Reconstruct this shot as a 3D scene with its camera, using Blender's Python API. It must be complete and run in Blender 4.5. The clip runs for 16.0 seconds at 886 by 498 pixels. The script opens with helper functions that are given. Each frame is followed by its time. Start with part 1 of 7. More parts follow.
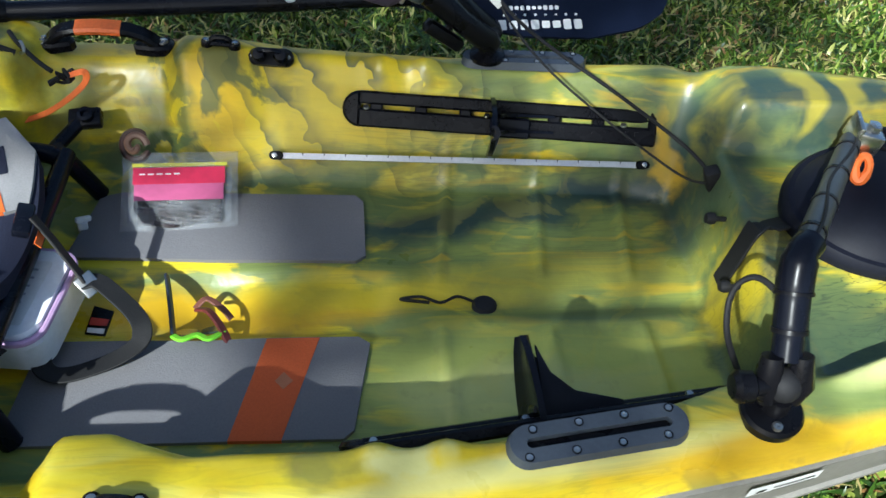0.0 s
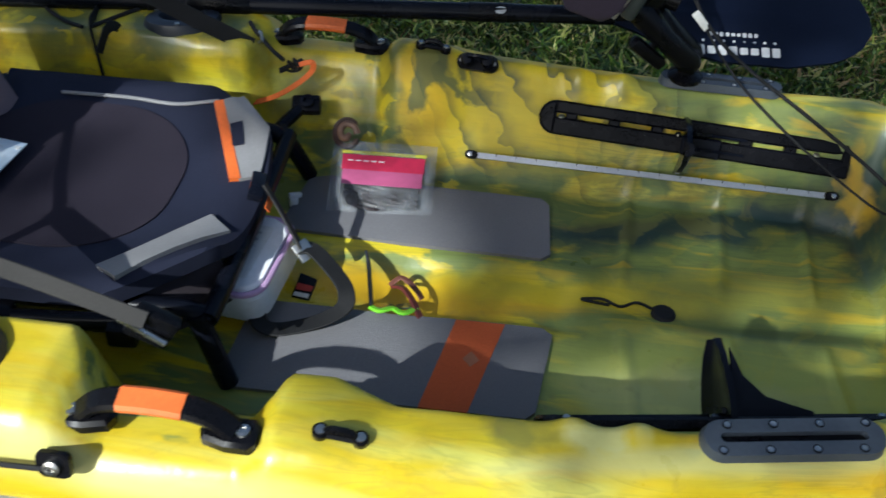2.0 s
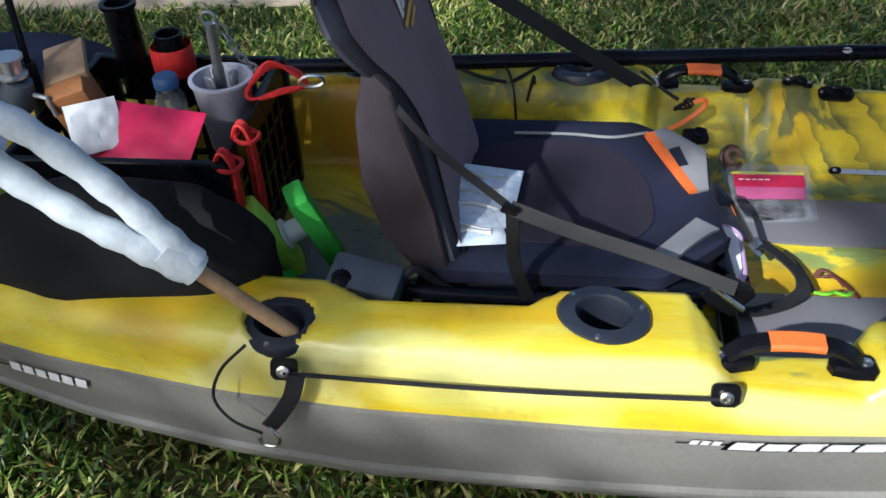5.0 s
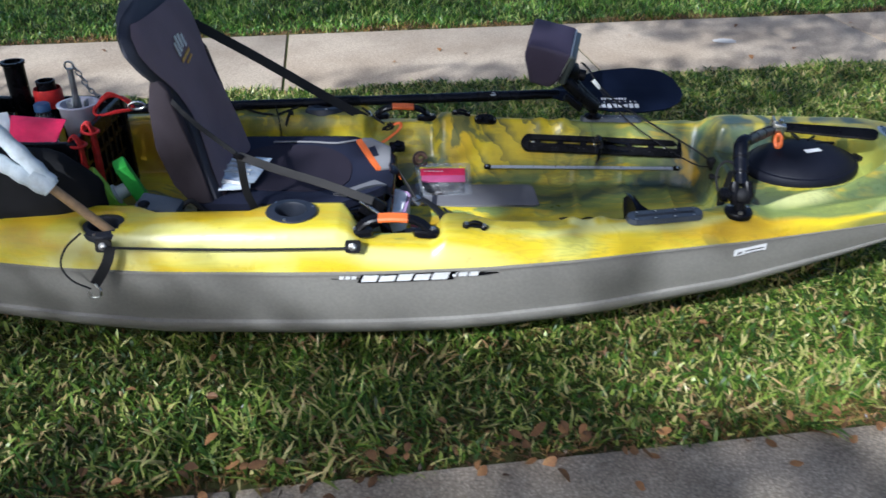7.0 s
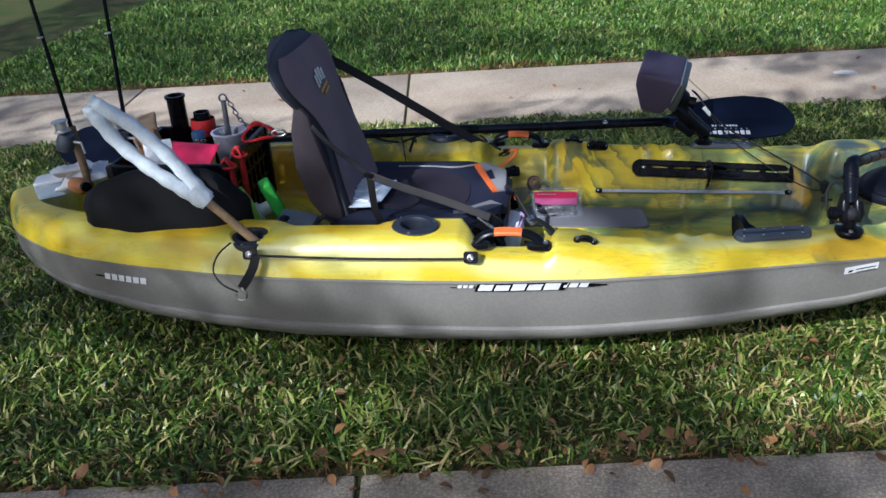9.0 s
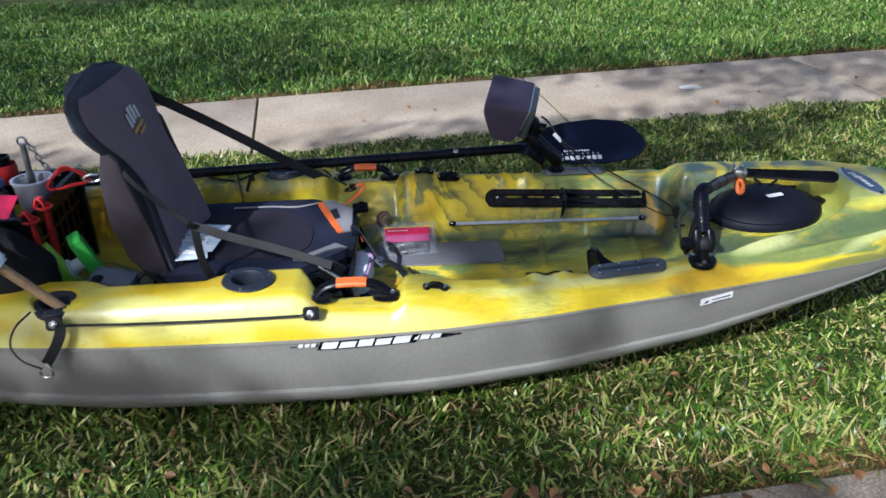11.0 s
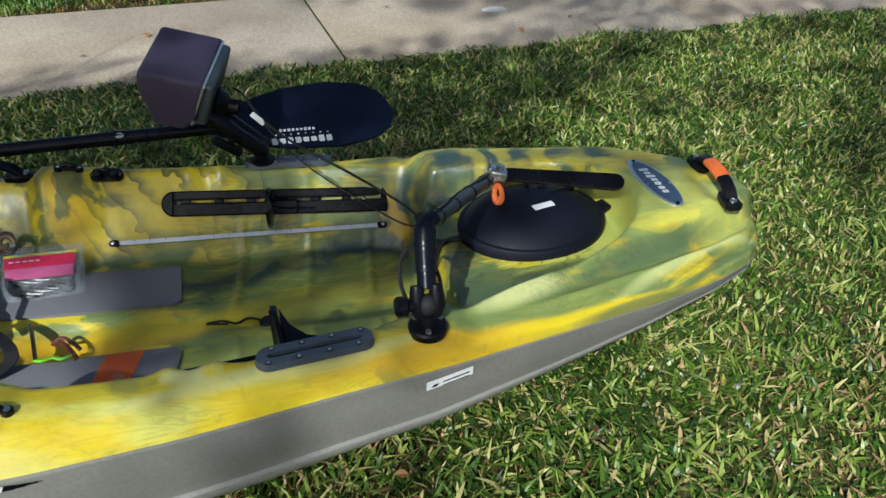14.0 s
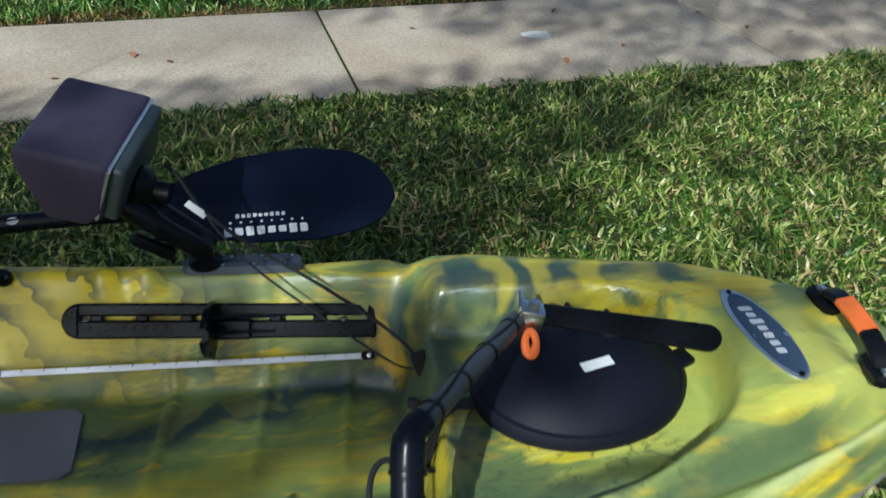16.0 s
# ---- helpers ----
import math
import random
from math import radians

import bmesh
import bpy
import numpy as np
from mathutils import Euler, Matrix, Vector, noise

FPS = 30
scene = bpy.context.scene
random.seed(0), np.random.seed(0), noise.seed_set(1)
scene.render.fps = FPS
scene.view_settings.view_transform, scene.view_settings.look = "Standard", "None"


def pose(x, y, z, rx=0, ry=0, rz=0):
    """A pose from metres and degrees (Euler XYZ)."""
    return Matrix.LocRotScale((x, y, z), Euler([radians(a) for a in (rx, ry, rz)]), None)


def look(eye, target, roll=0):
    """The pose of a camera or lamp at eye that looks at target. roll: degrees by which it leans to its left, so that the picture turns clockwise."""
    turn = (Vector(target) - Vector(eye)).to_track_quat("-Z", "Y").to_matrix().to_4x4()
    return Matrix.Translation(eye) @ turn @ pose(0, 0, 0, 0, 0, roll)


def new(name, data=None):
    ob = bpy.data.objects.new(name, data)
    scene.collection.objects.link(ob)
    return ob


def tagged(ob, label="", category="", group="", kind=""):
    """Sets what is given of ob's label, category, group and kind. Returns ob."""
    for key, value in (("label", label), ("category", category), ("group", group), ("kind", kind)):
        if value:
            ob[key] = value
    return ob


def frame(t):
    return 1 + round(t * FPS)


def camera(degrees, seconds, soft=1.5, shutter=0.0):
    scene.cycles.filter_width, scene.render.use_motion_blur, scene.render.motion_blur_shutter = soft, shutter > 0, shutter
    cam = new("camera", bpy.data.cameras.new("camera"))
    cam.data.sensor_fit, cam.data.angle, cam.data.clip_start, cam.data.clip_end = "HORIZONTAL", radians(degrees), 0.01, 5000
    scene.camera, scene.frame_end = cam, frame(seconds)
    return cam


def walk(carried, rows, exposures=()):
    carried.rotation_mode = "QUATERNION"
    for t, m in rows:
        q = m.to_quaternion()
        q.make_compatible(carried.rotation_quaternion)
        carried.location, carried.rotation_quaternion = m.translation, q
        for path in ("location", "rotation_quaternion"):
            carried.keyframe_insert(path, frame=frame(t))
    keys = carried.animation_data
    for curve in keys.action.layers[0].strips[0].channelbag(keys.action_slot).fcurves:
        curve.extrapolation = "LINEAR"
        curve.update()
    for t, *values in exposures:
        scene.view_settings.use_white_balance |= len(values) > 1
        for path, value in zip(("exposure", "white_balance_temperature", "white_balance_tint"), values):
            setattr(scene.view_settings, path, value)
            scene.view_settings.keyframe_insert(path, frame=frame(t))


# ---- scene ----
cam = camera(56.6, 16.0, 1.5, 0.25)
PATH = [
    (0, (0.657, -0.702, 1.018), (0.768, 0.666, -0.437), 3.1),
    (0.5, (0.7, -0.72, 1.025), (0.777, 0.669, -0.412), 1.6),
    (1, (0.681, -0.724, 1.028), (0.714, 0.673, -0.403), 1.0),
    (1.5, (0.649, -0.737, 1.032), (0.517, 0.659, -0.395), -1.4),
    (2, (0.559, -0.783, 1.023), (0.389, 0.629, -0.384), 1.0),
    (2.5, (0.37, -0.891, 1.044), (0.113, 0.53, -0.339), 0.6),
    (3, (0.186, -0.963, 1.067), (-0.187, 0.484, -0.261), 0.1),
    (3.2, (0.117, -0.959, 1.059), (-0.261, 0.497, -0.26), -0.3),
    (5.3, (-0.108, -1.186, 1.089), (-0.256, 0.386, -0.139), -1.9),
    (5.5, (-0.007, -1.279, 1.105), (-0.135, 0.316, -0.095), -1.9),
    (6, (0.175, -1.517, 1.181), (0.137, 0.179, 0.121), -2.6),
    (6.5, (0.192, -1.788, 1.173), (0.187, -0.088, 0.119), 0.0),
    (7, (0.327, -1.972, 1.189), (0.342, -0.231, 0.206), -0.2),
    (7.5, (0.513, -2.115, 1.205), (0.557, -0.376, 0.219), -1.4),
    (8, (0.471, -2.153, 1.222), (0.587, -0.402, 0.262), -0.9),
    (8.5, (0.357, -2.119, 1.193), (0.225, -0.344, 0.281), -2.4),
    (8.7, (0.328, -2.126, 1.193), (0.055, -0.358, 0.299), -3.5),
    (10.8, (0.362, -1.991, 1.203), (0.406, -0.192, 0.331), -2.2),
    (11, (0.391, -1.936, 1.192), (0.437, -0.137, 0.319), -2.2),
    (11.5, (0.49, -1.755, 1.19), (0.53, 0.038, 0.305), -2.2),
    (12, (0.494, -1.626, 1.169), (0.527, 0.112, 0.178), -1.8),
    (12.5, (0.51, -1.461, 1.163), (0.753, 0.246, 0.149), 1.2),
    (13, (0.629, -1.362, 1.14), (1.049, 0.283, 0.082), 3.1),
    (13.5, (0.794, -1.289, 1.136), (1.191, 0.35, 0.061), 2.1),
    (14, (0.822, -1.274, 1.135), (1.193, 0.36, 0.045), 1.4),
    (14.5, (0.813, -1.261, 1.13), (1.173, 0.363, 0.019), 1.2),
    (15, (0.84, -1.236, 1.128), (1.181, 0.391, 0.016), 1.8),
    (15.5, (0.885, -1.039, 1.087), (1.205, 0.612, 0.005), 2.4),
    (16, (0.963, -0.757, 1.045), (1.259, 0.898, -0.038), 2.2),
]
walk(cam, [(t, look(eye, target, roll)) for t, eye, target, roll in PATH], exposures=[(0.0, 0.84, 5500, 3), (3.0, 0.22, 5600, 6), (5.5, 0.48, 5400, 10), (6.0, 0.45, 5270, 10), (8.5, 0.30, 5250, 13), (11.0, 0.36, 5280, 12), (12.5, 0.28, 5230, 10), (13.5, 0.08, 5500, 5), (15.3, 0.10, 5450, 3), (16.0, 0.12, 5250, 2)])

# ---- world, sun ----
SUN_AZ, SUN_EL = 238.0, 36.0   # compass of the sun seen from above: degrees from +x, anticlockwise; height
world = bpy.data.worlds.new("sky")
scene.world = world
world.use_nodes = True
wn = world.node_tree
sky = wn.nodes.new("ShaderNodeTexSky")
sky.sky_type = "NISHITA"
sky.sun_disc = False
sky.dust_density, sky.air_density = 4.0, 1.0
sky.sun_elevation = radians(SUN_EL)
sky.sun_rotation = radians(90 - SUN_AZ)
wn.nodes["Background"].inputs["Strength"].default_value = 0.10
wn.links.new(sky.outputs["Color"], wn.nodes["Background"].inputs["Color"])
sun = new("sun", bpy.data.lights.new("sun", "SUN"))
sun.data.energy, sun.data.angle, sun.data.color = 5.0, radians(0.6), (1.0, 0.94, 0.83)
sd = Vector((math.cos(radians(SUN_AZ)) * math.cos(radians(SUN_EL)), math.sin(radians(SUN_AZ)) * math.cos(radians(SUN_EL)), math.sin(radians(SUN_EL))))
sun.matrix_world = look(sd * 30, (0, 0, 0))


# ---- mesh helpers ----
def part(name, bm, material, parent=None, label="", smooth=35):
    me = bpy.data.meshes.new(name)
    bmesh.ops.recalc_face_normals(bm, faces=bm.faces)
    bm.to_mesh(me)
    bm.free()
    return meshed(name, me, material, parent, label, smooth)


def meshed(name, me, material, parent=None, label="", smooth=35):
    if smooth:
        me.shade_smooth()
        me.set_sharp_from_angle(angle=radians(smooth))
    for m in material if isinstance(material, (list, tuple)) else [material]:
        me.materials.append(m)
    ob = new(name, me)
    if parent:
        ob.parent = parent
    if label:
        tagged(ob, label)
    return ob


def thing(name, label, category, at=(0, 0, 0), group=""):
    ob = new(name)
    ob.empty_display_size = 0.05
    ob.location = at
    ob.matrix_parent_inverse = Matrix()
    tagged(ob, label, category, group)
    return ob


def grid_mesh(name, verts, nx, ny, closed=False):
    """A mesh from an (nx*ny, 3) array of points."""
    i, j = np.meshgrid(np.arange(nx - 1), np.arange(ny if closed else ny - 1), indexing="ij")
    a = i * ny + j
    b = i * ny + (j + 1) % ny
    faces = np.stack([a, b, b + ny, a + ny], -1).reshape(-1, 4)
    return quick_mesh(name, verts, faces)


def quick_mesh(name, verts, faces):
    me = bpy.data.meshes.new(name)
    n, k = faces.shape
    me.vertices.add(len(verts))
    me.vertices.foreach_set("co", np.asarray(verts, dtype=np.float32).ravel())
    me.loops.add(n * k)
    me.loops.foreach_set("vertex_index", faces.astype(np.int32).ravel())
    me.polygons.add(n)
    me.polygons.foreach_set("loop_start", np.arange(0, n * k, k, dtype=np.int32))
    me.update(calc_edges=True)
    me.validate()
    return me


def place(bm, verts, m):
    bmesh.ops.transform(bm, matrix=m, verts=verts)


def box(size, at=(0, 0, 0), turn=(0, 0, 0), bevel=0.004, seg=2, bm=None, taper=None):
    """A bevelled block about its centre. taper: the top's scale in x and y."""
    bm = bm or bmesh.new()
    made = bmesh.ops.create_cube(bm, size=1)["verts"]
    for v in made:
        if taper and v.co.z > 0:
            v.co.x *= taper[0]
            v.co.y *= taper[1]
        v.co = Vector((v.co.x * size[0], v.co.y * size[1], v.co.z * size[2]))
    if bevel:
        edges = list({e for v in made for e in v.link_edges})
        res = bmesh.ops.bevel(bm, geom=edges, offset=bevel, segments=seg, profile=0.5, affect="EDGES")
        made = list({v for f in res["faces"] for v in f.verts} | {v for v in made if v.is_valid})
    place(bm, made, pose(*at, *turn))
    return bm


def smooth_path(pts, n=8, closed=False):
    """Catmull-Rom points through pts."""
    p = [Vector(q) for q in pts]
    out = []
    m = len(p) if closed else len(p) - 1
    for i in range(m):
        if closed:
            a, b, c, d = p[i - 1], p[i], p[(i + 1) % len(p)], p[(i + 2) % len(p)]
        else:
            b, c = p[i], p[i + 1]
            a = p[i - 1] if i else b * 2 - c
            d = p[i + 2] if i + 2 < len(p) else c * 2 - b
        for k in range(n):
            t = k / n
            out.append(0.5 * (2 * b + (c - a) * t + (2 * a - 5 * b + 4 * c - d) * t * t + (3 * b - a - 3 * c + d) * t ** 3))
    if not closed:
        out.append(p[-1])
    return out


def tube(pts, r, seg=10, bm=None, closed=False, flat=None, up=None):
    """A swept tube; r is a radius or a list of radii. flat: (half width, half thickness) for a strap, whose width lies along up x way."""
    bm = bm or bmesh.new()
    p = [Vector(q) for q in pts]
    rings = []
    side = None
    n = len(p)
    for i in range(n):
        a = p[i - 1] if i or closed else p[i]
        b = p[(i + 1) % n] if i + 1 < n or closed else p[i]
        way = (b - a).normalized()
        if up is not None:
            side = Vector(up).cross(way)
        elif side is None:
            side = way.cross((0, 0, 1) if abs(way.z) < 0.9 else (1, 0, 0))
        side = (side - way * side.dot(way)).normalized()
        other = way.cross(side)
        if flat:
            w, h = flat
            c = min(w, h) * 0.6
            shape = [(w, -h + c), (w, h - c), (w - c, h), (-w + c, h), (-w, h - c), (-w, -h + c), (-w + c, -h), (w - c, -h)]
            rings.append([bm.verts.new(p[i] + side * u + other * v) for u, v in shape])
        else:
            rad = r[i] if isinstance(r, (list, tuple)) else r
            rings.append([bm.verts.new(p[i] + (side * math.cos(t) + other * math.sin(t)) * rad) for t in (k * math.tau / seg for k in range(seg))])
    m = len(rings[0])
    for i in range(n if closed else n - 1):
        a, b = rings[i], rings[(i + 1) % n]
        for k in range(m):
            bm.faces.new((a[k], a[(k + 1) % m], b[(k + 1) % m], b[k]))
    if not closed:
        bm.faces.new(rings[0])
        bm.faces.new(rings[-1])
    return bm


def lathe(profile, at=(0, 0, 0), turn=(0, 0, 0), seg=24, bm=None, sx=1.0, sy=1.0):
    """A body turned about z from (radius, height) pairs, closed where the radius is 0."""
    bm = bm or bmesh.new()
    rings = []
    for r, z in profile:
        if r < 1e-6:
            rings.append([bm.verts.new((0, 0, z))])
        else:
            rings.append([bm.verts.new((r * sx * math.cos(k * math.tau / seg), r * sy * math.sin(k * math.tau / seg), z)) for k in range(seg)])
    for a, b in zip(rings, rings[1:]):
        for k in range(seg):
            k2 = (k + 1) % seg
            if len(a) == 1 and len(b) == 1:
                continue
            if len(a) == 1:
                bm.faces.new((a[0], b[k], b[k2]))
            elif len(b) == 1:
                bm.faces.new((a[k], a[k2], b[0]))
            else:
                bm.faces.new((a[k], a[k2], b[k2], b[k]))
    place(bm, [v for r in rings for v in r], pose(*at, *turn))
    return bm


def slab(outline, thick, m=None, bevel=0.0015, bm=None):
    """A plate from a 2D outline, its underside at z = 0 before m."""
    bm = bm or bmesh.new()
    low = [bm.verts.new((x, y, 0)) for x, y in outline]
    high = [bm.verts.new((x, y, thick)) for x, y in outline]
    bm.faces.new(low[::-1])
    top = bm.faces.new(high)
    for k in range(len(low)):
        k2 = (k + 1) % len(low)
        bm.faces.new((low[k], low[k2], high[k2], high[k]))
    made = low + high
    if bevel:
        res = bmesh.ops.bevel(bm, geom=list(top.edges), offset=bevel, segments=1, profile=0.5, affect="EDGES")
        made = list({v for v in made if v.is_valid} | {v for f in res["faces"] for v in f.verts})
    if m is not None:
        place(bm, made, m)
    return bm


def rounded(w, h, r, n=5):
    """A rounded rectangle's outline about its centre."""
    out = []
    for cx, cy, a in ((w / 2 - r, h / 2 - r, 0), (-w / 2 + r, h / 2 - r, 90), (-w / 2 + r, -h / 2 + r, 180), (w / 2 - r, -h / 2 + r, 270)):
        for k in range(n + 1):
            t = radians(a + 90 * k / n)
            out.append((cx + r * math.cos(t), cy + r * math.sin(t)))
    return out


def ellipse(a, b, n=32):
    return [(a * math.cos(k * math.tau / n), b * math.sin(k * math.tau / n)) for k in range(n)]


# ---- materials ----
def material(name, colour, rough=0.5, metal=0.0, vary=0.15, scale=8.0, bump=0.1, fine=90.0, second=None, bumpdist=0.002, spec=0.5, coat=0.0, per_object=0.0, stretch=(1, 1, 1)):
    """A surface with broad stains and fine grain, in object space."""
    m = bpy.data.materials.new(name)
    m.use_nodes = True
    t = m.node_tree
    b = t.nodes["Principled BSDF"]
    b.inputs["Metallic"].default_value = metal
    b.inputs["Specular IOR Level"].default_value = spec
    b.inputs["Coat Weight"].default_value = coat
    co = t.nodes.new("ShaderNodeTexCoord")
    mp = t.nodes.new("ShaderNodeMapping")
    mp.inputs["Scale"].default_value = stretch
    t.links.new(co.outputs["Object"], mp.inputs["Vector"])
    n1 = t.nodes.new("ShaderNodeTexNoise")
    n1.inputs["Scale"].default_value, n1.inputs["Detail"].default_value = scale, 5
    n2 = t.nodes.new("ShaderNodeTexNoise")
    n2.inputs["Scale"].default_value, n2.inputs["Detail"].default_value = fine, 3
    for n in (n1, n2):
        t.links.new(mp.outputs["Vector"], n.inputs["Vector"])
    ramp = t.nodes.new("ShaderNodeValToRGB")
    c = Vector(colour)
    other = Vector(second) if second else c * (1 - vary)
    ramp.color_ramp.elements[0].position, ramp.color_ramp.elements[1].position = 0.35, 0.65
    ramp.color_ramp.elements[0].color = (*other, 1)
    ramp.color_ramp.elements[1].color = (*c, 1)
    t.links.new(n1.outputs["Fac"], ramp.inputs["Fac"])
    mix = t.nodes.new("ShaderNodeMix")
    mix.data_type, mix.blend_type = "RGBA", "MULTIPLY"
    mix.inputs["Factor"].default_value = min(1.0, vary * 2.2)
    grey = t.nodes.new("ShaderNodeMapRange")
    grey.inputs["From Min"].default_value, grey.inputs["From Max"].default_value = 0.3, 0.7
    grey.inputs["To Min"].default_value, grey.inputs["To Max"].default_value = 0.65, 1.1
    t.links.new(n2.outputs["Fac"], grey.inputs["Value"])
    t.links.new(ramp.outputs["Color"], mix.inputs["A"])
    t.links.new(grey.outputs["Result"], mix.inputs["B"])
    last = mix.outputs["Result"]
    if per_object:
        info = t.nodes.new("ShaderNodeObjectInfo")
        rng = t.nodes.new("ShaderNodeMapRange")
        rng.inputs["To Min"].default_value, rng.inputs["To Max"].default_value = 1 - per_object, 1 + per_object
        t.links.new(info.outputs["Random"], rng.inputs["Value"])
        mul = t.nodes.new("ShaderNodeVectorMath")
        mul.operation = "SCALE"
        t.links.new(last, mul.inputs[0])
        t.links.new(rng.outputs["Result"], mul.inputs["Scale"])
        last = mul.outputs["Vector"]
    t.links.new(last, b.inputs["Base Color"])
    rr = t.nodes.new("ShaderNodeMapRange")
    rr.inputs["To Min"].default_value, rr.inputs["To Max"].default_value = max(0.03, rough - 0.12), min(1, rough + 0.12)
    t.links.new(n1.outputs["Fac"], rr.inputs["Value"])
    t.links.new(rr.outputs["Result"], b.inputs["Roughness"])
    if bump:
        bp = t.nodes.new("ShaderNodeBump")
        bp.inputs["Strength"].default_value, bp.inputs["Distance"].default_value = bump, bumpdist
        t.links.new(n2.outputs["Fac"], bp.inputs["Height"])
        t.links.new(bp.outputs["Normal"], b.inputs["Normal"])
    return m


def deck_material():
    """Rotomoulded plastic in marbled yellow, orange-yellow, olive and dark green."""
    m = bpy.data.materials.new("marbled_plastic")
    m.use_nodes = True
    t = m.node_tree
    b = t.nodes["Principled BSDF"]
    b.inputs["Specular IOR Level"].default_value = 0.4
    L = t.links.new
    co = t.nodes.new("ShaderNodeTexCoord")

    def noise_at(scale, size, detail=3.0, distort=0.0, shift=(0, 0, 0), vec=None):
        mp = t.nodes.new("ShaderNodeMapping")
        mp.inputs["Scale"].default_value = scale
        mp.inputs["Location"].default_value = shift
        L(vec or co.outputs["Object"], mp.inputs["Vector"])
        n = t.nodes.new("ShaderNodeTexNoise")
        n.inputs["Scale"].default_value, n.inputs["Detail"].default_value, n.inputs["Distortion"].default_value = size, detail, distort
        L(mp.outputs["Vector"], n.inputs["Vector"])
        return n.outputs["Fac"]

    def ramp(fac, stops):
        r = t.nodes.new("ShaderNodeValToRGB")
        e = r.color_ramp.elements
        while len(e) < len(stops):
            e.new(0.5)
        for k, (pos, c) in enumerate(stops):
            e[k].position = pos
            e[k].color = (*c, 1) if isinstance(c, tuple) else (c, c, c, 1)
        L(fac, r.inputs["Fac"])
        return r.outputs["Color"]

    def mix(fac, a, c, mode="MIX"):
        x = t.nodes.new("ShaderNodeMix")
        x.data_type, x.blend_type = "RGBA", mode
        for s, v in (("Factor", fac), ("A", a), ("B", c)):
            if isinstance(v, (int, float)):
                x.inputs[s].default_value = v
            elif isinstance(v, tuple):
                x.inputs[s].default_value = (*v, 1)
            else:
                L(v, x.inputs[s])
        return x.outputs["Result"]

    def math_(op, a, c):
        x = t.nodes.new("ShaderNodeMath")
        x.operation = op
        for k, v in enumerate((a, c)):
            if isinstance(v, (int, float)):
                x.inputs[k].default_value = v
            else:
                L(v, x.inputs[k])
        return x.outputs[0]

    # how green the pigment runs: by large clouds and along the boat
    sep = t.nodes.new("ShaderNodeSeparateXYZ")
    L(co.outputs["Object"], sep.inputs["Vector"])
    along = t.nodes.new("ShaderNodeValToRGB")
    e = along.color_ramp.elements
    for pos, v in ((0.0, 0.3), (0.42, 0.30), (0.53, 0.40), (0.60, 0.52), (0.66, 0.60), (0.80, 0.64), (0.88, 0.52), (0.94, 0.42), (1.0, 0.38)):
        k = e.new(pos)
        k.color = (v, v, v, 1)
    e.remove(e[0])
    e.remove(e[-1])
    mr = t.nodes.new("ShaderNodeMapRange")
    mr.inputs["From Min"].default_value, mr.inputs["From Max"].default_value = -1.25, 1.75
    L(sep.outputs["X"], mr.inputs["Value"])
    L(mr.outputs["Result"], along.inputs["Fac"])
    inward = t.nodes.new("ShaderNodeMapRange")
    inward.inputs["From Min"].default_value, inward.inputs["From Max"].default_value = 0.22, 0.36
    inward.inputs["To Min"].default_value, inward.inputs["To Max"].default_value = 0.0, -0.32
    L(math_("ABSOLUTE", sep.outputs["Y"], 0), inward.inputs["Value"])
    cloud = noise_at((0.8, 1.6, 1.6), 2.6, 2.0, 0.6, (3.1, 0.4, 0.0))
    green = math_("ADD", math_("ADD", cloud, along.outputs["Color"]), inward.outputs["Result"])
    swirl = noise_at((1.2, 3.4, 3.4), 3.2, 4.0, 1.6, (0.3, 0.7, 1.0))
    streak = noise_at((0.7, 6.0, 6.0), 3.0, 4.0, 1.1, (7.0, 2.0, 0.0))
    yellow = mix(ramp(streak, ((0.38, 0.0), (0.62, 1.0))), (0.58, 0.49, 0.022), (0.58, 0.41, 0.006))
    pale = mix(ramp(noise_at((0.9, 5, 5), 4.0, 3.0, 0.8, (1, 5, 2)), ((0.45, 0.0), (0.7, 1.0))), yellow, (0.58, 0.54, 0.10))
    olive = mix(ramp(streak, ((0.3, 0.0), (0.7, 1.0))), (0.105, 0.155, 0.060), (0.25, 0.285, 0.060))
    amount = ramp(math_("ADD", green, math_("MULTIPLY", math_("SUBTRACT", swirl, 0.5), 1.5)), ((0.90, 0.0), (1.08, 1.0)))
    base = mix(amount, pale, olive)
    dark = ramp(math_("ADD", math_("MULTIPLY", green, 0.5), noise_at((1.0, 3.0, 2.4), 2.6, 4.0, 2.0, (2, 9, 4))), ((1.03, 0.0), (1.2, 1.0)))
    base = mix(math_("MULTIPLY", dark, 0.85), base, (0.035, 0.062, 0.045))
    # thin dark veins where the pigments meet
    vein = noise_at((1.5, 2.2, 2.2), 4.5, 2.0, 2.6, (5, 1, 8))
    line = ramp(math_("ABSOLUTE", math_("SUBTRACT", vein, 0.5), 0), ((0.0, 1.0), (0.09, 0.0)))
    base = mix(math_("MULTIPLY", math_("MULTIPLY", line, ramp(swirl, ((0.45, 0.0), (0.6, 1.0)))), 0.12), base, (0.12, 0.12, 0.03))
    # fine flow lines along the floor and the bow
    flow = noise_at((0.55, 6.5, 5.0), 4.2, 5.0, 2.4, (4.0, 1.0, 6.0))
    lines = ramp(flow, ((0.36, 0.0), (0.42, 0.9), (0.47, 0.15), (0.53, 0.0), (0.57, 0.75), (0.62, 0.1), (0.70, 0.0)))
    low = t.nodes.new("ShaderNodeMapRange")
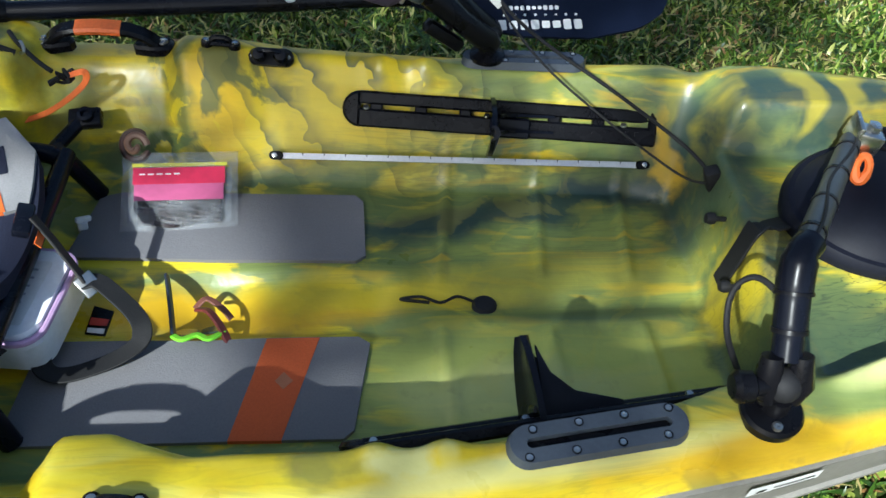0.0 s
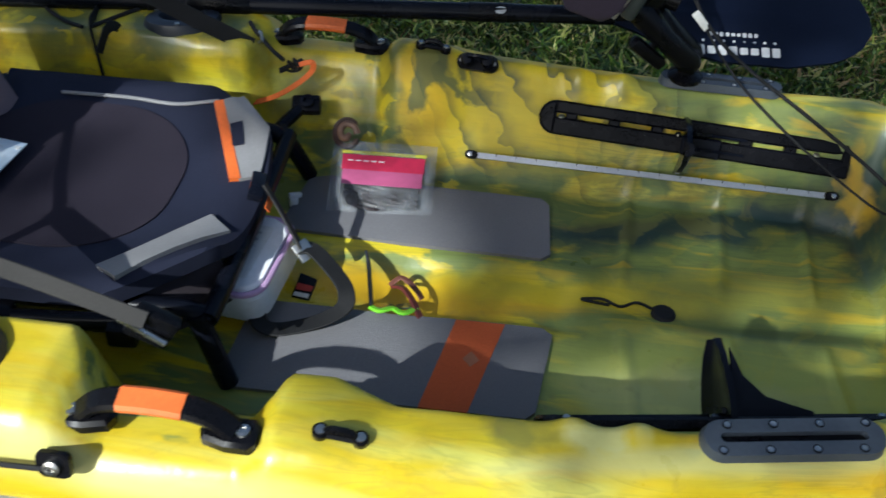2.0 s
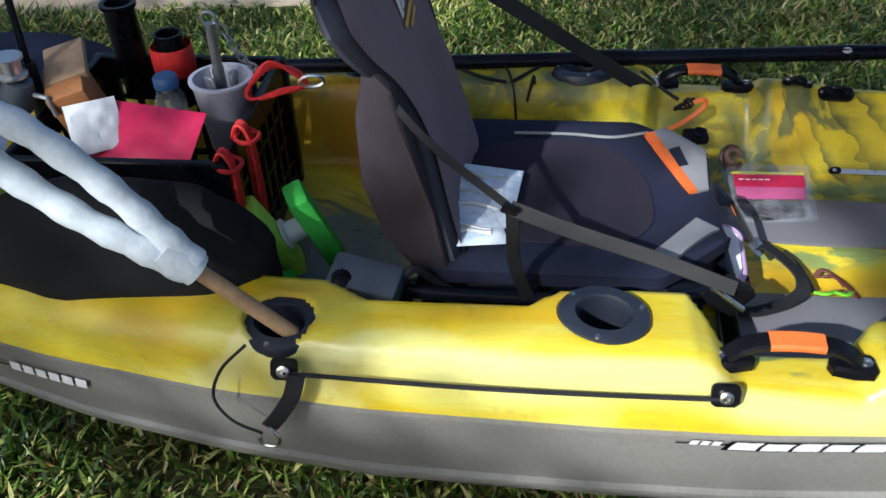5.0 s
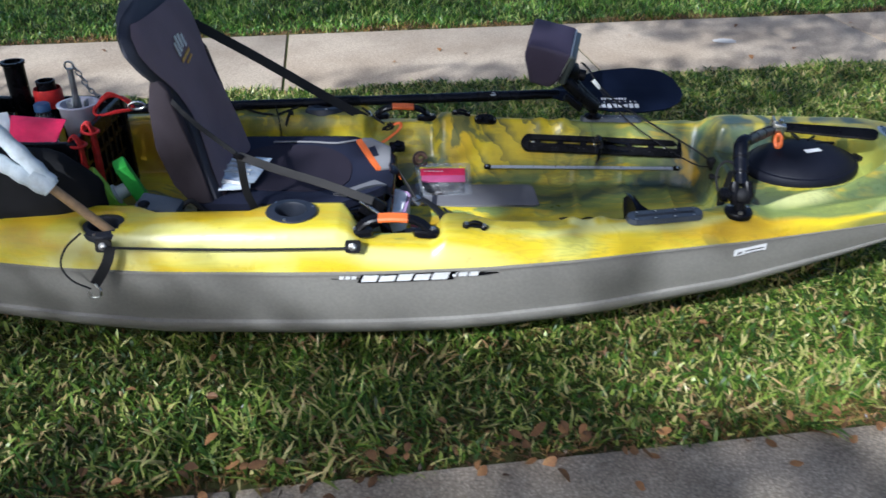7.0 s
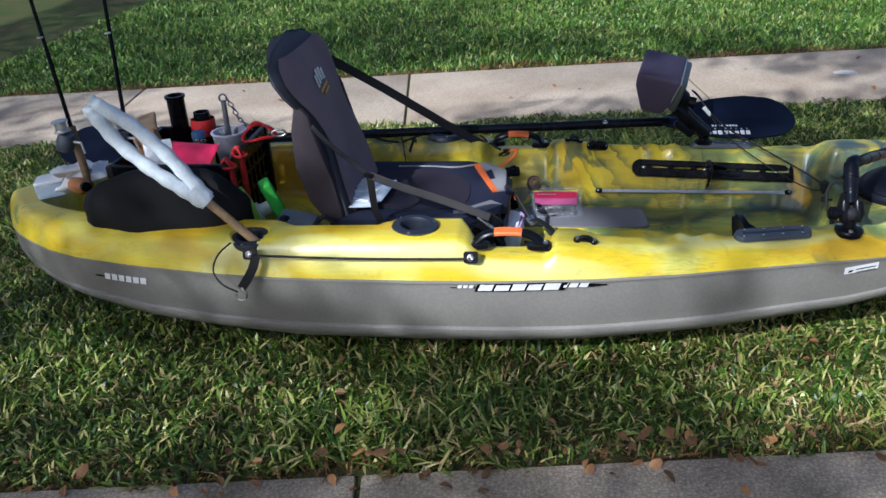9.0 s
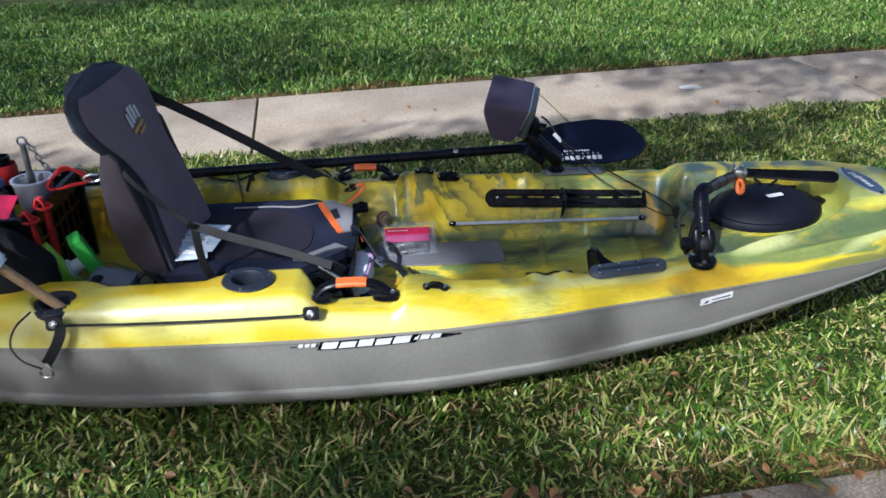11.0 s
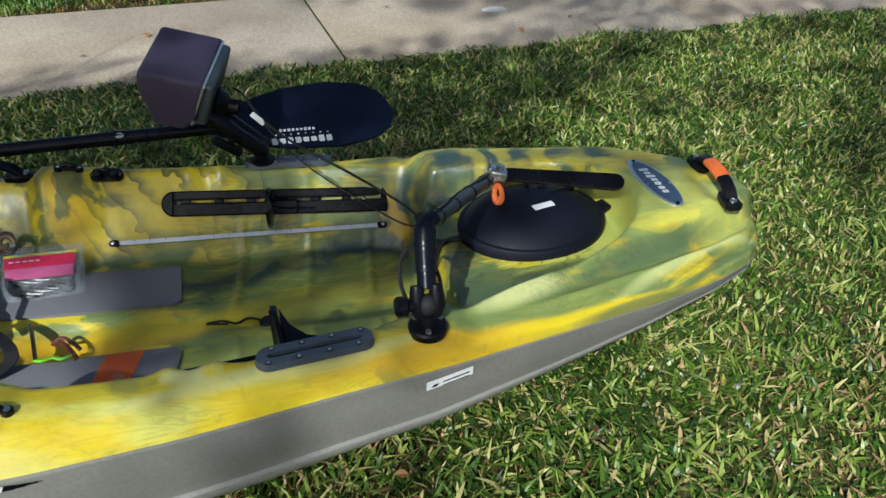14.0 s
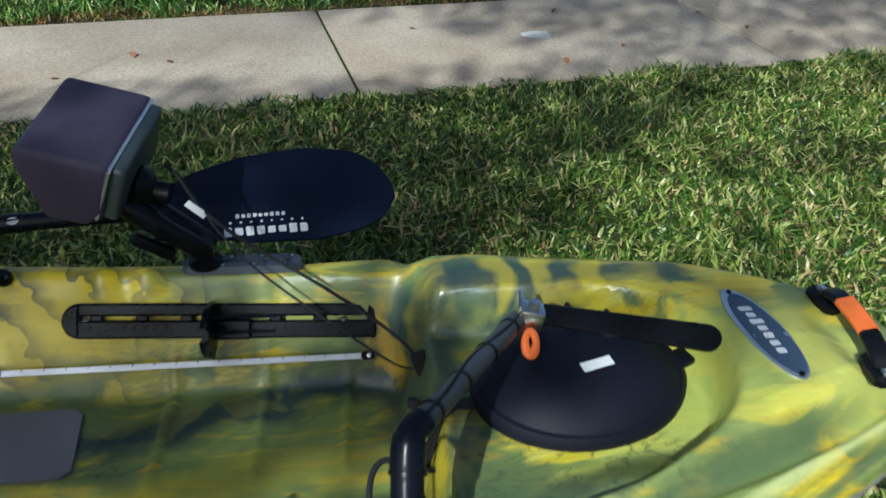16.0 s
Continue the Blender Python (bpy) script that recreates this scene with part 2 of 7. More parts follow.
    low.inputs["From Min"].default_value, low.inputs["From Max"].default_value = 0.17, 0.30
    low.inputs["To Min"].default_value, low.inputs["To Max"].default_value = 0.55, 0.34
    L(sep.outputs["Z"], low.inputs["Value"])
    ahead = t.nodes.new("ShaderNodeMapRange")
    ahead.inputs["From Min"].default_value, ahead.inputs["From Max"].default_value = 0.2, 0.7
    ahead.inputs["To Min"].default_value, ahead.inputs["To Max"].default_value = 0.35, 1.0
    L(sep.outputs["X"], ahead.inputs["Value"])
    base = mix(math_("MULTIPLY", math_("MULTIPLY", lines, low.outputs["Result"]), ahead.outputs["Result"]), base, (0.10, 0.13, 0.045))
    warm = ramp(noise_at((0.8, 3.6, 3.0), 4.6, 3.0, 1.8, (8.0, 3.0, 2.0)), ((0.55, 0.0), (0.66, 1.0)))
    base = mix(math_("MULTIPLY", math_("MULTIPLY", warm, ahead.outputs["Result"]), 0.6), base, (0.58, 0.38, 0.008))
    # pools of dark resin, painted highlights and shade, and the folded veins of the far wall
    warp = t.nodes.new("ShaderNodeTexNoise")
    warp.inputs["Scale"].default_value, warp.inputs["Detail"].default_value = 9.0, 5.0
    L(co.outputs["Object"], warp.inputs["Vector"])
    bent = t.nodes.new("ShaderNodeVectorMath")
    bent.operation = "MULTIPLY_ADD"
    L(warp.outputs["Color"], bent.inputs[0])
    bent.inputs[1].default_value = (0.20, 0.11, 0.0)
    sh = t.nodes.new("ShaderNodeVectorMath")
    sh.operation = "ADD"
    L(co.outputs["Object"], sh.inputs[0])
    sh.inputs[1].default_value = (-0.10, -0.055, 0.0)
    L(sh.outputs["Vector"], bent.inputs[2])
    slow = t.nodes.new("ShaderNodeTexNoise")
    slow.inputs["Scale"].default_value, slow.inputs["Detail"].default_value = 3.0, 1.0
    L(co.outputs["Object"], slow.inputs["Vector"])
    gentle = t.nodes.new("ShaderNodeVectorMath")
    gentle.operation = "MULTIPLY_ADD"
    L(slow.outputs["Color"], gentle.inputs[0])
    gentle.inputs[1].default_value = (0.06, 0.020, 0.0)
    sh2 = t.nodes.new("ShaderNodeVectorMath")
    sh2.operation = "ADD"
    L(co.outputs["Object"], sh2.inputs[0])
    sh2.inputs[1].default_value = (-0.03, -0.010, 0.0)
    L(sh2.outputs["Vector"], gentle.inputs[2])

    def pool(cx, cy, rx, ry, deg, strength, colour, onto):
        mp = t.nodes.new("ShaderNodeMapping")
        mp.vector_type = "TEXTURE"
        mp.inputs["Location"].default_value = (cx, cy, 0)
        mp.inputs["Rotation"].default_value = (0, 0, radians(deg))
        mp.inputs["Scale"].default_value = (rx, ry, 10.0)
        L((gentle if ry < 0.024 else bent).outputs["Vector"], mp.inputs["Vector"])
        ln = t.nodes.new("ShaderNodeVectorMath")
        ln.operation = "LENGTH"
        L(mp.outputs["Vector"], ln.inputs[0])
        f = ramp(ln.outputs["Value"], ((0.45, strength), (1.0, 0.0)))
        return mix(f, onto, colour), f
    LIME = (0.46, 0.50, 0.105)
    TEAL, OLIVE, GOLD, AMBER, PALE = (0.020, 0.042, 0.044), (0.075, 0.110, 0.048), (0.62, 0.47, 0.005), (0.60, 0.36, 0.004), (0.56, 0.56, 0.24)
    # PALE on the bow shoulder and the two inner-edge bumps paints in highlights
    # row (1.125, -0.165): darker teal in the recess beside the mount arm
    for row in ((0.86, -0.13, 0.36, 0.14, 0, 0.85, LIME), (1.05, -0.16, 0.05, 0.10, 0, 0.6, LIME), (0.84, 0.045, 0.30, 0.05, 2, 0.6, (0.40, 0.36, 0.04)), (1.44, -0.02, 0.20, 0.13, 0, 0.8, LIME), (1.27, -0.13, 0.16, 0.05, 10, 0.7, LIME), (1.62, -0.02, 0.10, 0.14, 0, 0.7, (0.55, 0.55, 0.11)), (1.125, -0.165, 0.055, 0.075, 20, 0.8, (0.055, 0.085, 0.058)), (1.19, -0.215, 0.10, 0.018, 14, 0.7, PALE), (0.636, -0.322, 0.013, 0.020, 0, 0.9, PALE), (0.702, -0.318, 0.013, 0.020, 0, 0.9, PALE), (0.52, 0.32, 0.24, 0.085, -3, 0.85, GOLD), (0.40, 0.31, 0.05, 0.10, 6, 0.6, AMBER), (0.40, -0.01, 0.30, 0.055, 0, 0.9, AMBER), (0.62, 0.02, 0.22, 0.035, 0, 0.7, GOLD), (0.66, -0.33, 0.30, 0.045, -8, 0.7, GOLD),
                (0.82, 0.175, 0.44, 0.050, 12, 0.95, TEAL), (0.62, 0.20, 0.20, 0.05, 3, 0.65, OLIVE), (1.09, 0.16, 0.10, 0.13, 0, 0.85, TEAL), (1.055, 0.225, 0.02, 0.05, 10, 0.8, AMBER), (1.22, 0.20, 0.20, 0.05, -8, 0.9, TEAL), (1.22, 0.29, 0.24, 0.035, -8, 0.7, OLIVE), (1.09, 0.0, 0.035, 0.24, 0, 0.7, OLIVE), (1.13, 0.02, 0.05, 0.16, 0, 0.7, TEAL), (1.20, -0.16, 0.10, 0.04, 12, 0.7, TEAL), (1.16, -0.14, 0.09, 0.09, 10, 0.75, OLIVE),
                # rows behind the chair and on the tank-well floor: marbling with shade painted in
                (1.09, -0.03, 0.03, 0.06, 0, 0.7, GOLD), (0.34, 0.32, 0.035, 0.12, 8, 0.75, OLIVE), (0.27, 0.27, 0.05, 0.08, 0, 0.65, OLIVE), (0.18, 0.30, 0.05, 0.05, 20, 0.55, OLIVE), (0.38, 0.22, 0.16, 0.03, 0, 0.7, OLIVE), (-0.03, 0.30, 0.06, 0.06, 30, 0.85, OLIVE), (0.08, 0.34, 0.05, 0.05, 0, 0.7, OLIVE), (-0.20, 0.31, 0.08, 0.06, 20, 0.8, OLIVE), (-0.42, 0.26, 0.18, 0.08, 0, 0.9, (0.40, 0.20, 0.006)), (-0.55, 0.30, 0.05, 0.06, 0, 0.7, TEAL), (-0.40, -0.06, 0.20, 0.20, 0, 0.9, (0.10, 0.125, 0.095)), (0.10, 0.32, 0.03, 0.07, 15, 0.8, OLIVE),
                # row (1.54, -0.148): highlight along the bow ridge, painted into the colour
                (1.42, 0.165, 0.15, 0.030, -18, 0.8, TEAL), (1.42, -0.158, 0.26, 0.020, 18, 0.8, OLIVE), (1.54, -0.148, 0.22, 0.008, 21, 0.7, (0.54, 0.56, 0.22)), (1.60, -0.145, 0.13, 0.008, 25, 0.8, OLIVE), (1.30, -0.14, 0.20, 0.035, 12, 0.6, OLIVE), (1.06, -0.29, 0.24, 0.020, 10, 0.8, AMBER), (1.32, -0.235, 0.26, 0.012, 13, 0.9, GOLD), (1.42, -0.215, 0.2, 0.008, 15, 0.8, OLIVE),
                # pale rows on the near gunwale: lemon pigment plus painted gloss
                (0.95, -0.02, 0.20, 0.018, 2, 0.8, OLIVE), (0.80, -0.14, 0.20, 0.06, 0, 0.5, PALE), (0.60, -0.335, 0.06, 0.04, 0, 0.65, OLIVE), (0.66, -0.315, 0.02, 0.03, 0, 0.8, PALE), (-0.05, -0.30, 0.16, 0.03, 4, 0.6, AMBER), (-0.55, -0.33, 0.20, 0.03, 4, 0.7, AMBER), (0.05, -0.408, 0.62, 0.020, -1, 0.75, (0.60, 0.58, 0.22)), (-0.45, -0.40, 0.40, 0.024, 3, 0.75, (0.60, 0.57, 0.20)), (-0.10, -0.335, 0.24, 0.020, 2, 0.6, AMBER), (0.78, -0.325, 0.30, 0.016, 11, 0.65, PALE)):
        base, _ = pool(*row, base)

    # crisp islands of pigment on the far wall, fainter ones over the floor
    isle = noise_at((1.0, 1.3, 1.1), 7.5, 5.0, 0.9, (11.0, 2.0, 5.0))
    edge = noise_at((1.0, 1.0, 1.0), 15.0, 4.0, 1.4, (1.0, 7.0, 3.0))
    for cx, cy, rx, ry, much in ((0.36, 0.31, 0.20, 0.16, 0.85), (-0.15, 0.33, 0.34, 0.10, 0.8), (0.86, 0.05, 0.46, 0.30, 0.12)):
        _, zone = pool(cx, cy, rx, ry, 0, 1.0, GOLD, base)
        base = mix(math_("MULTIPLY", math_("MULTIPLY", ramp(isle, ((0.505, 0.0), (0.545, 1.0))), zone), much), base, (0.095, 0.115, 0.042))
        base = mix(math_("MULTIPLY", math_("MULTIPLY", ramp(edge, ((0.57, 0.0), (0.60, 1.0))), zone), much * 0.8), base, GOLD)

    def bands(scale, distort, deg, profile, detail, vector):
        wv = t.nodes.new("ShaderNodeTexWave")
        wv.wave_profile = profile
        wv.inputs["Scale"].default_value, wv.inputs["Distortion"].default_value, wv.inputs["Detail"].default_value, wv.inputs["Detail Scale"].default_value = scale, distort, detail, 1.6
        wm = t.nodes.new("ShaderNodeMapping")
        wm.inputs["Rotation"].default_value = (0, 0, radians(deg))
        L(vector, wm.inputs["Vector"])
        L(wm.outputs["Vector"], wv.inputs["Vector"])
        return wv.outputs["Fac"]
    _, zone = pool(0.56, 0.33, 0.34, 0.15, -2, 1.0, GOLD, base)
    fold = math_("MULTIPLY", ramp(bands(7.0, 8.5, -38, "SAW", 2.5, co.outputs["Object"]), ((0.0, 1.0), (0.14, 0.7), (0.5, 0.0))), math_("MULTIPLY", zone, ramp(noise_at((1.0, 1.0, 1.0), 7.0, 3.0, 1.0, (3, 3, 3)), ((0.38, 0.15), (0.58, 1.0)))))
    base = mix(math_("MULTIPLY", fold, 0.92), base, (0.055, 0.072, 0.030))
    _, zone = pool(1.27, 0.22, 0.30, 0.095, -12, 1.0, GOLD, base)
    stripe = ramp(bands(4.2, 7.5, 12, "SIN", 2.5, co.outputs["Object"]), ((0.25, 0.0), (0.5, 0.5), (0.75, 1.0)))
    patchy = ramp(noise_at((1.0, 1.0, 1.0), 8.0, 3.0, 1.2, (4, 4, 9)), ((0.40, 0.0), (0.56, 1.0)))
    base = mix(math_("MULTIPLY", math_("MULTIPLY", zone, patchy), 0.5), base, mix(stripe, (0.50, 0.41, 0.02), (0.035, 0.060, 0.045)))
    # thin dark veins in the bow
    _, zone = pool(1.24, -0.06, 0.20, 0.20, 0, 1.0, GOLD, base)
    crack = noise_at((1.6, 4.0, 2.0), 5.5, 3.0, 3.0, (2.0, 6.0, 1.0))
    crack = ramp(math_("ABSOLUTE", math_("SUBTRACT", crack, 0.5), 0), ((0.0, 1.0), (0.028, 0.0)))
    base = mix(math_("MULTIPLY", math_("MULTIPLY", crack, zone), 0.75), base, (0.035, 0.055, 0.035))
    dirt = ramp(noise_at((1, 1, 1), 45.0, 5.0), ((0.62, 0.0), (0.75, 1.0)))
    base = mix(math_("MULTIPLY", dirt, 0.25), base, (0.2, 0.15, 0.06))
    L(base, b.inputs["Base Color"])
    rg = t.nodes.new("ShaderNodeMapRange")
    rg.inputs["To Min"].default_value, rg.inputs["To Max"].default_value = 0.20, 0.42
    L(noise_at((1, 1, 1), 9.0, 5.0), rg.inputs["Value"])
    L(rg.outputs["Result"], b.inputs["Roughness"])
    bp = t.nodes.new("ShaderNodeBump")
    bp.inputs["Strength"].default_value, bp.inputs["Distance"].default_value = 0.25, 0.004
    L(noise_at((1, 1, 1), 38.0, 3.0), bp.inputs["Height"])
    L(bp.outputs["Normal"], b.inputs["Normal"])
    return m


DECK = deck_material()
HULL = material("grey_hull_plastic", (0.215, 0.205, 0.18), 0.45, vary=0.16, scale=3, fine=140, second=(0.165, 0.158, 0.14), bump=0.12)
BLACK = material("black_plastic", (0.006, 0.006, 0.008), 0.27, vary=0.3, scale=20, fine=260, bump=0.1, bumpdist=0.0006, spec=0.16)
SATIN = material("black_satin_plastic", (0.005, 0.006, 0.011), 0.25, vary=0.2, scale=12, fine=160, bump=0.05, bumpdist=0.0005, spec=0.16)
RUBBER = material("black_rubber", (0.016, 0.016, 0.018), 0.65, vary=0.25, scale=30, fine=300, bump=0.2, bumpdist=0.0005, spec=0.25)
HOLDER = material("dark_slate_plastic", (0.017, 0.021, 0.032), 0.42, vary=0.15, scale=15, fine=200, bump=0.1, bumpdist=0.0005)
BACKCLOTH = material("mauve_black_mesh_cloth", (0.245, 0.180, 0.196), 0.9, vary=0.2, scale=6, fine=700, bump=0.8, bumpdist=0.0008, spec=0.15)
SLATE = material("slate_grey_plastic", (0.065, 0.078, 0.10), 0.45, vary=0.15, scale=15, fine=200, bump=0.1, bumpdist=0.0005)
ORANGE = material("orange_rubber", (0.78, 0.16, 0.025), 0.5, vary=0.15, scale=20, fine=200, bump=0.15, bumpdist=0.0006)
STEEL = material("stainless_steel", (0.62, 0.61, 0.58), 0.28, metal=1.0, vary=0.1, scale=20, fine=250, bump=0.05, bumpdist=0.0004)
ALU = material("brushed_aluminium", (0.66, 0.67, 0.68), 0.35, metal=0.85, vary=0.12, scale=10, fine=200, bump=0.05, bumpdist=0.0003)
MAT = material("grey_foam_mat", (0.165, 0.162, 0.172), 0.8, vary=0.12, scale=6, fine=420, bump=0.5, bumpdist=0.001, spec=0.3)
MAT_ORANGE = material("orange_foam_mat", (0.60, 0.115, 0.03), 0.8, vary=0.12, scale=10, fine=420, bump=0.5, bumpdist=0.001, spec=0.3)
# light on the dark backrest edge, painted in as a blue-grey cloth
EDGECLOTH_LIT = material("lit_blue_grey_edge_cloth", (0.052, 0.054, 0.070), 0.75, vary=0.2, scale=9, fine=500, bump=0.5, bumpdist=0.0008, spec=0.3)
CANVAS = material("navy_black_canvas", (0.020, 0.023, 0.044), 0.8, vary=0.2, scale=9, fine=500, bump=0.5, bumpdist=0.0008, spec=0.15)
MESHCLOTH = material("brown_black_mesh_cloth", (0.046, 0.037, 0.044), 0.9, vary=0.2, scale=7, fine=600, bump=0.7, bumpdist=0.0008, spec=0.2)
PLUM = material("plum_black_mesh_cloth", (0.027, 0.022, 0.034), 0.85, vary=0.2, scale=7, fine=600, bump=0.7, bumpdist=0.0008, spec=0.2)
HATCH = material("black_hatch_plastic", (0.007, 0.008, 0.015), 0.55, vary=0.2, scale=8, fine=200, bump=0.1, bumpdist=0.0005, spec=0.14)
WEB = material("black_webbing", (0.013, 0.013, 0.014), 0.7, vary=0.3, scale=30, fine=450, bump=0.5, bumpdist=0.0006, spec=0.3)
WEB_GREY = material("sun_bleached_grey_webbing", (0.036, 0.034, 0.033), 0.75, vary=0.2, scale=20, fine=450, bump=0.5, bumpdist=0.0006, spec=0.3)
GREYCLOTH = material("grey_trim_cloth", (0.27, 0.265, 0.27), 0.8, vary=0.15, scale=12, fine=500, bump=0.5, bumpdist=0.0006, spec=0.3)
WHITE = material("white_plastic", (0.74, 0.75, 0.76), 0.4, vary=0.06, scale=12, fine=120, bump=0.05)
PRINT = material("white_print", (0.75, 0.75, 0.74), 0.5, vary=0.08, scale=30, fine=200, bump=0.0)


# ---- ground, pavements, grass ----
def ground_material(name, a, c, d, size=18.0, rough=0.95, bump=0.6, dist=0.01):
    m = material(name, a, rough, vary=0.25, scale=2.2, fine=size, second=c, bump=bump, bumpdist=dist, spec=0.15)
    return m


SOIL = ground_material("thatch_and_soil", (0.044, 0.068, 0.014), (0.074, 0.068, 0.026), None, 60.0)
PAVE = material("weathered_concrete", (0.52, 0.425, 0.315), 0.9, vary=0.5, scale=2.0, fine=150, second=(0.38, 0.30, 0.215), bump=0.6, bumpdist=0.0016, spec=0.2, per_object=0.05)


def path_material():
    """Old exposed-aggregate concrete: pebbles standing out of a worn, stained matrix."""
    m = material("pebbled_old_concrete", (0.64, 0.525, 0.39), 0.95, vary=0.5, scale=5.0, fine=190, second=(0.32, 0.265, 0.20), bump=0.8, bumpdist=0.003, spec=0.15)
    t = m.node_tree
    b = t.nodes["Principled BSDF"]
    co = next(n for n in t.nodes if n.type == "TEX_COORD")
    old = b.inputs["Base Color"].links[0].from_socket
    v = t.nodes.new("ShaderNodeTexVoronoi")
    v.inputs["Scale"].default_value, v.inputs["Randomness"].default_value = 130.0, 1.0
    t.links.new(co.outputs["Object"], v.inputs["Vector"])
    tone = t.nodes.new("ShaderNodeMapRange")
    tone.inputs["From Min"].default_value, tone.inputs["From Max"].default_value = 0.1, 0.65
    tone.inputs["To Min"].default_value, tone.inputs["To Max"].default_value = 1.12, 0.72
    t.links.new(v.outputs["Distance"], tone.inputs["Value"])
    mul = t.nodes.new("ShaderNodeVectorMath")
    mul.operation = "SCALE"
    t.links.new(old, mul.inputs[0])
    t.links.new(tone.outputs["Result"], mul.inputs["Scale"])
    t.links.new(mul.outputs["Vector"], b.inputs["Base Color"])
    return m


PATH_STONE = path_material()


def grass_material(name, tones):
    m = bpy.data.materials.new(name)
    m.use_nodes = True
    t = m.node_tree
    b = t.nodes["Principled BSDF"]
    geo = t.nodes.new("ShaderNodeNewGeometry")
    co = t.nodes.new("ShaderNodeTexCoord")
    n = t.nodes.new("ShaderNodeTexNoise")
    n.inputs["Scale"].default_value, n.inputs["Detail"].default_value = 1.6, 4
    t.links.new(co.outputs["Object"], n.inputs["Vector"])
    add = t.nodes.new("ShaderNodeMath")
    add.operation = "MULTIPLY_ADD"
    add.inputs[1].default_value, add.inputs[2].default_value = 0.78, 0.0
    t.links.new(geo.outputs["Random Per Island"], add.inputs[0])
    add2 = t.nodes.new("ShaderNodeMath")
    add2.operation = "MULTIPLY_ADD"
    add2.inputs[1].default_value = 0.38
    t.links.new(n.outputs["Fac"], add2.inputs[0])
    t.links.new(add.outputs[0], add2.inputs[2])
    r = t.nodes.new("ShaderNodeValToRGB")
    e = r.color_ramp.elements
    while len(e) < len(tones):
        e.new(0.5)
    for k, (pos, c) in enumerate(tones):
        e[k].position, e[k].color = pos, (*c, 1)
    t.links.new(add2.outputs[0], r.inputs["Fac"])
    t.links.new(r.outputs["Color"], b.inputs["Base Color"])
    b.inputs["Roughness"].default_value = 0.36
    b.inputs["Specular IOR Level"].default_value = 0.32
    tr = t.nodes.new("ShaderNodeBsdfTranslucent")
    t.links.new(r.outputs["Color"], tr.inputs["Color"])
    mx = t.nodes.new("ShaderNodeMixShader")
    mx.inputs[0].default_value = 0.14
    t.links.new(b.outputs[0], mx.inputs[1])
    t.links.new(tr.outputs[0], mx.inputs[2])
    t.links.new(mx.outputs[0], t.nodes["Material Output"].inputs["Surface"])
    return m


GRASS = grass_material("st_augustine_grass", ((0.20, (0.020, 0.042, 0.007)), (0.44, (0.052, 0.112, 0.012)), (0.64, (0.130, 0.205, 0.024)), (0.78, (0.31, 0.36, 0.07)), (0.88, (0.48, 0.44, 0.17)), (1.0, (0.34, 0.20, 0.10))))
LAWN = grass_material("far_lawn_grass", ((0.22, (0.020, 0.055, 0.008)), (0.5, (0.058, 0.145, 0.016)), (0.72, (0.140, 0.25, 0.032)), (0.90, (0.29, 0.33, 0.09))))

SLOPE = radians(7.3)                       # the two pavements run at this angle to the boat
WAY = np.array((math.cos(SLOPE), math.sin(SLOPE)))
SIDE = np.array((-math.sin(SLOPE), math.cos(SLOPE)))
FAR0, FAR_W = np.array((-0.36, 1.60)), 0.95   # near edge of the far pavement, and its width
NEAR0 = np.array((1.445, -0.612))             # joint on the near pavement's edge
NEAR_W = 1.45


def side_of(x, y, o):
    return (x - o[0]) * SIDE[0] + (y - o[1]) * SIDE[1]


def build_ground():
    bm = bmesh.new()
    bmesh.ops.create_grid(bm, x_segments=40, y_segments=40, size=400)
    for v in bm.verts:
        v.co.z = -0.012
    tagged(part("ground", bm, SOIL), "grassed soil of a front verge and lawn", "ground", kind="structure")


def build_pavement(name, origin, width, joints, label, sign, mat):
    base = new(name)
    tagged(base, label, "pavement", kind="structure")
    for a, c in zip(joints, joints[1:]):
        l = c - a - 0.012
        bm = box((l, width, 0.10), bevel=0.006, seg=2)
        ob = part("slab", bm, mat, base)
        mid = origin + WAY * (a + c) / 2 + SIDE * width / 2 * sign
        ob.matrix_basis = pose(mid[0], mid[1], -0.052, 0, 0, math.degrees(SLOPE))


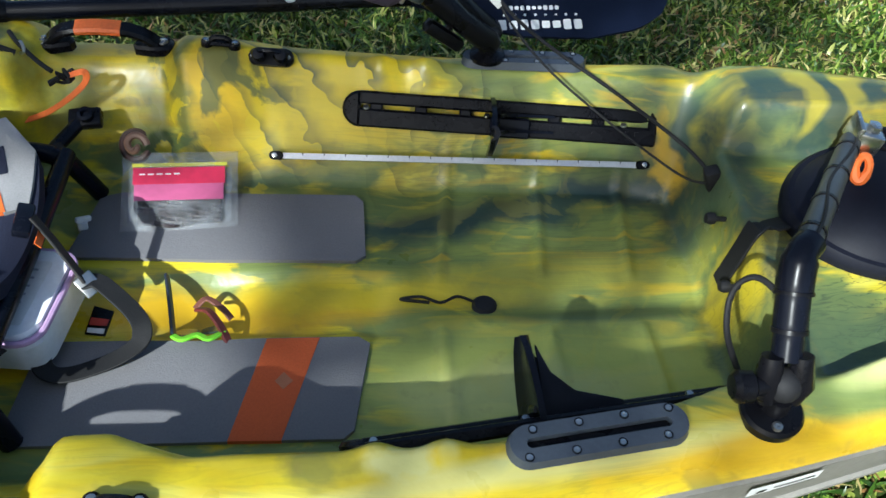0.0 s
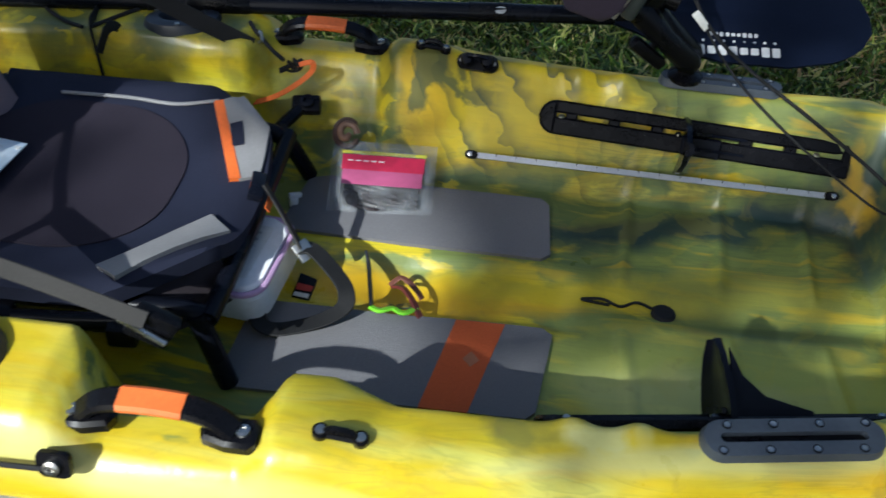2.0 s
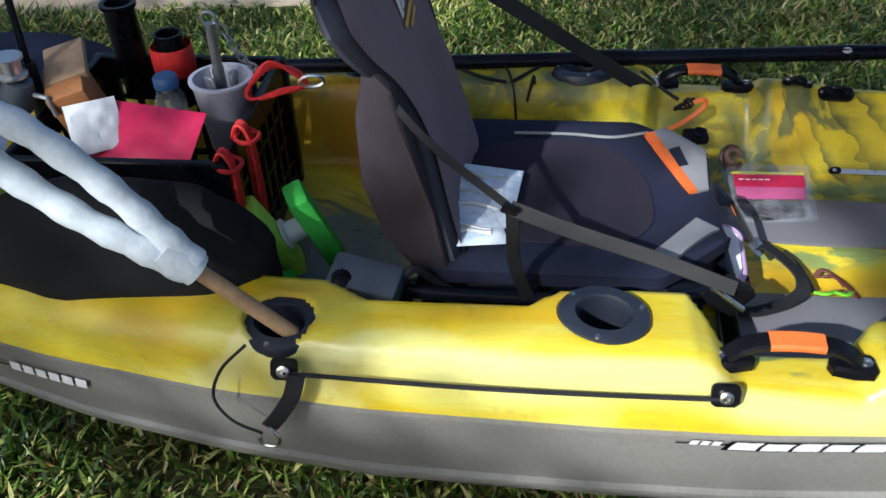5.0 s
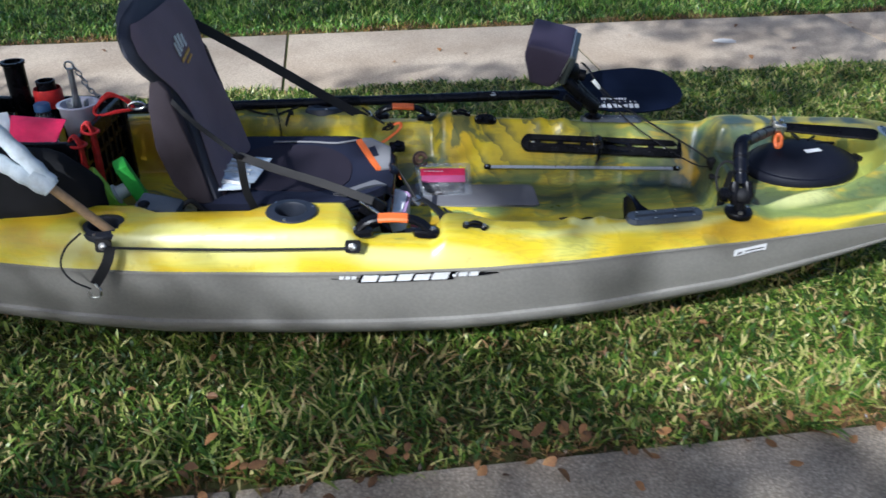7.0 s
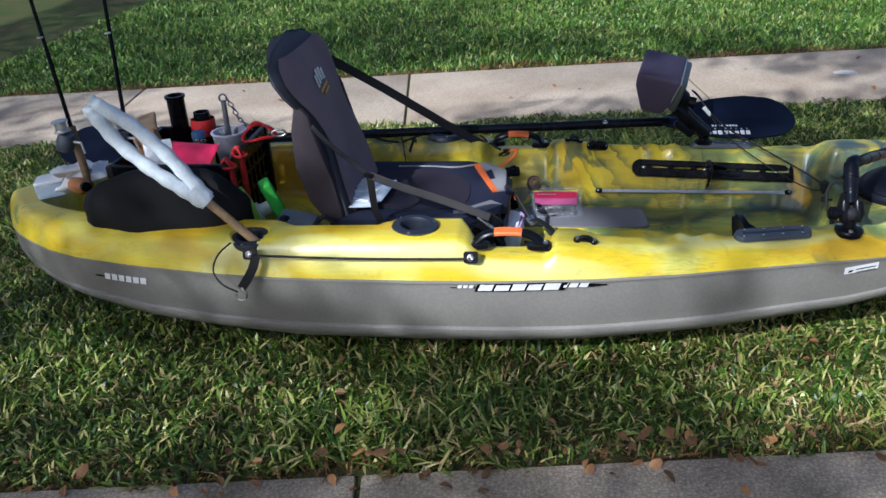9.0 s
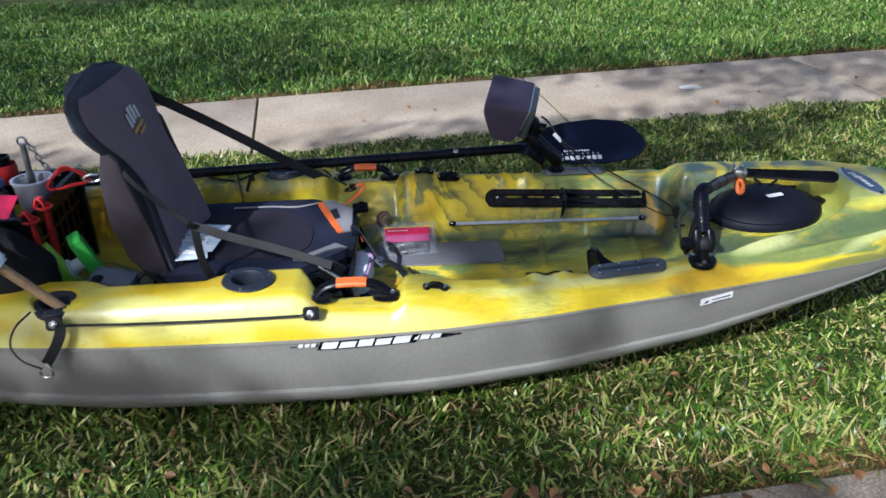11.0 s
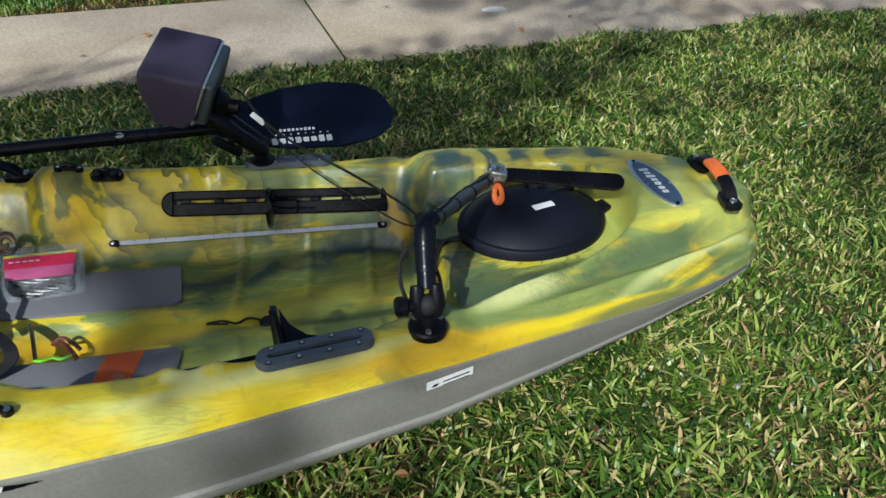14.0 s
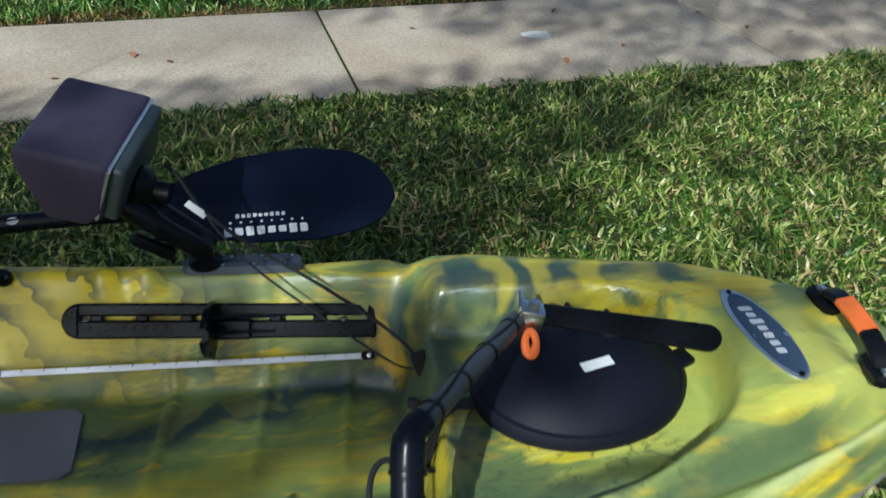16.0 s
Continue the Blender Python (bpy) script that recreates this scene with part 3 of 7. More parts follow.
def blades(name, mat, n, region, keep, height, width, lean, label, seed):
    """One mesh of grass blades, each a bent strip of three quads narrowing to a tip."""
    rng = np.random.default_rng(seed)
    x0, x1, y0, y1 = region
    x, y = rng.uniform(x0, x1, n), rng.uniform(y0, y1, n)
    k = keep(x, y, rng)
    x, y = x[k], y[k]
    n = len(x)
    clump = 0.75 + 0.5 * np.sin(x * 5.1 + 2 * np.sin(y * 3.3)) * np.sin(y * 4.7 + 1.3)
    h = rng.uniform(0.4, 1.25, n) * height * np.clip(clump, 0.6, 1.25)
    w = rng.uniform(0.35, 1.1, n) * width / 2
    az = rng.uniform(0, 2 * np.pi, n)
    tw = az + np.pi / 2 + rng.normal(0, 0.9, n)
    out = rng.uniform(0.15, 1.2, n) * lean
    levels = np.array((0.0, 0.4, 0.75, 1.0))
    rise = levels[None] * h[:, None] * (1 - 0.25 * levels[None] * out[:, None])
    go = (levels[None] ** 1.7) * h[:, None] * out[:, None]
    cx, cy = x[:, None] + np.cos(az)[:, None] * go, y[:, None] + np.sin(az)[:, None] * go
    taper = np.array((0.8, 1.0, 0.75, 0.12))[None] * w[:, None]
    lx, ly = np.cos(tw)[:, None] * taper, np.sin(tw)[:, None] * taper
    z = rise - 0.012
    v = np.stack([np.stack([cx - lx, cy - ly, z], -1), np.stack([cx + lx, cy + ly, z], -1)], 2)  # n, 4, 2, 3
    v = v.reshape(-1, 3)
    o = np.arange(n)[:, None] * 8
    f = np.concatenate([np.stack([o + 2 * q, o + 2 * q + 1, o + 2 * q + 3, o + 2 * q + 2], -1) for q in range(3)], 1).reshape(-1, 4)
    me = quick_mesh(name, v, f)
    me.shade_smooth()
    return tagged(meshed(name, me, mat, smooth=0), label, "grass", kind="stuff")


def verge(x, y, rng):
    d = side_of(x, y, FAR0)
    e = side_of(x, y, NEAR0)
    hull = (np.abs(y) < 0.27 * (1 - np.clip((np.abs(x + 0.1) - 0.4) / 0.8, 0, 1))) & (x > -1.1) & (x < 1.0)
    ragged = 0.035 * np.sin(x * 9) + 0.025 * np.sin(x * 23 + 1)
    return (d < 0.0 + ragged * 0.6) & (e > 0.01 - ragged * 0.5) & ~hull


def lawn(x, y, rng):
    return side_of(x, y, FAR0) > FAR_W + 0.055 + 0.03 * np.sin(x * 11) + 0.02 * np.sin(x * 29)


def lawn_edge(x, y, rng):
    d = side_of(x, y, FAR0) - FAR_W
    return (d > 0.004) & (d < 0.10 + 0.03 * np.sin(x * 11))


def path_edge(x, y, rng):
    d = side_of(x, y, NEAR0)
    return (d > 0.0) & (d < 0.09 + 0.04 * np.sin(x * 7))


build_ground()
build_pavement("pavement_far", FAR0, FAR_W, [-9.4, -7.8, -6.2, -4.65, -3.1, -1.55, 0.0, 1.50, 3.14, 4.7, 6.25, 7.8, 9.4, 11.0], "weathered pale concrete pavement with dark joints", 1, PAVE)
stain = part("stain", slab([(x * (1 + 0.2 * math.sin(5 * x * 40)), y) for x, y in ellipse(0.06, 0.045, 20)], 0.0012, pose(1.87, 2.36, -0.0012), 0), material("pale_stain", (0.62, 0.59, 0.54), 0.9, vary=0.2), bpy.data.objects["pavement_far"])
build_pavement("pavement_near", NEAR0, NEAR_W, [-7.6, -6.1, -4.6, -3.05, -1.53, 0.0, 1.5, 3.05, 4.6], "stained grey concrete path strewn with dead leaves", -1, PATH_STONE)
blades("grass_verge", GRASS, 270000, (-2.4, 4.1, -1.3, 2.3), verge, 0.043, 0.0094, 1.35, "coarse green and straw-tipped verge grass", 3)
THATCH = grass_material("dry_thatch", ((0.2, (0.035, 0.022, 0.012)), (0.5, (0.15, 0.075, 0.03)), (0.8, (0.30, 0.17, 0.06)), (1.0, (0.20, 0.22, 0.05))))
blades("thatch_edge", THATCH, 90000, (-3.5, 5.5, 1.9, 3.6), lawn_edge, 0.036, 0.006, 1.5, "dry brown thatch along the lawn edge", 7)
blades("thatch_edge", THATCH, 52000, (-2.2, 3.2, -1.4, -0.2), path_edge, 0.030, 0.007, 1.7, "dry brown thatch along the path edge", 8)
blades("verge_thatch", THATCH, 42000, (-2.0, 3.2, -1.2, 1.9), verge, 0.026, 0.0055, 2.2, "dry brown stems lying among the verge grass", 12)
def outer_turf(x, y, rng):
    inner = (x > -2.4) & (x < 4.1)
    e = side_of(x, y, NEAR0)
    return ((side_of(x, y, FAR0) < -0.01) & (e > 0.02) & ~inner) | (e < -NEAR_W - 0.05)


blades("outer_grass", GRASS, 90000, (-7.0, 9.0, -5.0, 2.6), outer_turf, 0.050, 0.016, 1.3, "coarse verge grass beside the paths", 17)
blades("grass_lawn", LAWN, 150000, (-3.4, 6.4, 2.2, 6.2), lawn, 0.055, 0.011, 1.1, "mown green lawn in dappled sun", 4)


# ---- the kayak's hull ----
def sm(a, b, x):
    t = np.clip((x - a) / (b - a), 0, 1)
    return t * t * (3 - 2 * t)


ST_X = (-1.27, -1.24, -1.15, -1.02, -0.92, -0.745, -0.5, -0.3, 0.0, 0.2, 0.44, 0.65, 0.86, 1.05, 1.25, 1.47, 1.6, 1.69, 1.73, 1.75)
ST_W = (0.03, 0.10, 0.19, 0.275, 0.318, 0.362, 0.405, 0.424, 0.432, 0.431, 0.416, 0.386, 0.342, 0.307, 0.261, 0.207, 0.163, 0.117, 0.076, 0.012)
SEAM = 0.264
KEEL_X, KEEL_Z = (-1.27, -1.05, -0.7, -0.3, 0.35, 0.74, 1.04, 1.33, 1.52, 1.75), (0.19, 0.125, 0.07, 0.048, 0.046, 0.064, 0.098, 0.162, 0.21, 0.247)


ST_FAR = (0.03, 0.10, 0.19, 0.275, 0.318, 0.362, 0.405, 0.424, 0.432, 0.431, 0.416, 0.394, 0.378, 0.367, 0.343, 0.285, 0.232, 0.18, 0.135, 0.03)


def half_width(x, far=False):
    x = np.asarray(x, dtype=float)
    s = 0.03 * np.clip((1.72 - x) / 0.2, 0, 1)
    w = ST_FAR if far else ST_W
    return (np.interp(x - s, ST_X, w) + 2 * np.interp(x, ST_X, w) + np.interp(x + s, ST_X, w)) / 4


def deck_z(x, y):
    """Height of the boat's upper shell over the plan."""
    x, y = np.broadcast_arrays(np.asarray(x, dtype=float), np.asarray(y, dtype=float))
    a = np.abs(y)
    w = np.where(y > 0, half_width(x, True), half_width(x))
    d = np.clip(w - a, 0, 1)
    top = np.interp(x, (-1.27, -1.0, -0.5, -0.1, 0.110, 0.135, 0.170, 0.315, 0.345, 0.39, 0.5, 0.95, 1.08, 1.22, 1.5, 1.68, 1.75),
                    (0.325, 0.34, 0.352, 0.360, 0.360, 0.350, 0.314, 0.314, 0.338, 0.338, 0.324, 0.322, 0.33, 0.352, 0.38, 0.372, 0.34))
    bow = sm(1.0, 1.4, x)
    power = 5.5 * (1 - bow) + 3.2 * bow
    reach = 0.11 * (1 - bow) + 0.17 * bow
    z = SEAM + (top - SEAM) * (1 - (1 - np.clip(d / reach, 0, 1)) ** power)
    # forward of the cockpit: a rim, a channel along the flank, then a crest
    crest = np.interp(x, (1.02, 1.06, 1.09, 1.13, 1.2, 1.35, 1.5, 1.66, 1.72, 1.75), (0.322, 0.326, 0.340, 0.357, 0.364, 0.373, 0.384, 0.376, 0.362, 0.345))
    q = np.interp(d, (0, 0.004, 0.012, 0.022, 0.040, 0.052, 0.066, 0.078, 0.095, 0.3), (0, 0.20, 0.34, 0.41, 0.50, 0.66, 0.88, 0.975, 1.0, 1.03))
    ridge = np.interp(d, (0, 0.004, 0.012, 0.018, 0.023, 0.028, 0.034, 0.043, 0.052, 0.062, 0.074, 0.086, 0.10, 0.3), (0, 0.15, 0.19, 0.22, 0.36, 0.46, 0.49, 0.455, 0.485, 0.63, 0.83, 0.94, 0.995, 1.03))
    fold = sm(1.16, 1.30, x) * sm(1.74, 1.67, x)
    flank = SEAM + (crest - SEAM) * (q * (1 - fold) + ridge * fold)
    fore = sm(1.065, 1.125, x)
    z = z * (1 - fore) + flank * fore
    # cockpit and tank well
    yi = w - np.interp(x, (-1.2, -0.5, 0.118, 0.152, 0.318, 0.352, 0.39, 0.46, 0.9, 1.05), (0.10, 0.135, 0.150, 0.088, 0.080, 0.100, 0.092, 0.062, 0.062, 0.085))
    yi = yi - np.interp(x, (0.31, 0.345, 0.39, 0.5, 0.62, 0.75), (0.0, 0.026, 0.034, 0.034, 0.018, 0.0)) * (y < 0)
    yi = yi + np.interp(x, (-0.36, -0.30, -0.09, -0.045), (0.0, 0.034, 0.034, 0.0)) * (y < 0)
    yf = np.interp(x, (-1.2, -0.6, 0.0, 0.2, 0.4, 0.7, 1.0, 1.1), (0.14, 0.22, 0.255, 0.25, 0.236, 0.226, 0.205, 0.17)) + 0.012 * sm(0.6, 1.0, x) * (y > 0)
    yf = np.minimum(yf, yi - 0.03)
    floor = np.interp(x, (-1.2, -0.45, -0.35, 0.12, 0.2, 0.6, 0.68, 1.1), (0.22, 0.21, 0.185, 0.185, 0.170, 0.168, 0.160, 0.163))
    channel = sm(0.2, 0.26, x) * sm(0.68, 0.62, x)
    floor = floor - 0.013 * channel * sm(0.062, 0.045, a)
    crown = sm(0.66, 0.72, x)
    floor = floor + crown * (0.006 * np.cos(a / 0.2 * np.pi / 2) - 0.010 * np.exp(-(y / 0.02) ** 2))
    for rx in (0.72, 0.86, 0.985):
        floor = floor + 0.0075 * np.exp(-((x - rx - 0.1 * (a - 0.1)) / 0.007) ** 2) * crown * sm(0.03, 0.05, a)
    hollow = 0.028 * np.exp(-((x - 0.41) / 0.055) ** 2 - (y / 0.045) ** 2)
    floor = floor - hollow * channel
    q = np.clip((yi - a) / np.maximum(yi - yf, 0.02), 0, 1)
    inside = (0.65 * q + 0.35 * q * q * (3 - 2 * q)) * sm(1.13, 1.065, x) * sm(-1.14, -1.06, x)
    z = z * (1 - inside) + floor * inside
    # two moulded bumps on the inner edge beside the forward strap eyes
    wall = np.exp(-((a - yi + 0.015) / 0.022) ** 2)
    for rx in (0.636, 0.702):
        z = z + 0.016 * wall * np.exp(-((x - rx) / 0.020) ** 2)
    # well in the bow round the hatch
    wide = np.where(y > 0, np.interp(x, (1.05, 1.12, 1.25, 1.3), (0.200, 0.178, 0.158, 0.155)), np.interp(x, (1.05, 1.12, 1.25, 1.36), (0.238, 0.218, 0.180, 0.158)))
    e = np.sqrt((np.clip(x - 1.285, 0, 1) / 0.178) ** 2 + (y / wide) ** 2)
    well = sm(1.10, 0.95, e) * sm(1.05, 1.13, x)
    shelf = 0.286 + 0.01 * sm(1.15, 1.4, x) + 0.034 * sm(-0.09, -0.17, y) * sm(1.16, 1.30, x)
    z = np.where(x > 1.05, z * (1 - well) + np.minimum(z, shelf) * well, z)
    # pits under the rod holders
    for rx, ry in ((0.004, 0.335), (-0.41, 0.350)):
        z = z - 0.13 * sm(0.040, 0.030, np.sqrt((x - rx) ** 2 / 1.3 + (a - ry) ** 2))
    # recess for the bow handle
    z = z - 0.02 * np.exp(-((x - 1.655) / 0.035) ** 2 - (y / 0.055) ** 4)
    return z


def top_at(x, y):
    return float(deck_z(x, y))


def build_deck(boat):
    xs = np.concatenate([np.linspace(-1.27, 0.18, 210)[:-1], np.linspace(0.18, 0.74, 80)[:-1], np.linspace(0.74, 1.52, 130)[:-1], np.linspace(1.52, 1.75, 40)])
    vs = np.sin(np.linspace(-1, 1, 121) * np.pi / 2) * 0.35 + np.linspace(-1, 1, 121) * 0.65
    X, V = np.meshgrid(xs, vs, indexing="ij")
    Y = V * np.where(V > 0, half_width(X, True), half_width(X))
    Z = deck_z(X, Y)
    me = grid_mesh("deck", np.stack([X, Y, Z], -1).reshape(-1, 3), len(xs), len(vs))
    meshed("deck", me, DECK, boat, "glossy marbled yellow, olive and green moulded deck", 180)


def build_hull(boat):
    rows = ((1.0, 1.0), (1.014, 0.992), (1.014, 0.972), (1.002, 0.962), (1.000, 0.90), (0.995, 0.75), (0.978, 0.52), (0.958, 0.385), (0.956, 0.365), (0.972, 0.345), (0.974, 0.32), (0.958, 0.24), (0.91, 0.14), (0.72, 0.05), (0.4, 0.015), (0.0, 0.0))
    rows = list(rows) + [(-a, b) for a, b in rows[-2::-1]]
    xs = np.linspace(-1.27, 1.75, 190)
    w, wf = half_width(xs), half_width(xs, True)
    keel = np.interp(xs, KEEL_X, KEEL_Z)
    V = np.array([[(x, (wq if a > 0 else wi) * a, k + (SEAM - k) * b) for a, b in rows] for x, wi, wq, k in zip(xs, w, wf, keel)])
    me = grid_mesh("hull", V.reshape(-1, 3), len(xs), len(rows))
    meshed("hull", me, HULL, boat, "weathered grey lower hull shell", 40)


kayak = thing("kayak", "yellow and green marbled sit-on-top fishing kayak lying on grass", "kayak")
build_deck(kayak)
build_hull(kayak)


# ---- fittings moulded or bolted to the kayak ----
def conform(outline, lift=0.002, rings=5, thick=0.0):
    """A thin sheet with this outline in plan, lying on the deck."""
    bm = bmesh.new()
    cx = sum(p[0] for p in outline) / len(outline)
    cy = sum(p[1] for p in outline) / len(outline)
    mid = bm.verts.new((cx, cy, top_at(cx, cy) + lift))
    last = None
    for r in range(1, rings + 1):
        s = r / rings
        ring = [bm.verts.new((cx + (x - cx) * s, cy + (y - cy) * s, top_at(cx + (x - cx) * s, cy + (y - cy) * s) + lift)) for x, y in outline]
        for k in range(len(ring)):
            k2 = (k + 1) % len(ring)
            bm.faces.new((mid, ring[k], ring[k2]) if last is None else (last[k], last[k2], ring[k2], ring[k]))
            bm.faces.ensure_lookup_table()
        last = ring
    low = [bm.verts.new((v.co.x, v.co.y, v.co.z - lift - 0.004)) for v in last]
    for k in range(len(last)):
        k2 = (k + 1) % len(last)
        bm.faces.new((last[k], low[k], low[k2], last[k2]))
    return bm


def turned(outline, at, deg, mirror=1):
    c, s = math.cos(radians(deg)), math.sin(radians(deg))
    return [(at[0] + x * c - y * s, (at[1] + x * s + y * c) * mirror) for x, y in outline]


def dense(corners, n=6):
    out = []
    for k in range(len(corners)):
        a, b = corners[k], corners[(k + 1) % len(corners)]
        out += [(a[0] + (b[0] - a[0]) * i / n, a[1] + (b[1] - a[1]) * i / n) for i in range(n)]
    return out


def ring_plate(outer, inner, thick, m):
    """A plate with one opening; both outlines have as many points."""
    bm = bmesh.new()
    loops = [[bm.verts.new((x, y, z)) for x, y in o] for o, z in ((outer, 0), ([(x * 0.97, y * 0.9) for x, y in outer], thick), (inner, thick), (inner, 0))]
    n = len(outer)
    for a, b in zip(loops, loops[1:]):
        for k in range(n):
            bm.faces.new((a[k], a[(k + 1) % n], b[(k + 1) % n], b[k]))
    place(bm, bm.verts, m)
    return bm


def deck_tilt(x, y, e=0.012):
    """Rotation in degrees about x and y that lays a flat thing on the deck."""
    zx = (top_at(x + e, y) - top_at(x - e, y)) / (2 * e)
    zy = (top_at(x, y + e) - top_at(x, y - e)) / (2 * e)
    return math.degrees(math.atan(zy)), -math.degrees(math.atan(zx))


def rod_holder(x, y):
    s = 1 if y > 0 else -1
    a, b = top_at(x, y + s * 0.05), top_at(x, y - s * 0.05)
    at = (x, y, (a + b) / 2 + 0.004)
    tilt = (-s * 8, 0, 12 * s)
    ring = part("rod_holder", lathe([(0.0, -0.11), (0.027, -0.11), (0.0275, 0.002), (0.031, 0.008), (0.040, 0.0075), (0.048, 0.005), (0.052, -0.003), (0.052, -0.02)], at, tilt, 28, sx=1.18, sy=0.92), HOLDER, kayak, "flush dark rod holder with an open tube")
    for k in range(3):
        t = k * math.tau / 3 + 0.5
        p = pose(*at, *tilt) @ Vector((0.044 * 1.15 * math.cos(t), 0.044 * 0.9 * math.sin(t), 0.007))
        part("screw", lathe([(0.0035, -0.002), (0.0035, 0.0012), (0.0, 0.002)], p, tilt, 8), STEEL, ring)


def gear_track(s):
    x, y, turn = (0.845, 0.330, -3) if s > 0 else (0.850, 0.297, -9)
    m = pose(x, s * y, top_at(x, s * y) + 0.001, s * -6, 0, s * turn)
    o = rounded(0.184, 0.043, 0.021, 8)
    i = rounded(0.146, 0.010, 0.005, 8)
    tr = part("gear_track", ring_plate(o, i, 0.012, m), SLATE, kayak, "slotted slate-grey accessory track")
    # black strip laid in the open slot to make the groove dark
    part("slot_dark_strip", slab(rounded(0.152, 0.014, 0.005, 4), 0.003, m @ pose(0, 0, 0.0005), 0), BLACK, tr)
    for k in range(4):
        for q in (-1, 1):
            p = m @ Vector((-0.069 + 0.046 * k + 0.005 * q, 0.0135 * q, 0.012))
            part("screw", lathe([(0.0048, -0.002), (0.0048, 0.0006), (0.0036, 0.0006), (0.0034, -0.0004)], p, (0, 0, 0), 10), BLACK, tr)
            part("screw", lathe([(0.0032, -0.002), (0.0032, 0.0008), (0.0016, 0.0012), (0.0012, 0.0002), (0, 0.0002)], p, (0, 0, 0), 8), STEEL, tr)


def carry_handle(a, b, rise, out):
    """A moulded handle: two broad lugs, a flat bent bar and an orange grip let into its top."""
    a, b = Vector(a), Vector(b)
    up = Vector((0, out, rise))
    way = b - a
    L = way.length
    run = way.normalized()
    pts = smooth_path([a + way * 0.02 + up * 0.10, a + way * 0.12 + up * 0.66, a + way * 0.27 + up, a + way * 0.5 + up * 1.06, a + way * 0.73 + up, a + way * 0.88 + up * 0.66, b - way * 0.02 + up * 0.10], 6)
    h = part("carry_handle", tube(pts, 0, flat=(0.0125, 0.0062), up=(run.y * 0.2, -run.x * 0.2, 1)), BLACK, kayak, "black moulded carry handle")
    g = smooth_path([a + way * (0.30 + 0.10 * k) + up * (1.0 + 0.06 * math.sin(math.pi * k / 4)) + Vector((0, 0, 0.0018)) for k in range(5)], 3)
    part("grip", tube(g, 0, flat=(0.0135, 0.0062), up=(run.y * 0.2, -run.x * 0.2, 1)), ORANGE, h, "orange rubber grip")
    turn = math.degrees(math.atan2(way.y, way.x))
    for p, q in ((a, 1), (b, -1)):
        o = [(-0.020, -0.010), (-0.014, -0.017), (0.010, -0.017), (0.034, -0.011), (0.038, 0.0), (0.034, 0.011), (0.010, 0.017), (-0.014, 0.017), (-0.020, 0.010)]
        bm = slab([(x * q, y) for x, y in (o if q > 0 else o[::-1])], 0.014, pose(p.x, p.y, p.z - 0.010, 0, 0, turn), 0.004)
        lug = part("lug", bm, BLACK, h)
        e = p - run * (0.006 * q)
        part("bolt", lathe([(0.0075, 0), (0.007, 0.003), (0.0035, 0.0038), (0.003, 0.002), (0, 0.002)], (e.x, e.y, e.z + 0.0035), seg=10), STEEL, h)


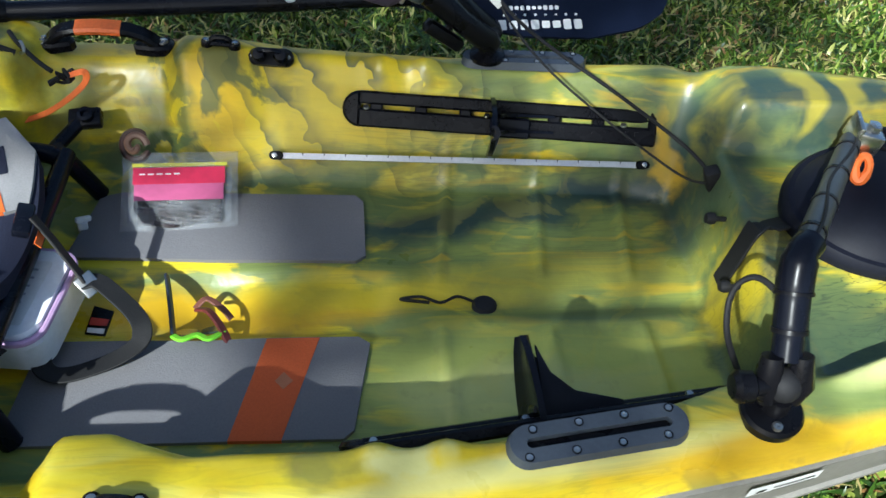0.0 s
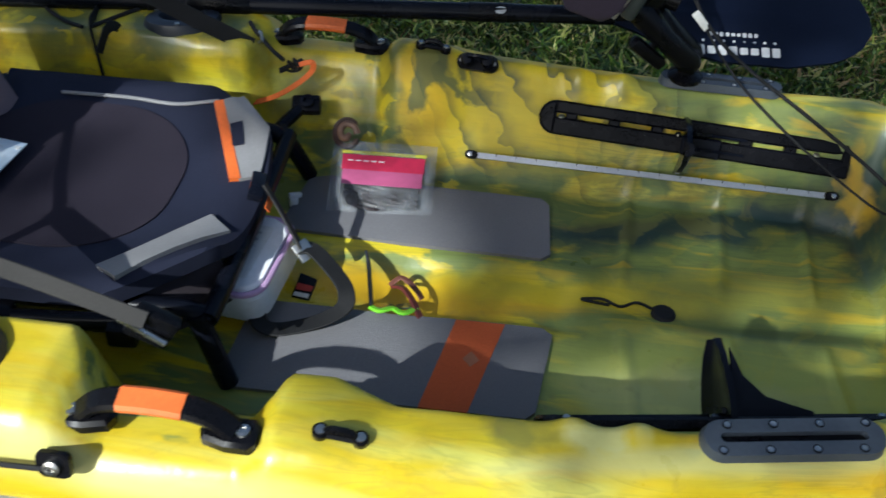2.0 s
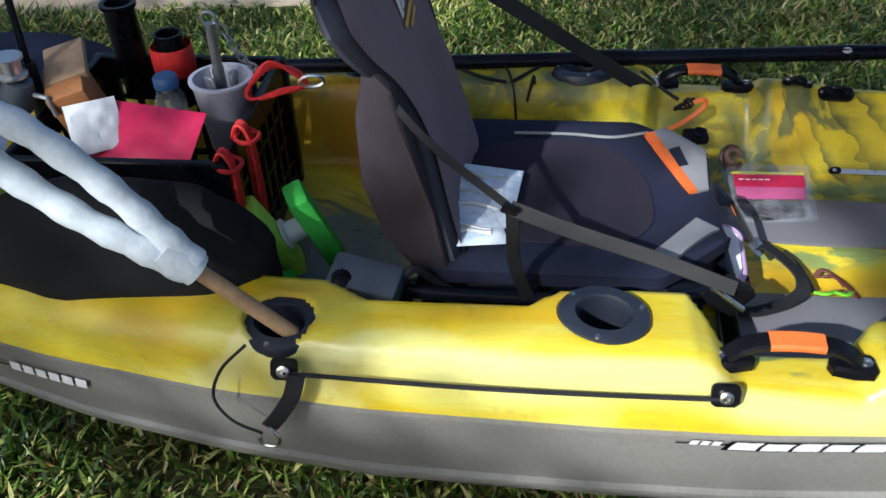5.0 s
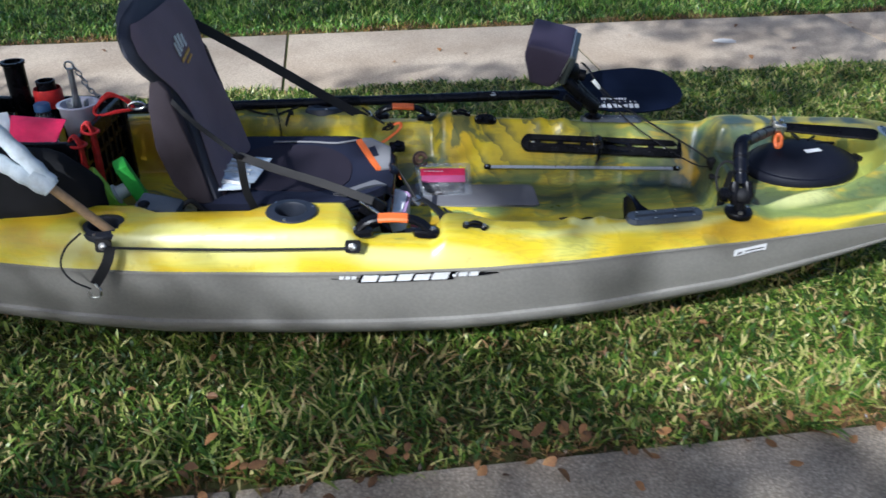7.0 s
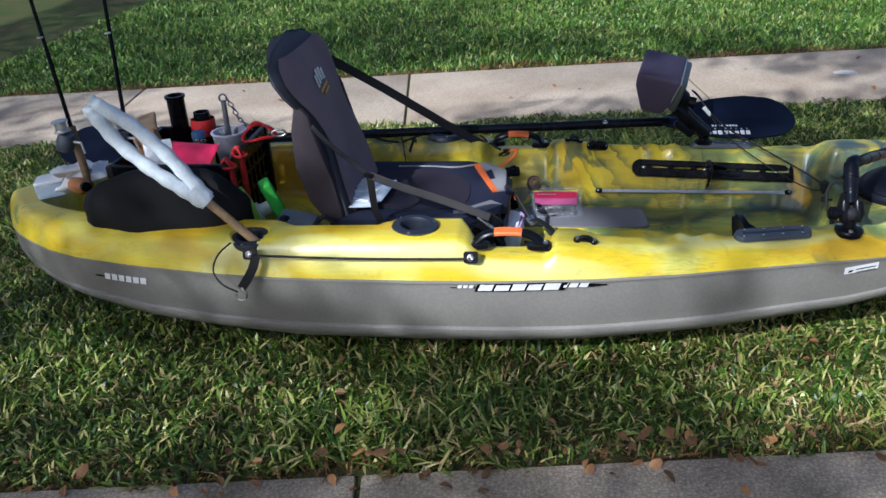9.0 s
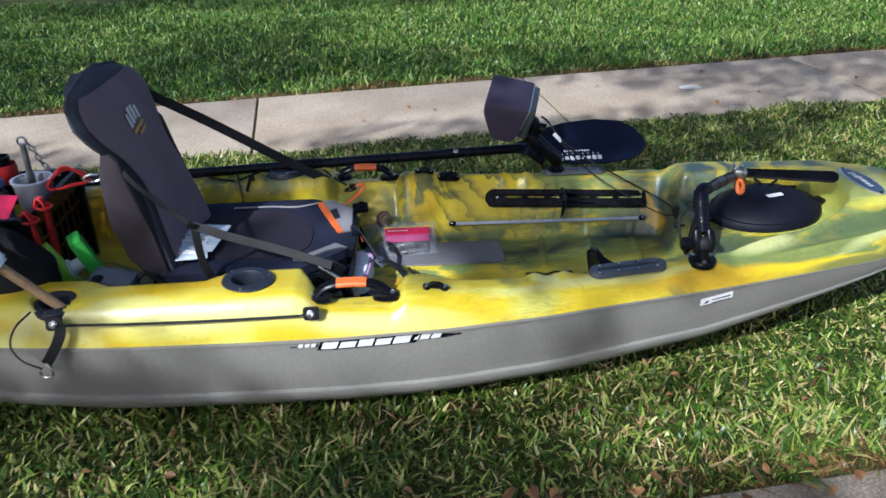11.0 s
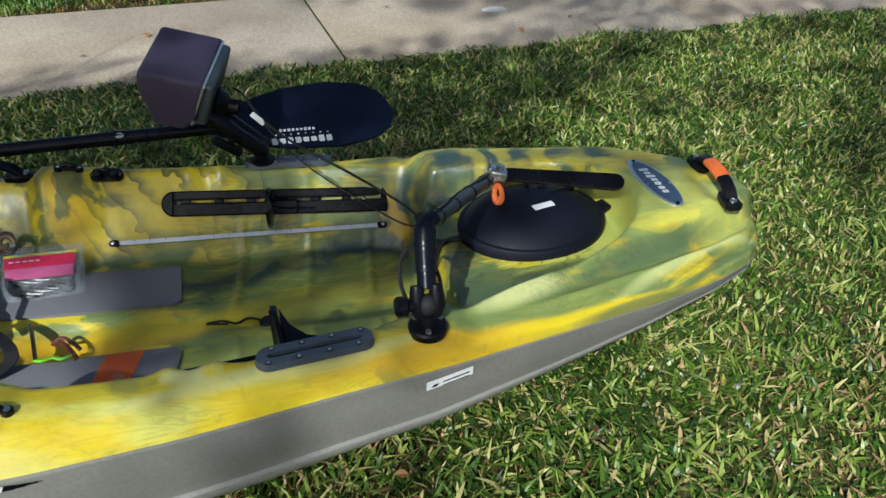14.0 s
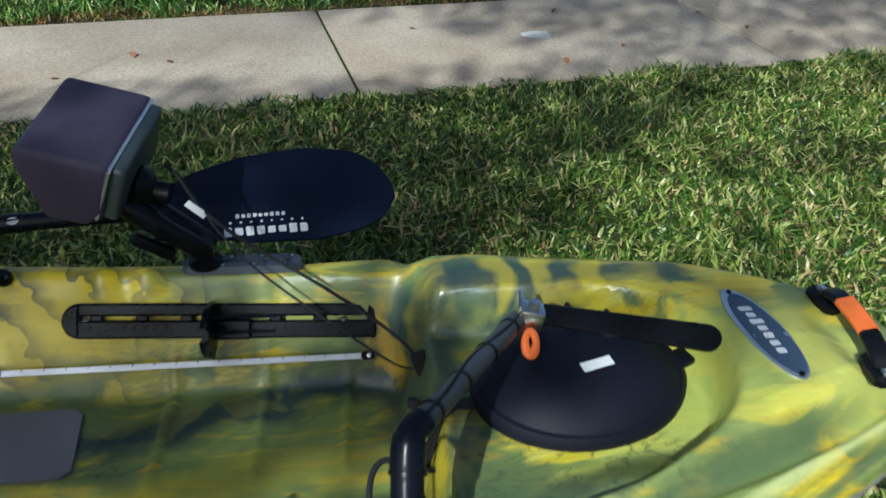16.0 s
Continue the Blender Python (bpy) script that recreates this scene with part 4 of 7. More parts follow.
def foot_brace(s):
    """A slotted rail on the cockpit's side wall with a fin-shaped pedal that slides on it."""
    a, b = Vector((0.578, 0.303, 0.262)), Vector((1.044, 0.268, 0.250))
    if s < 0:
        a, b = Vector((0.60, 0.300, 0.277)), Vector((1.02, 0.232, 0.267))
    way = (b - a).normalized()
    wall = Vector((0, 0.075, 0.115)).normalized()
    up = (wall - way * wall.dot(way)).normalized()
    nrm = way.cross(up)
    nrm = nrm if nrm.y < 0 else -nrm
    m = Matrix(((way.x, up.x, nrm.x, 0), (way.y, up.y, nrm.y, 0), (way.z, up.z, nrm.z, 0), (0, 0, 0, 1)))
    m.translation = (a + b) / 2 + nrm * 0.006
    if s < 0:
        m = Matrix.Diagonal((1, -1, 1, 1)) @ m
    L = (b - a).length
    bm = bmesh.new()
    for v, w, h in ((0.0170, 0.019, 0.015), (-0.0125, 0.027, 0.018)):
        box((L - 0.03, w, h), (0.008, v, h / 2), (0, 0, 0), 0.003, 1, bm)
    x = -L / 2 + 0.050
    step = 0.066
    while x < L / 2 - 0.03:
        box((0.018, 0.011, 0.012), (x, 0.004, 0.008), (0, 0, 0), 0.002, 1, bm)
        x += step
    slab([(-L / 2 + 0.0265 - 0.0265 * math.sin(t), 0.0265 * math.cos(t)) for t in (math.pi * k / 10 for k in range(11))], 0.018, None, 0.004, bm)
    box((0.014, 0.053, 0.017), (L / 2 - 0.007, 0, 0.0095), (0, 0, 0), 0.003, 1, bm)
    n = 26 if s > 0 else 0
    for k in range(n):
        box((0.006, 0.006, 0.004), (-L / 2 + 0.04 + (L - 0.07) * k / (n - 1), -0.009, 0.0185), (0, 0, 0), 0, 1, bm)
    place(bm, bm.verts, m)
    rail = part("foot_brace", bm, BLACK, kayak, "black slotted foot-brace rail")
    for x in (-L / 2 + 0.035, -0.02, L / 2 - 0.05):
        part("screw", lathe([(0.005, 0), (0.004, 0.003), (0, 0.003)], m @ Vector((x, 0.002, 0.014)), seg=8), STEEL, rail)
    # pedal: a curved plate with a web behind it
    px = -0.005 if s > 0 else 0.0
    bm = bmesh.new()
    plate = [[bm.verts.new((px - 0.012 + 0.006 * (1 - (v / w) ** 2) + dx, v - 0.014, z)) for v, w in ((-t * wz, wz) for t in (1, 0.5, 0, -0.5, -1))] for dx in (0.0, 0.007) for z, wz in ((0.012, 0.044), (0.035, 0.042), (0.06, 0.036), (0.084, 0.025), (0.100, 0.010))]
    for o in (0, 5):
        for i in range(4):
            for j in range(4):
                bm.faces.new((plate[o + i][j], plate[o + i][j + 1], plate[o + i + 1][j + 1], plate[o + i + 1][j]))
    edge = lambda o: [plate[o + i][0] for i in range(5)] + plate[o + 4][1:] + [plate[o + i][4] for i in (3, 2, 1, 0)] + plate[o][3:0:-1]
    e0, e1 = edge(0), edge(5)
    for k in range(len(e0)):
        k2 = (k + 1) % len(e0)
        bm.faces.new((e0[k], e0[k2], e1[k2], e1[k]))
    for v0 in (-0.013, 0.010):
        web = [(px, 0.015), (px, 0.088), (px + 0.012, 0.058), (px + 0.035, 0.036), (px + 0.085, 0.020), (px + 0.085, 0.015)]
        slab([(x, z) for x, z in web], 0.004, pose(0, v0, 0, 90, 0, 0), 0, bm)
    box((0.060, 0.030, 0.010), (px + 0.020, -0.012, 0.021), (0, 0, 0), 0.003, 1, bm)
    place(bm, bm.verts, m)
    part("pedal", bm, SATIN, rail, "black fin-shaped foot pedal")


def pad_eye(x, y, turn=0, w=0.055):
    z = top_at(x, y)
    m = pose(x, y, z + 0.002, *deck_tilt(x, y), turn)
    bm = box((w * 0.62, 0.012, 0.007), (0, 0, 0.003), (0, 0, 0), 0.003, 1)
    place(bm, bm.verts, m)
    e = part("pad_eye", bm, BLACK, kayak, "low black pad eye with steel screws")
    bm = tube([m @ Vector(p) for p in smooth_path([(-w * 0.30, 0, 0.004), (-w * 0.15, 0, 0.012), (w * 0.15, 0, 0.012), (w * 0.30, 0, 0.004)], 4)], 0.0042, 8)
    part("eye", bm, BLACK, e)
    for q in (-0.36, 0.36):
        part("boss", lathe([(0.0085, -0.002), (0.0085, 0.005), (0.007, 0.007), (0, 0.007)], m @ Vector((q * w, 0, 0)), deck_tilt(x, y) + (0,), 12), BLACK, e)
        part("screw", lathe([(0.0055, 0), (0.005, 0.003), (0.002, 0.0036), (0, 0.003)], m @ Vector((q * w, 0, 0.006)), deck_tilt(x, y) + (0,), 10), STEEL, e)


def cam_cleat(x, y):
    """A cleat with two toothed cams under a bridge."""
    m = pose(x, y, top_at(x, y) + 0.001, *deck_tilt(x, y), -4)
    bm = slab(rounded(0.066, 0.026, 0.012, 6), 0.009, m, 0.003)
    c = part("cam_cleat", bm, BLACK, kayak, "black cam cleat with a bridge")
    for q in (-1, 1):
        bm = lathe([(0.010, 0), (0.011, 0.010), (0.008, 0.015), (0, 0.016)], (0, 0, 0), seg=14)
        place(bm, bm.verts, m @ pose(q * 0.016, 0, 0.008))
        cam = part("cam", bm, SATIN, c)
        bm = lathe([(0.0035, 0), (0.003, 0.002), (0, 0.002)], (0, 0, 0), seg=8)
        place(bm, bm.verts, m @ pose(q * 0.026, 0, 0.009))
        part("screw", bm, STEEL, c)
    part("bridge", tube([m @ Vector(p) for p in smooth_path([(-0.024, 0.004, 0.008), (-0.012, 0.004, 0.024), (0.012, 0.004, 0.024), (0.024, 0.004, 0.008)], 4)], 0.0036, 8), SATIN, c)


def hull_side(x, z, lift=0.0015):
    """A point on the near flank of the lower hull."""
    keel = np.interp(x, KEEL_X, KEEL_Z)
    b = (z - keel) / (SEAM - keel)
    a = np.interp(b, (0.24, 0.32, 0.365, 0.52, 0.75, 0.90, 0.962, 1.0), (0.958, 0.974, 0.956, 0.978, 0.995, 1.0, 1.002, 1.014))
    return (x, -float(half_width(x) * a) - lift - 0.0035, z)


def flank_strip(x0, x1, z0, z1, slant=0.0, slope=0.0, lift=0.0015, n=6, bm=None):
    bm = bm or bmesh.new()
    rows = []
    for k in range(n + 1):
        x = x0 + (x1 - x0) * k / n
        dz = slope * (x - x0)
        rows.append([bm.verts.new(hull_side(x + slant * q, z0 + dz + (z1 - z0) * q, lift)) for q in (0, 0.5, 1)])
    for a, b in zip(rows, rows[1:]):
        for j in range(2):
            bm.faces.new((a[j], b[j], b[j + 1], a[j + 1]))
    return bm


def fittings():
    for x, y in ((0.004, 0.335), (0.004, -0.335), (-0.41, 0.350), (-0.41, -0.350)):
        rod_holder(x, y)
    for s in (1, -1):
        gear_track(s)
        foot_brace(s)
    carry_handle((0.150, -0.370, 0.334), (0.312, -0.370, 0.332), 0.026, 0.004)
    carry_handle((0.152, 0.358, 0.334), (0.308, 0.366, 0.326), 0.026, -0.004)
    carry_handle((1.655, 0.080, 0.386), (1.645, -0.078, 0.381), 0.022, 0.0)
    pad_eye(0.412, -0.362)
    pad_eye(0.402, 0.346)
    cam_cleat(0.474, 0.342)
    pad_eye(-0.10, -0.265, 0, 0.045)
    # cord along the near gunwale, with its two eyelets, and the hook strap at its end
    pts = [(-0.39 + (0.146 + 0.39) * t, -0.4265 - 0.004 * math.sin(t * math.pi), 0.326 - 0.006 * t - 0.002 * math.sin(t * math.pi)) for t in (k / 12 for k in range(13))]
    part("bungee_cord", tube(pts, 0.003, 8), RUBBER, kayak, "thin black bungee cord")
    for x, y, z in ((-0.39, -0.424, 0.326), (0.146, -0.424, 0.320)):
        e = part("eyelet", slab(rounded(0.034, 0.028, 0.006), 0.006, pose(x, y + 0.006, z, 68, 0, 0)), BLACK, kayak, "black cord eyelet")
        part("screw", lathe([(0.0085, 0.004), (0.0085, 0.009), (0.005, 0.0105), (0.004, 0.008), (0, 0.008)], (x, y + 0.004, z), (68, 0, 0), 12), STEEL, e)
    part("hook_strap", tube(smooth_path([(-0.372, -0.431, 0.328), (-0.380, -0.441, 0.300), (-0.398, -0.447, 0.270), (-0.414, -0.448, 0.248)], 5), 0, flat=(0.011, 0.0018), up=(0, 1, 0.2)), WEB, kayak, "black webbing strap with a steel hook")
    part("hook", tube(smooth_path([(-0.414, -0.451, 0.250), (-0.402, -0.455, 0.236), (-0.407, -0.455, 0.220), (-0.424, -0.453, 0.218), (-0.430, -0.453, 0.232)], 6), 0.0028, 8), STEEL, kayak)
    # straps that hold the paddle on the far gunwale
    def lay(x, y, up=0.003):
        return (x, y, top_at(x, y) + up)
    part("paddle_strap", tube(smooth_path([(-0.160, 0.412, 0.352), lay(-0.152, 0.385, 0.006), lay(-0.138, 0.33), lay(-0.130, 0.295), lay(-0.122, 0.275), lay(-0.116, 0.26)], 5), 0, flat=(0.007, 0.0015), up=(1, 0.3, 0.2)), WEB, kayak, "black webbing strap under the paddle")
    for pts in ([(-0.305, 0.405), (-0.265, 0.372), (-0.217, 0.330), (-0.178, 0.302), (-0.140, 0.286)], [(-0.126, 0.290), (-0.101, 0.322), (-0.076, 0.352), (-0.060, 0.385)]):
        part("paddle_bungee", tube(smooth_path([lay(x, y) for x, y in pts], 5), 0.0032, 6), RUBBER, kayak)
    # ruler let into the far wall
    a, b = Vector((0.471, 0.252, 0.2125)), Vector((1.034, 0.230, 0.2055))
    ang = math.degrees(math.atan2(b.y - a.y, b.x - a.x))
    m = pose(*((a + b) / 2), 42, 0, ang)
    rl = part("fish_ruler", slab(rounded(0.535, 0.0088, 0.002), 0.004, m), ALU, kayak, "thin silver fish-measuring ruler")
    for k in range(1, 17):
        bm = box((0.0012, 0.004, 0.0006), (-0.2675 + 0.0318 * k, 0.0028, 0.0043), (0, 0, 0), 0, 1)
        place(bm, bm.verts, m)
        part("scale_mark", bm, BLACK, rl)
    for q in (-1, 1):
        part("end_cap", slab(rounded(0.021, 0.0125, 0.006), 0.008, m @ pose(q * 0.275, 0, 0)), BLACK, rl)
        part("screw", lathe([(0.004, 0.006), (0.004, 0.0095), (0, 0.0105)], (0, 0, 0), seg=8), STEEL, rl).matrix_basis = m @ pose(q * 0.277, 0, 0)
    # foam mats
    far = dense([(0.205, 0.078), (0.600, 0.070), (0.613, 0.082), (0.607, 0.190), (0.594, 0.203), (0.255, 0.208), (0.225, 0.198)])
    near = dense([(0.215, -0.066), (0.607, -0.060), (0.622, -0.070), (0.606, -0.196), (0.594, -0.208), (0.22, -0.212), (0.205, -0.200)])
    part("floor_mat", conform(far, 0.006, 7), MAT, kayak, "grey ribbed foam floor mat")
    mt = part("floor_mat", conform(near, 0.006, 7), MAT, kayak, "grey foam floor mat with an orange stripe")
    part("stripe", conform(dense([(0.492, -0.0635), (0.558, -0.0625), (0.523, -0.2095), (0.462, -0.2095)]), 0.0068, 5), MAT_ORANGE, mt, "orange foam stripe")
    bm = conform(dense([(0.508, -0.128), (0.518, -0.115), (0.530, -0.128), (0.519, -0.140)], 2), 0.0074, 2)
    conf = material("faded_orange_emblem", (0.42, 0.16, 0.08), 0.8, vary=0.1)
    part("emblem", bm, conf, mt)
    # scupper plug and its cord
    z = top_at(0.774, 0.0)
    pl = part("scupper_plug", lathe([(0.017, -0.004), (0.017, 0.004), (0.013, 0.008), (0, 0.008)], (0.774, 0.0, z), seg=20), RUBBER, kayak, "round black rubber scupper plug")
    pts = smooth_path([(0.762, 0.003, z + 0.006), (0.738, 0.014, top_at(0.738, 0.014) + 0.002), (0.715, 0.006, top_at(0.715, 0.006) + 0.002), (0.690, 0.014, top_at(0.69, 0.014) + 0.002), (0.663, 0.012, top_at(0.663, 0.012) + 0.002), (0.667, 0.008, top_at(0.667, 0.008) + 0.003), (0.70, 0.006, top_at(0.7, 0.006) + 0.002)], 5)
    part("plug_cord", tube(pts, 0.0022, 6), RUBBER, pl)
    # knobs, hook and strap on the forward bulkhead
    for y, z in ((0.068, 0.255), (-0.035, 0.235)):
        x = next(x for x in np.arange(1.05, 1.16, 0.002) if top_at(x, y) > z - 0.01)
        part("bulkhead_knob", lathe([(0.0035, -0.02), (0.0035, 0.012), (0.0075, 0.014), (0.0085, 0.020), (0.0065, 0.026), (0, 0.027)], (x, y, z), (0, -85, 0), 14), RUBBER, kayak)
    part("cable_clamp", box((0.022, 0.022, 0.036), (1.098, 0.142, 0.262), (0, -20, 0), 0.005, 2), RUBBER, kayak)
    part("hatch_strap", tube(smooth_path([lay(1.084, 0.001, 0.006), lay(1.095, 0.006, 0.006), lay(1.106, 0.011, 0.006), lay(1.118, 0.015, 0.006), lay(1.130, 0.018, 0.006), lay(1.145, 0.022, 0.006), lay(1.160, 0.026, 0.006), lay(1.19, 0.032, 0.005)], 4), 0, flat=(0.017, 0.002), up=(-0.8, 0.1, 0.7)), WEB, kayak, "black webbing hatch strap")
    # bow hatch
    h = part("hatch_cover", lathe([(0.142, -0.012), (0.146, 0.008), (0.145, 0.016), (0.139, 0.023), (0.132, 0.024), (0.126, 0.030), (0.088, 0.050), (0.05, 0.058), (0, 0.060)], (1.294, 0.032, 0.299), (6, -3, 0), 56, sy=0.78), HATCH, kayak, "round domed black bow hatch cover")
    m = pose(1.290, 0.032, 0.297, 6, -3, 0)
    part("sticker", slab(rounded(0.044, 0.015, 0.001), 0.0006, m @ pose(0.018, -0.022, 0.0635, 2, 3, 14), 0), PRINT, h, "small white printed sticker")
    part("tab", box((0.03, 0.03, 0.012), (0, 0, 0), (0, 0, 0), 0.004), SATIN, h).matrix_basis = m @ pose(0.152, 0.012, 0.015, 0, 0, 20)
    for k in range(3):
        part("rib", tube([m @ Vector((0.05 * math.cos(a), 0.05 * math.sin(a), 0.0605)) for a in [0]] + [m @ Vector((0.115, 0.0, 0.042))], 0.004, 6), HATCH, h).matrix_basis = m @ pose(0, 0, 0, 0, 0, 25 + 28 * k) @ m.inverted()
    # oval badge on the bow
    ov = turned(ellipse(0.094, 0.031, 40), (1.530, 0.012), 95)
    bd = part("bow_badge", conform(ov, 0.0025, 6), ALU, kayak, "oval blue-grey badge with a silver rim")
    navy = material("badge_blue_grey", (0.05, 0.075, 0.12), 0.35, vary=0.15, scale=12)
    part("field", conform(turned(ellipse(0.085, 0.0262, 40), (1.5322, 0.009), 95), 0.0034, 6), navy, bd)
    bm = bmesh.new()
    for k in range(7):
        u = -0.045 + 0.0145 * k
        hgt = (0.020, 0.013, 0.02, 0.013, 0.013, 0.013, 0.013)[k]
        o = turned(rounded(hgt, 0.0092, 0.002, 2), (1.530 + 0.087 * u, 0.012 - u), 5 - 90 + 90)
        sheet = conform([(x, y) for x, y in o], 0.0040, 2)
        me = bpy.data.meshes.new("tmp")
        sheet.to_mesh(me)
        bm.from_mesh(me)
        sheet.free()
        bpy.data.meshes.remove(me)
    part("lettering", bm, PRINT, bd, "pale lettering reduced to bars")
    for q in (-1, 1):
        part("rivet", lathe([(0.004, 0), (0.0035, 0.003), (0, 0.0035)], (1.530 + q * 0.0075, 0.012 - q * 0.086, top_at(1.53, 0.012 - q * 0.086) + 0.002), seg=8), BLACK, bd)
    # flank decals
    dark = part("flank_decal", flank_strip(0.095, 0.462, 0.2475, 0.2495, 0, 0.006, 0.0012, 10), BLACK, kayak, "model decal: white bars on a black streak")
    bm = bmesh.new()
    for k in range(3):
        flank_strip(0.112 + 0.0135 * k, 0.122 + 0.0135 * k, 0.2475, 0.2565, 0.003, 0.004, 0.002, 1, bm)
    x = 0.160
    for w, top in ((0.033, 0.259), (0.034, 0.2585), (0.032, 0.260), (0.033, 0.259), (0.036, 0.2605)):
        flank_strip(x, x + w, 0.2405, top, 0.008, 0.006, 0.002, 3, bm)
        x += w + 0.0052
    x += 0.006
    for w in (0.008, 0.020, 0.020):
        flank_strip(x, x + w, 0.2465, 0.2592, 0.005, 0.006, 0.002, 2, bm)
        x += w + 0.004
    part("lettering", bm, PRINT, dark)
    bm = flank_strip(0.152, 0.362, 0.2378, 0.2612, 0.010, 0.006, 0.0014, 8)
    for k in range(8):
        flank_strip(0.362 + 0.014 * k, 0.376 + 0.014 * k, 0.2470 - 0.003 * math.sin(k * 0.5) + 0.0006 * k, 0.2600 - 0.0011 * k, 0.002, 0.0, 0.0014, 1, bm)
    part("backing", bm, BLACK, dark)
    st = part("flank_sticker", flank_strip(1.018, 1.098, 0.228, 0.2465, 0, 0.11, 0.0015), PRINT, kayak, "white rectangular sticker with dark print")
    bm = flank_strip(1.046, 1.092, 0.2385, 0.2415, 0, 0.11, 0.0022)
    flank_strip(1.046, 1.092, 0.2320, 0.2336, 0, 0.11, 0.0022, 4, bm)
    flank_strip(1.026, 1.036, 0.2325, 0.2385, 0.004, 0.11, 0.0022, 2, bm)
    part("print", bm, BLACK, st)
    st = part("stern_decal", flank_strip(-0.86, -0.70, 0.218, 0.222, 0, 0, 0.0012), BLACK, kayak, "worn stern decal with pale bars")
    bm = bmesh.new()
    for k in range(6):
        flank_strip(-0.83 + 0.022 * k, -0.813 + 0.022 * k, 0.213, 0.232, 0.004, -0.03, 0.002, 2, bm)
    part("lettering", bm, PRINT, st)
    # warning label on the console floor
    z = 0.004
    lb = part("warning_label", conform(dense([(0.257, 0.006), (0.284, -0.003), (0.282, -0.044), (0.256, -0.040)], 3), 0.002, 3), BLACK, kayak, "small black, white and red warning label")
    part("red_panel", conform(dense([(0.258, -0.014), (0.282, -0.018), (0.281, -0.028), (0.258, -0.026)], 2), 0.003, 2), material("label_red", (0.55, 0.05, 0.03), 0.5), lb)
    part("white_bars", conform(dense([(0.258, -0.031), (0.280, -0.033), (0.280, -0.041), (0.258, -0.038)], 2), 0.003, 2), PRINT, lb)


fittings()


# ---- seat ----
def back_half(z):
    return float(np.interp(z, (0.30, 0.40, 0.48, 0.54, 0.59, 0.645, 0.69, 0.725, 0.752, 0.768), (0.178, 0.174, 0.152, 0.142, 0.160, 0.208, 0.230, 0.208, 0.145, 0.05)))


def build_seat():
    seat = thing("kayak_chair", "black folding kayak chair with grey and orange trim", "chair", (0, 0, 0.18))
    def P(name, bm, mat, parent=None, label="", smooth=40):
        ob = part(name, bm, mat, parent or seat, label, smooth)
        if parent is None:
            ob.matrix_parent_inverse = Matrix.Translation((0, 0, -0.18))
        return ob
    # cushion: a dished pad with raised sides and a chamfered front
    n, m = 34, 26
    def pad(lift):
        pts = []
        for i in range(n):
            u = i / (n - 1)
            for j in range(m):
                v = 2 * j / (m - 1) - 1
                half = 0.215 - 0.10 * max(0.0, (u - 0.74) / 0.26) ** 1.15
                x = -0.235 + 0.44 * u + 0.008 * (1 - v * v)
                y = v * half
                z = 0.312 + 0.028 * abs(v) ** 2.6 + 0.012 * math.cos(u * math.pi) * (1 - v * v)
                edge = max(abs(v) ** 14, u ** 18, (1 - u) ** 18)
                pts.append((x, y, z - 0.016 * edge + lift * (1 - 0.0 * edge)))
        return pts
    top, low = pad(0.0), pad(-0.022)
    bm = bmesh.new()
    grids = [[bm.verts.new(p) for p in q] for q in (top, low)]
    for g in grids:
        for i in range(n - 1):
            for j in range(m - 1):
                bm.faces.new((g[i * m + j], g[i * m + j + 1], g[(i + 1) * m + j + 1], g[(i + 1) * m + j]))
    rim = [j for j in range(m)] + [i * m + m - 1 for i in range(1, n)] + [(n - 1) * m + j for j in range(m - 2, -1, -1)] + [i * m for i in range(n - 2, 0, -1)]
    for k in range(len(rim)):
        a, b = rim[k], rim[(k + 1) % len(rim)]
        bm.faces.new((grids[0][a], grids[0][b], grids[1][b], grids[1][a]))
    cushion = P("cushion", bm, CANVAS, label="navy-black canvas seat cushion")

    def on_pad(x, y, lift):
        u = (x + 0.235) / 0.44
        half = 0.215 - 0.10 * max(0.0, (u - 0.74) / 0.26) ** 1.15
        v = max(-1, min(1, y / half))
        z = 0.312 + 0.028 * abs(v) ** 2.6 + 0.012 * math.cos(u * math.pi) * (1 - v * v)
        return (x, y, z - 0.016 * max(abs(v) ** 14, max(u, 0) ** 18) + lift)

    def sheet(outline, lift, rings=5, bow=0.0):
        bm = bmesh.new()
        cx = sum(p[0] for p in outline) / len(outline)
        cy = sum(p[1] for p in outline) / len(outline)
        mid = bm.verts.new(on_pad(cx, cy, lift + bow))
        last = None
        for r in range(1, rings + 1):
            s = r / rings
            ring = [bm.verts.new(on_pad(cx + (x - cx) * s, cy + (y - cy) * s, lift + bow * (1 - s * s))) for x, y in outline]
            for k in range(len(ring)):
                k2 = (k + 1) % len(ring)
                bm.faces.new((mid, ring[k], ring[k2]) if last is None else (last[k], last[k2], ring[k2], ring[k]))
            last = ring
        low = [bm.verts.new(v.co - Vector((0, 0, lift + 0.004))) for v in last]
        for k in range(len(last)):
            k2 = (k + 1) % len(last)
            bm.faces.new((last[k], low[k], low[k2], last[k2]))
        return bm
    part("mesh_panel", sheet([(x - 0.05, y) for x, y in rounded(0.31, 0.29, 0.120, 10)], 0.0025, 8, 0.004), PLUM, cushion, "plum-black mesh seat panel").matrix_parent_inverse = Matrix()
    part("trim_panel", sheet(dense([(0.118, 0.168), (0.145, 0.186), (0.203, 0.118), (0.203, 0.050), (0.180, 0.034)], 4), 0.0065, 4), GREYCLOTH, cushion, "grey cloth trim panel").matrix_parent_inverse = Matrix()
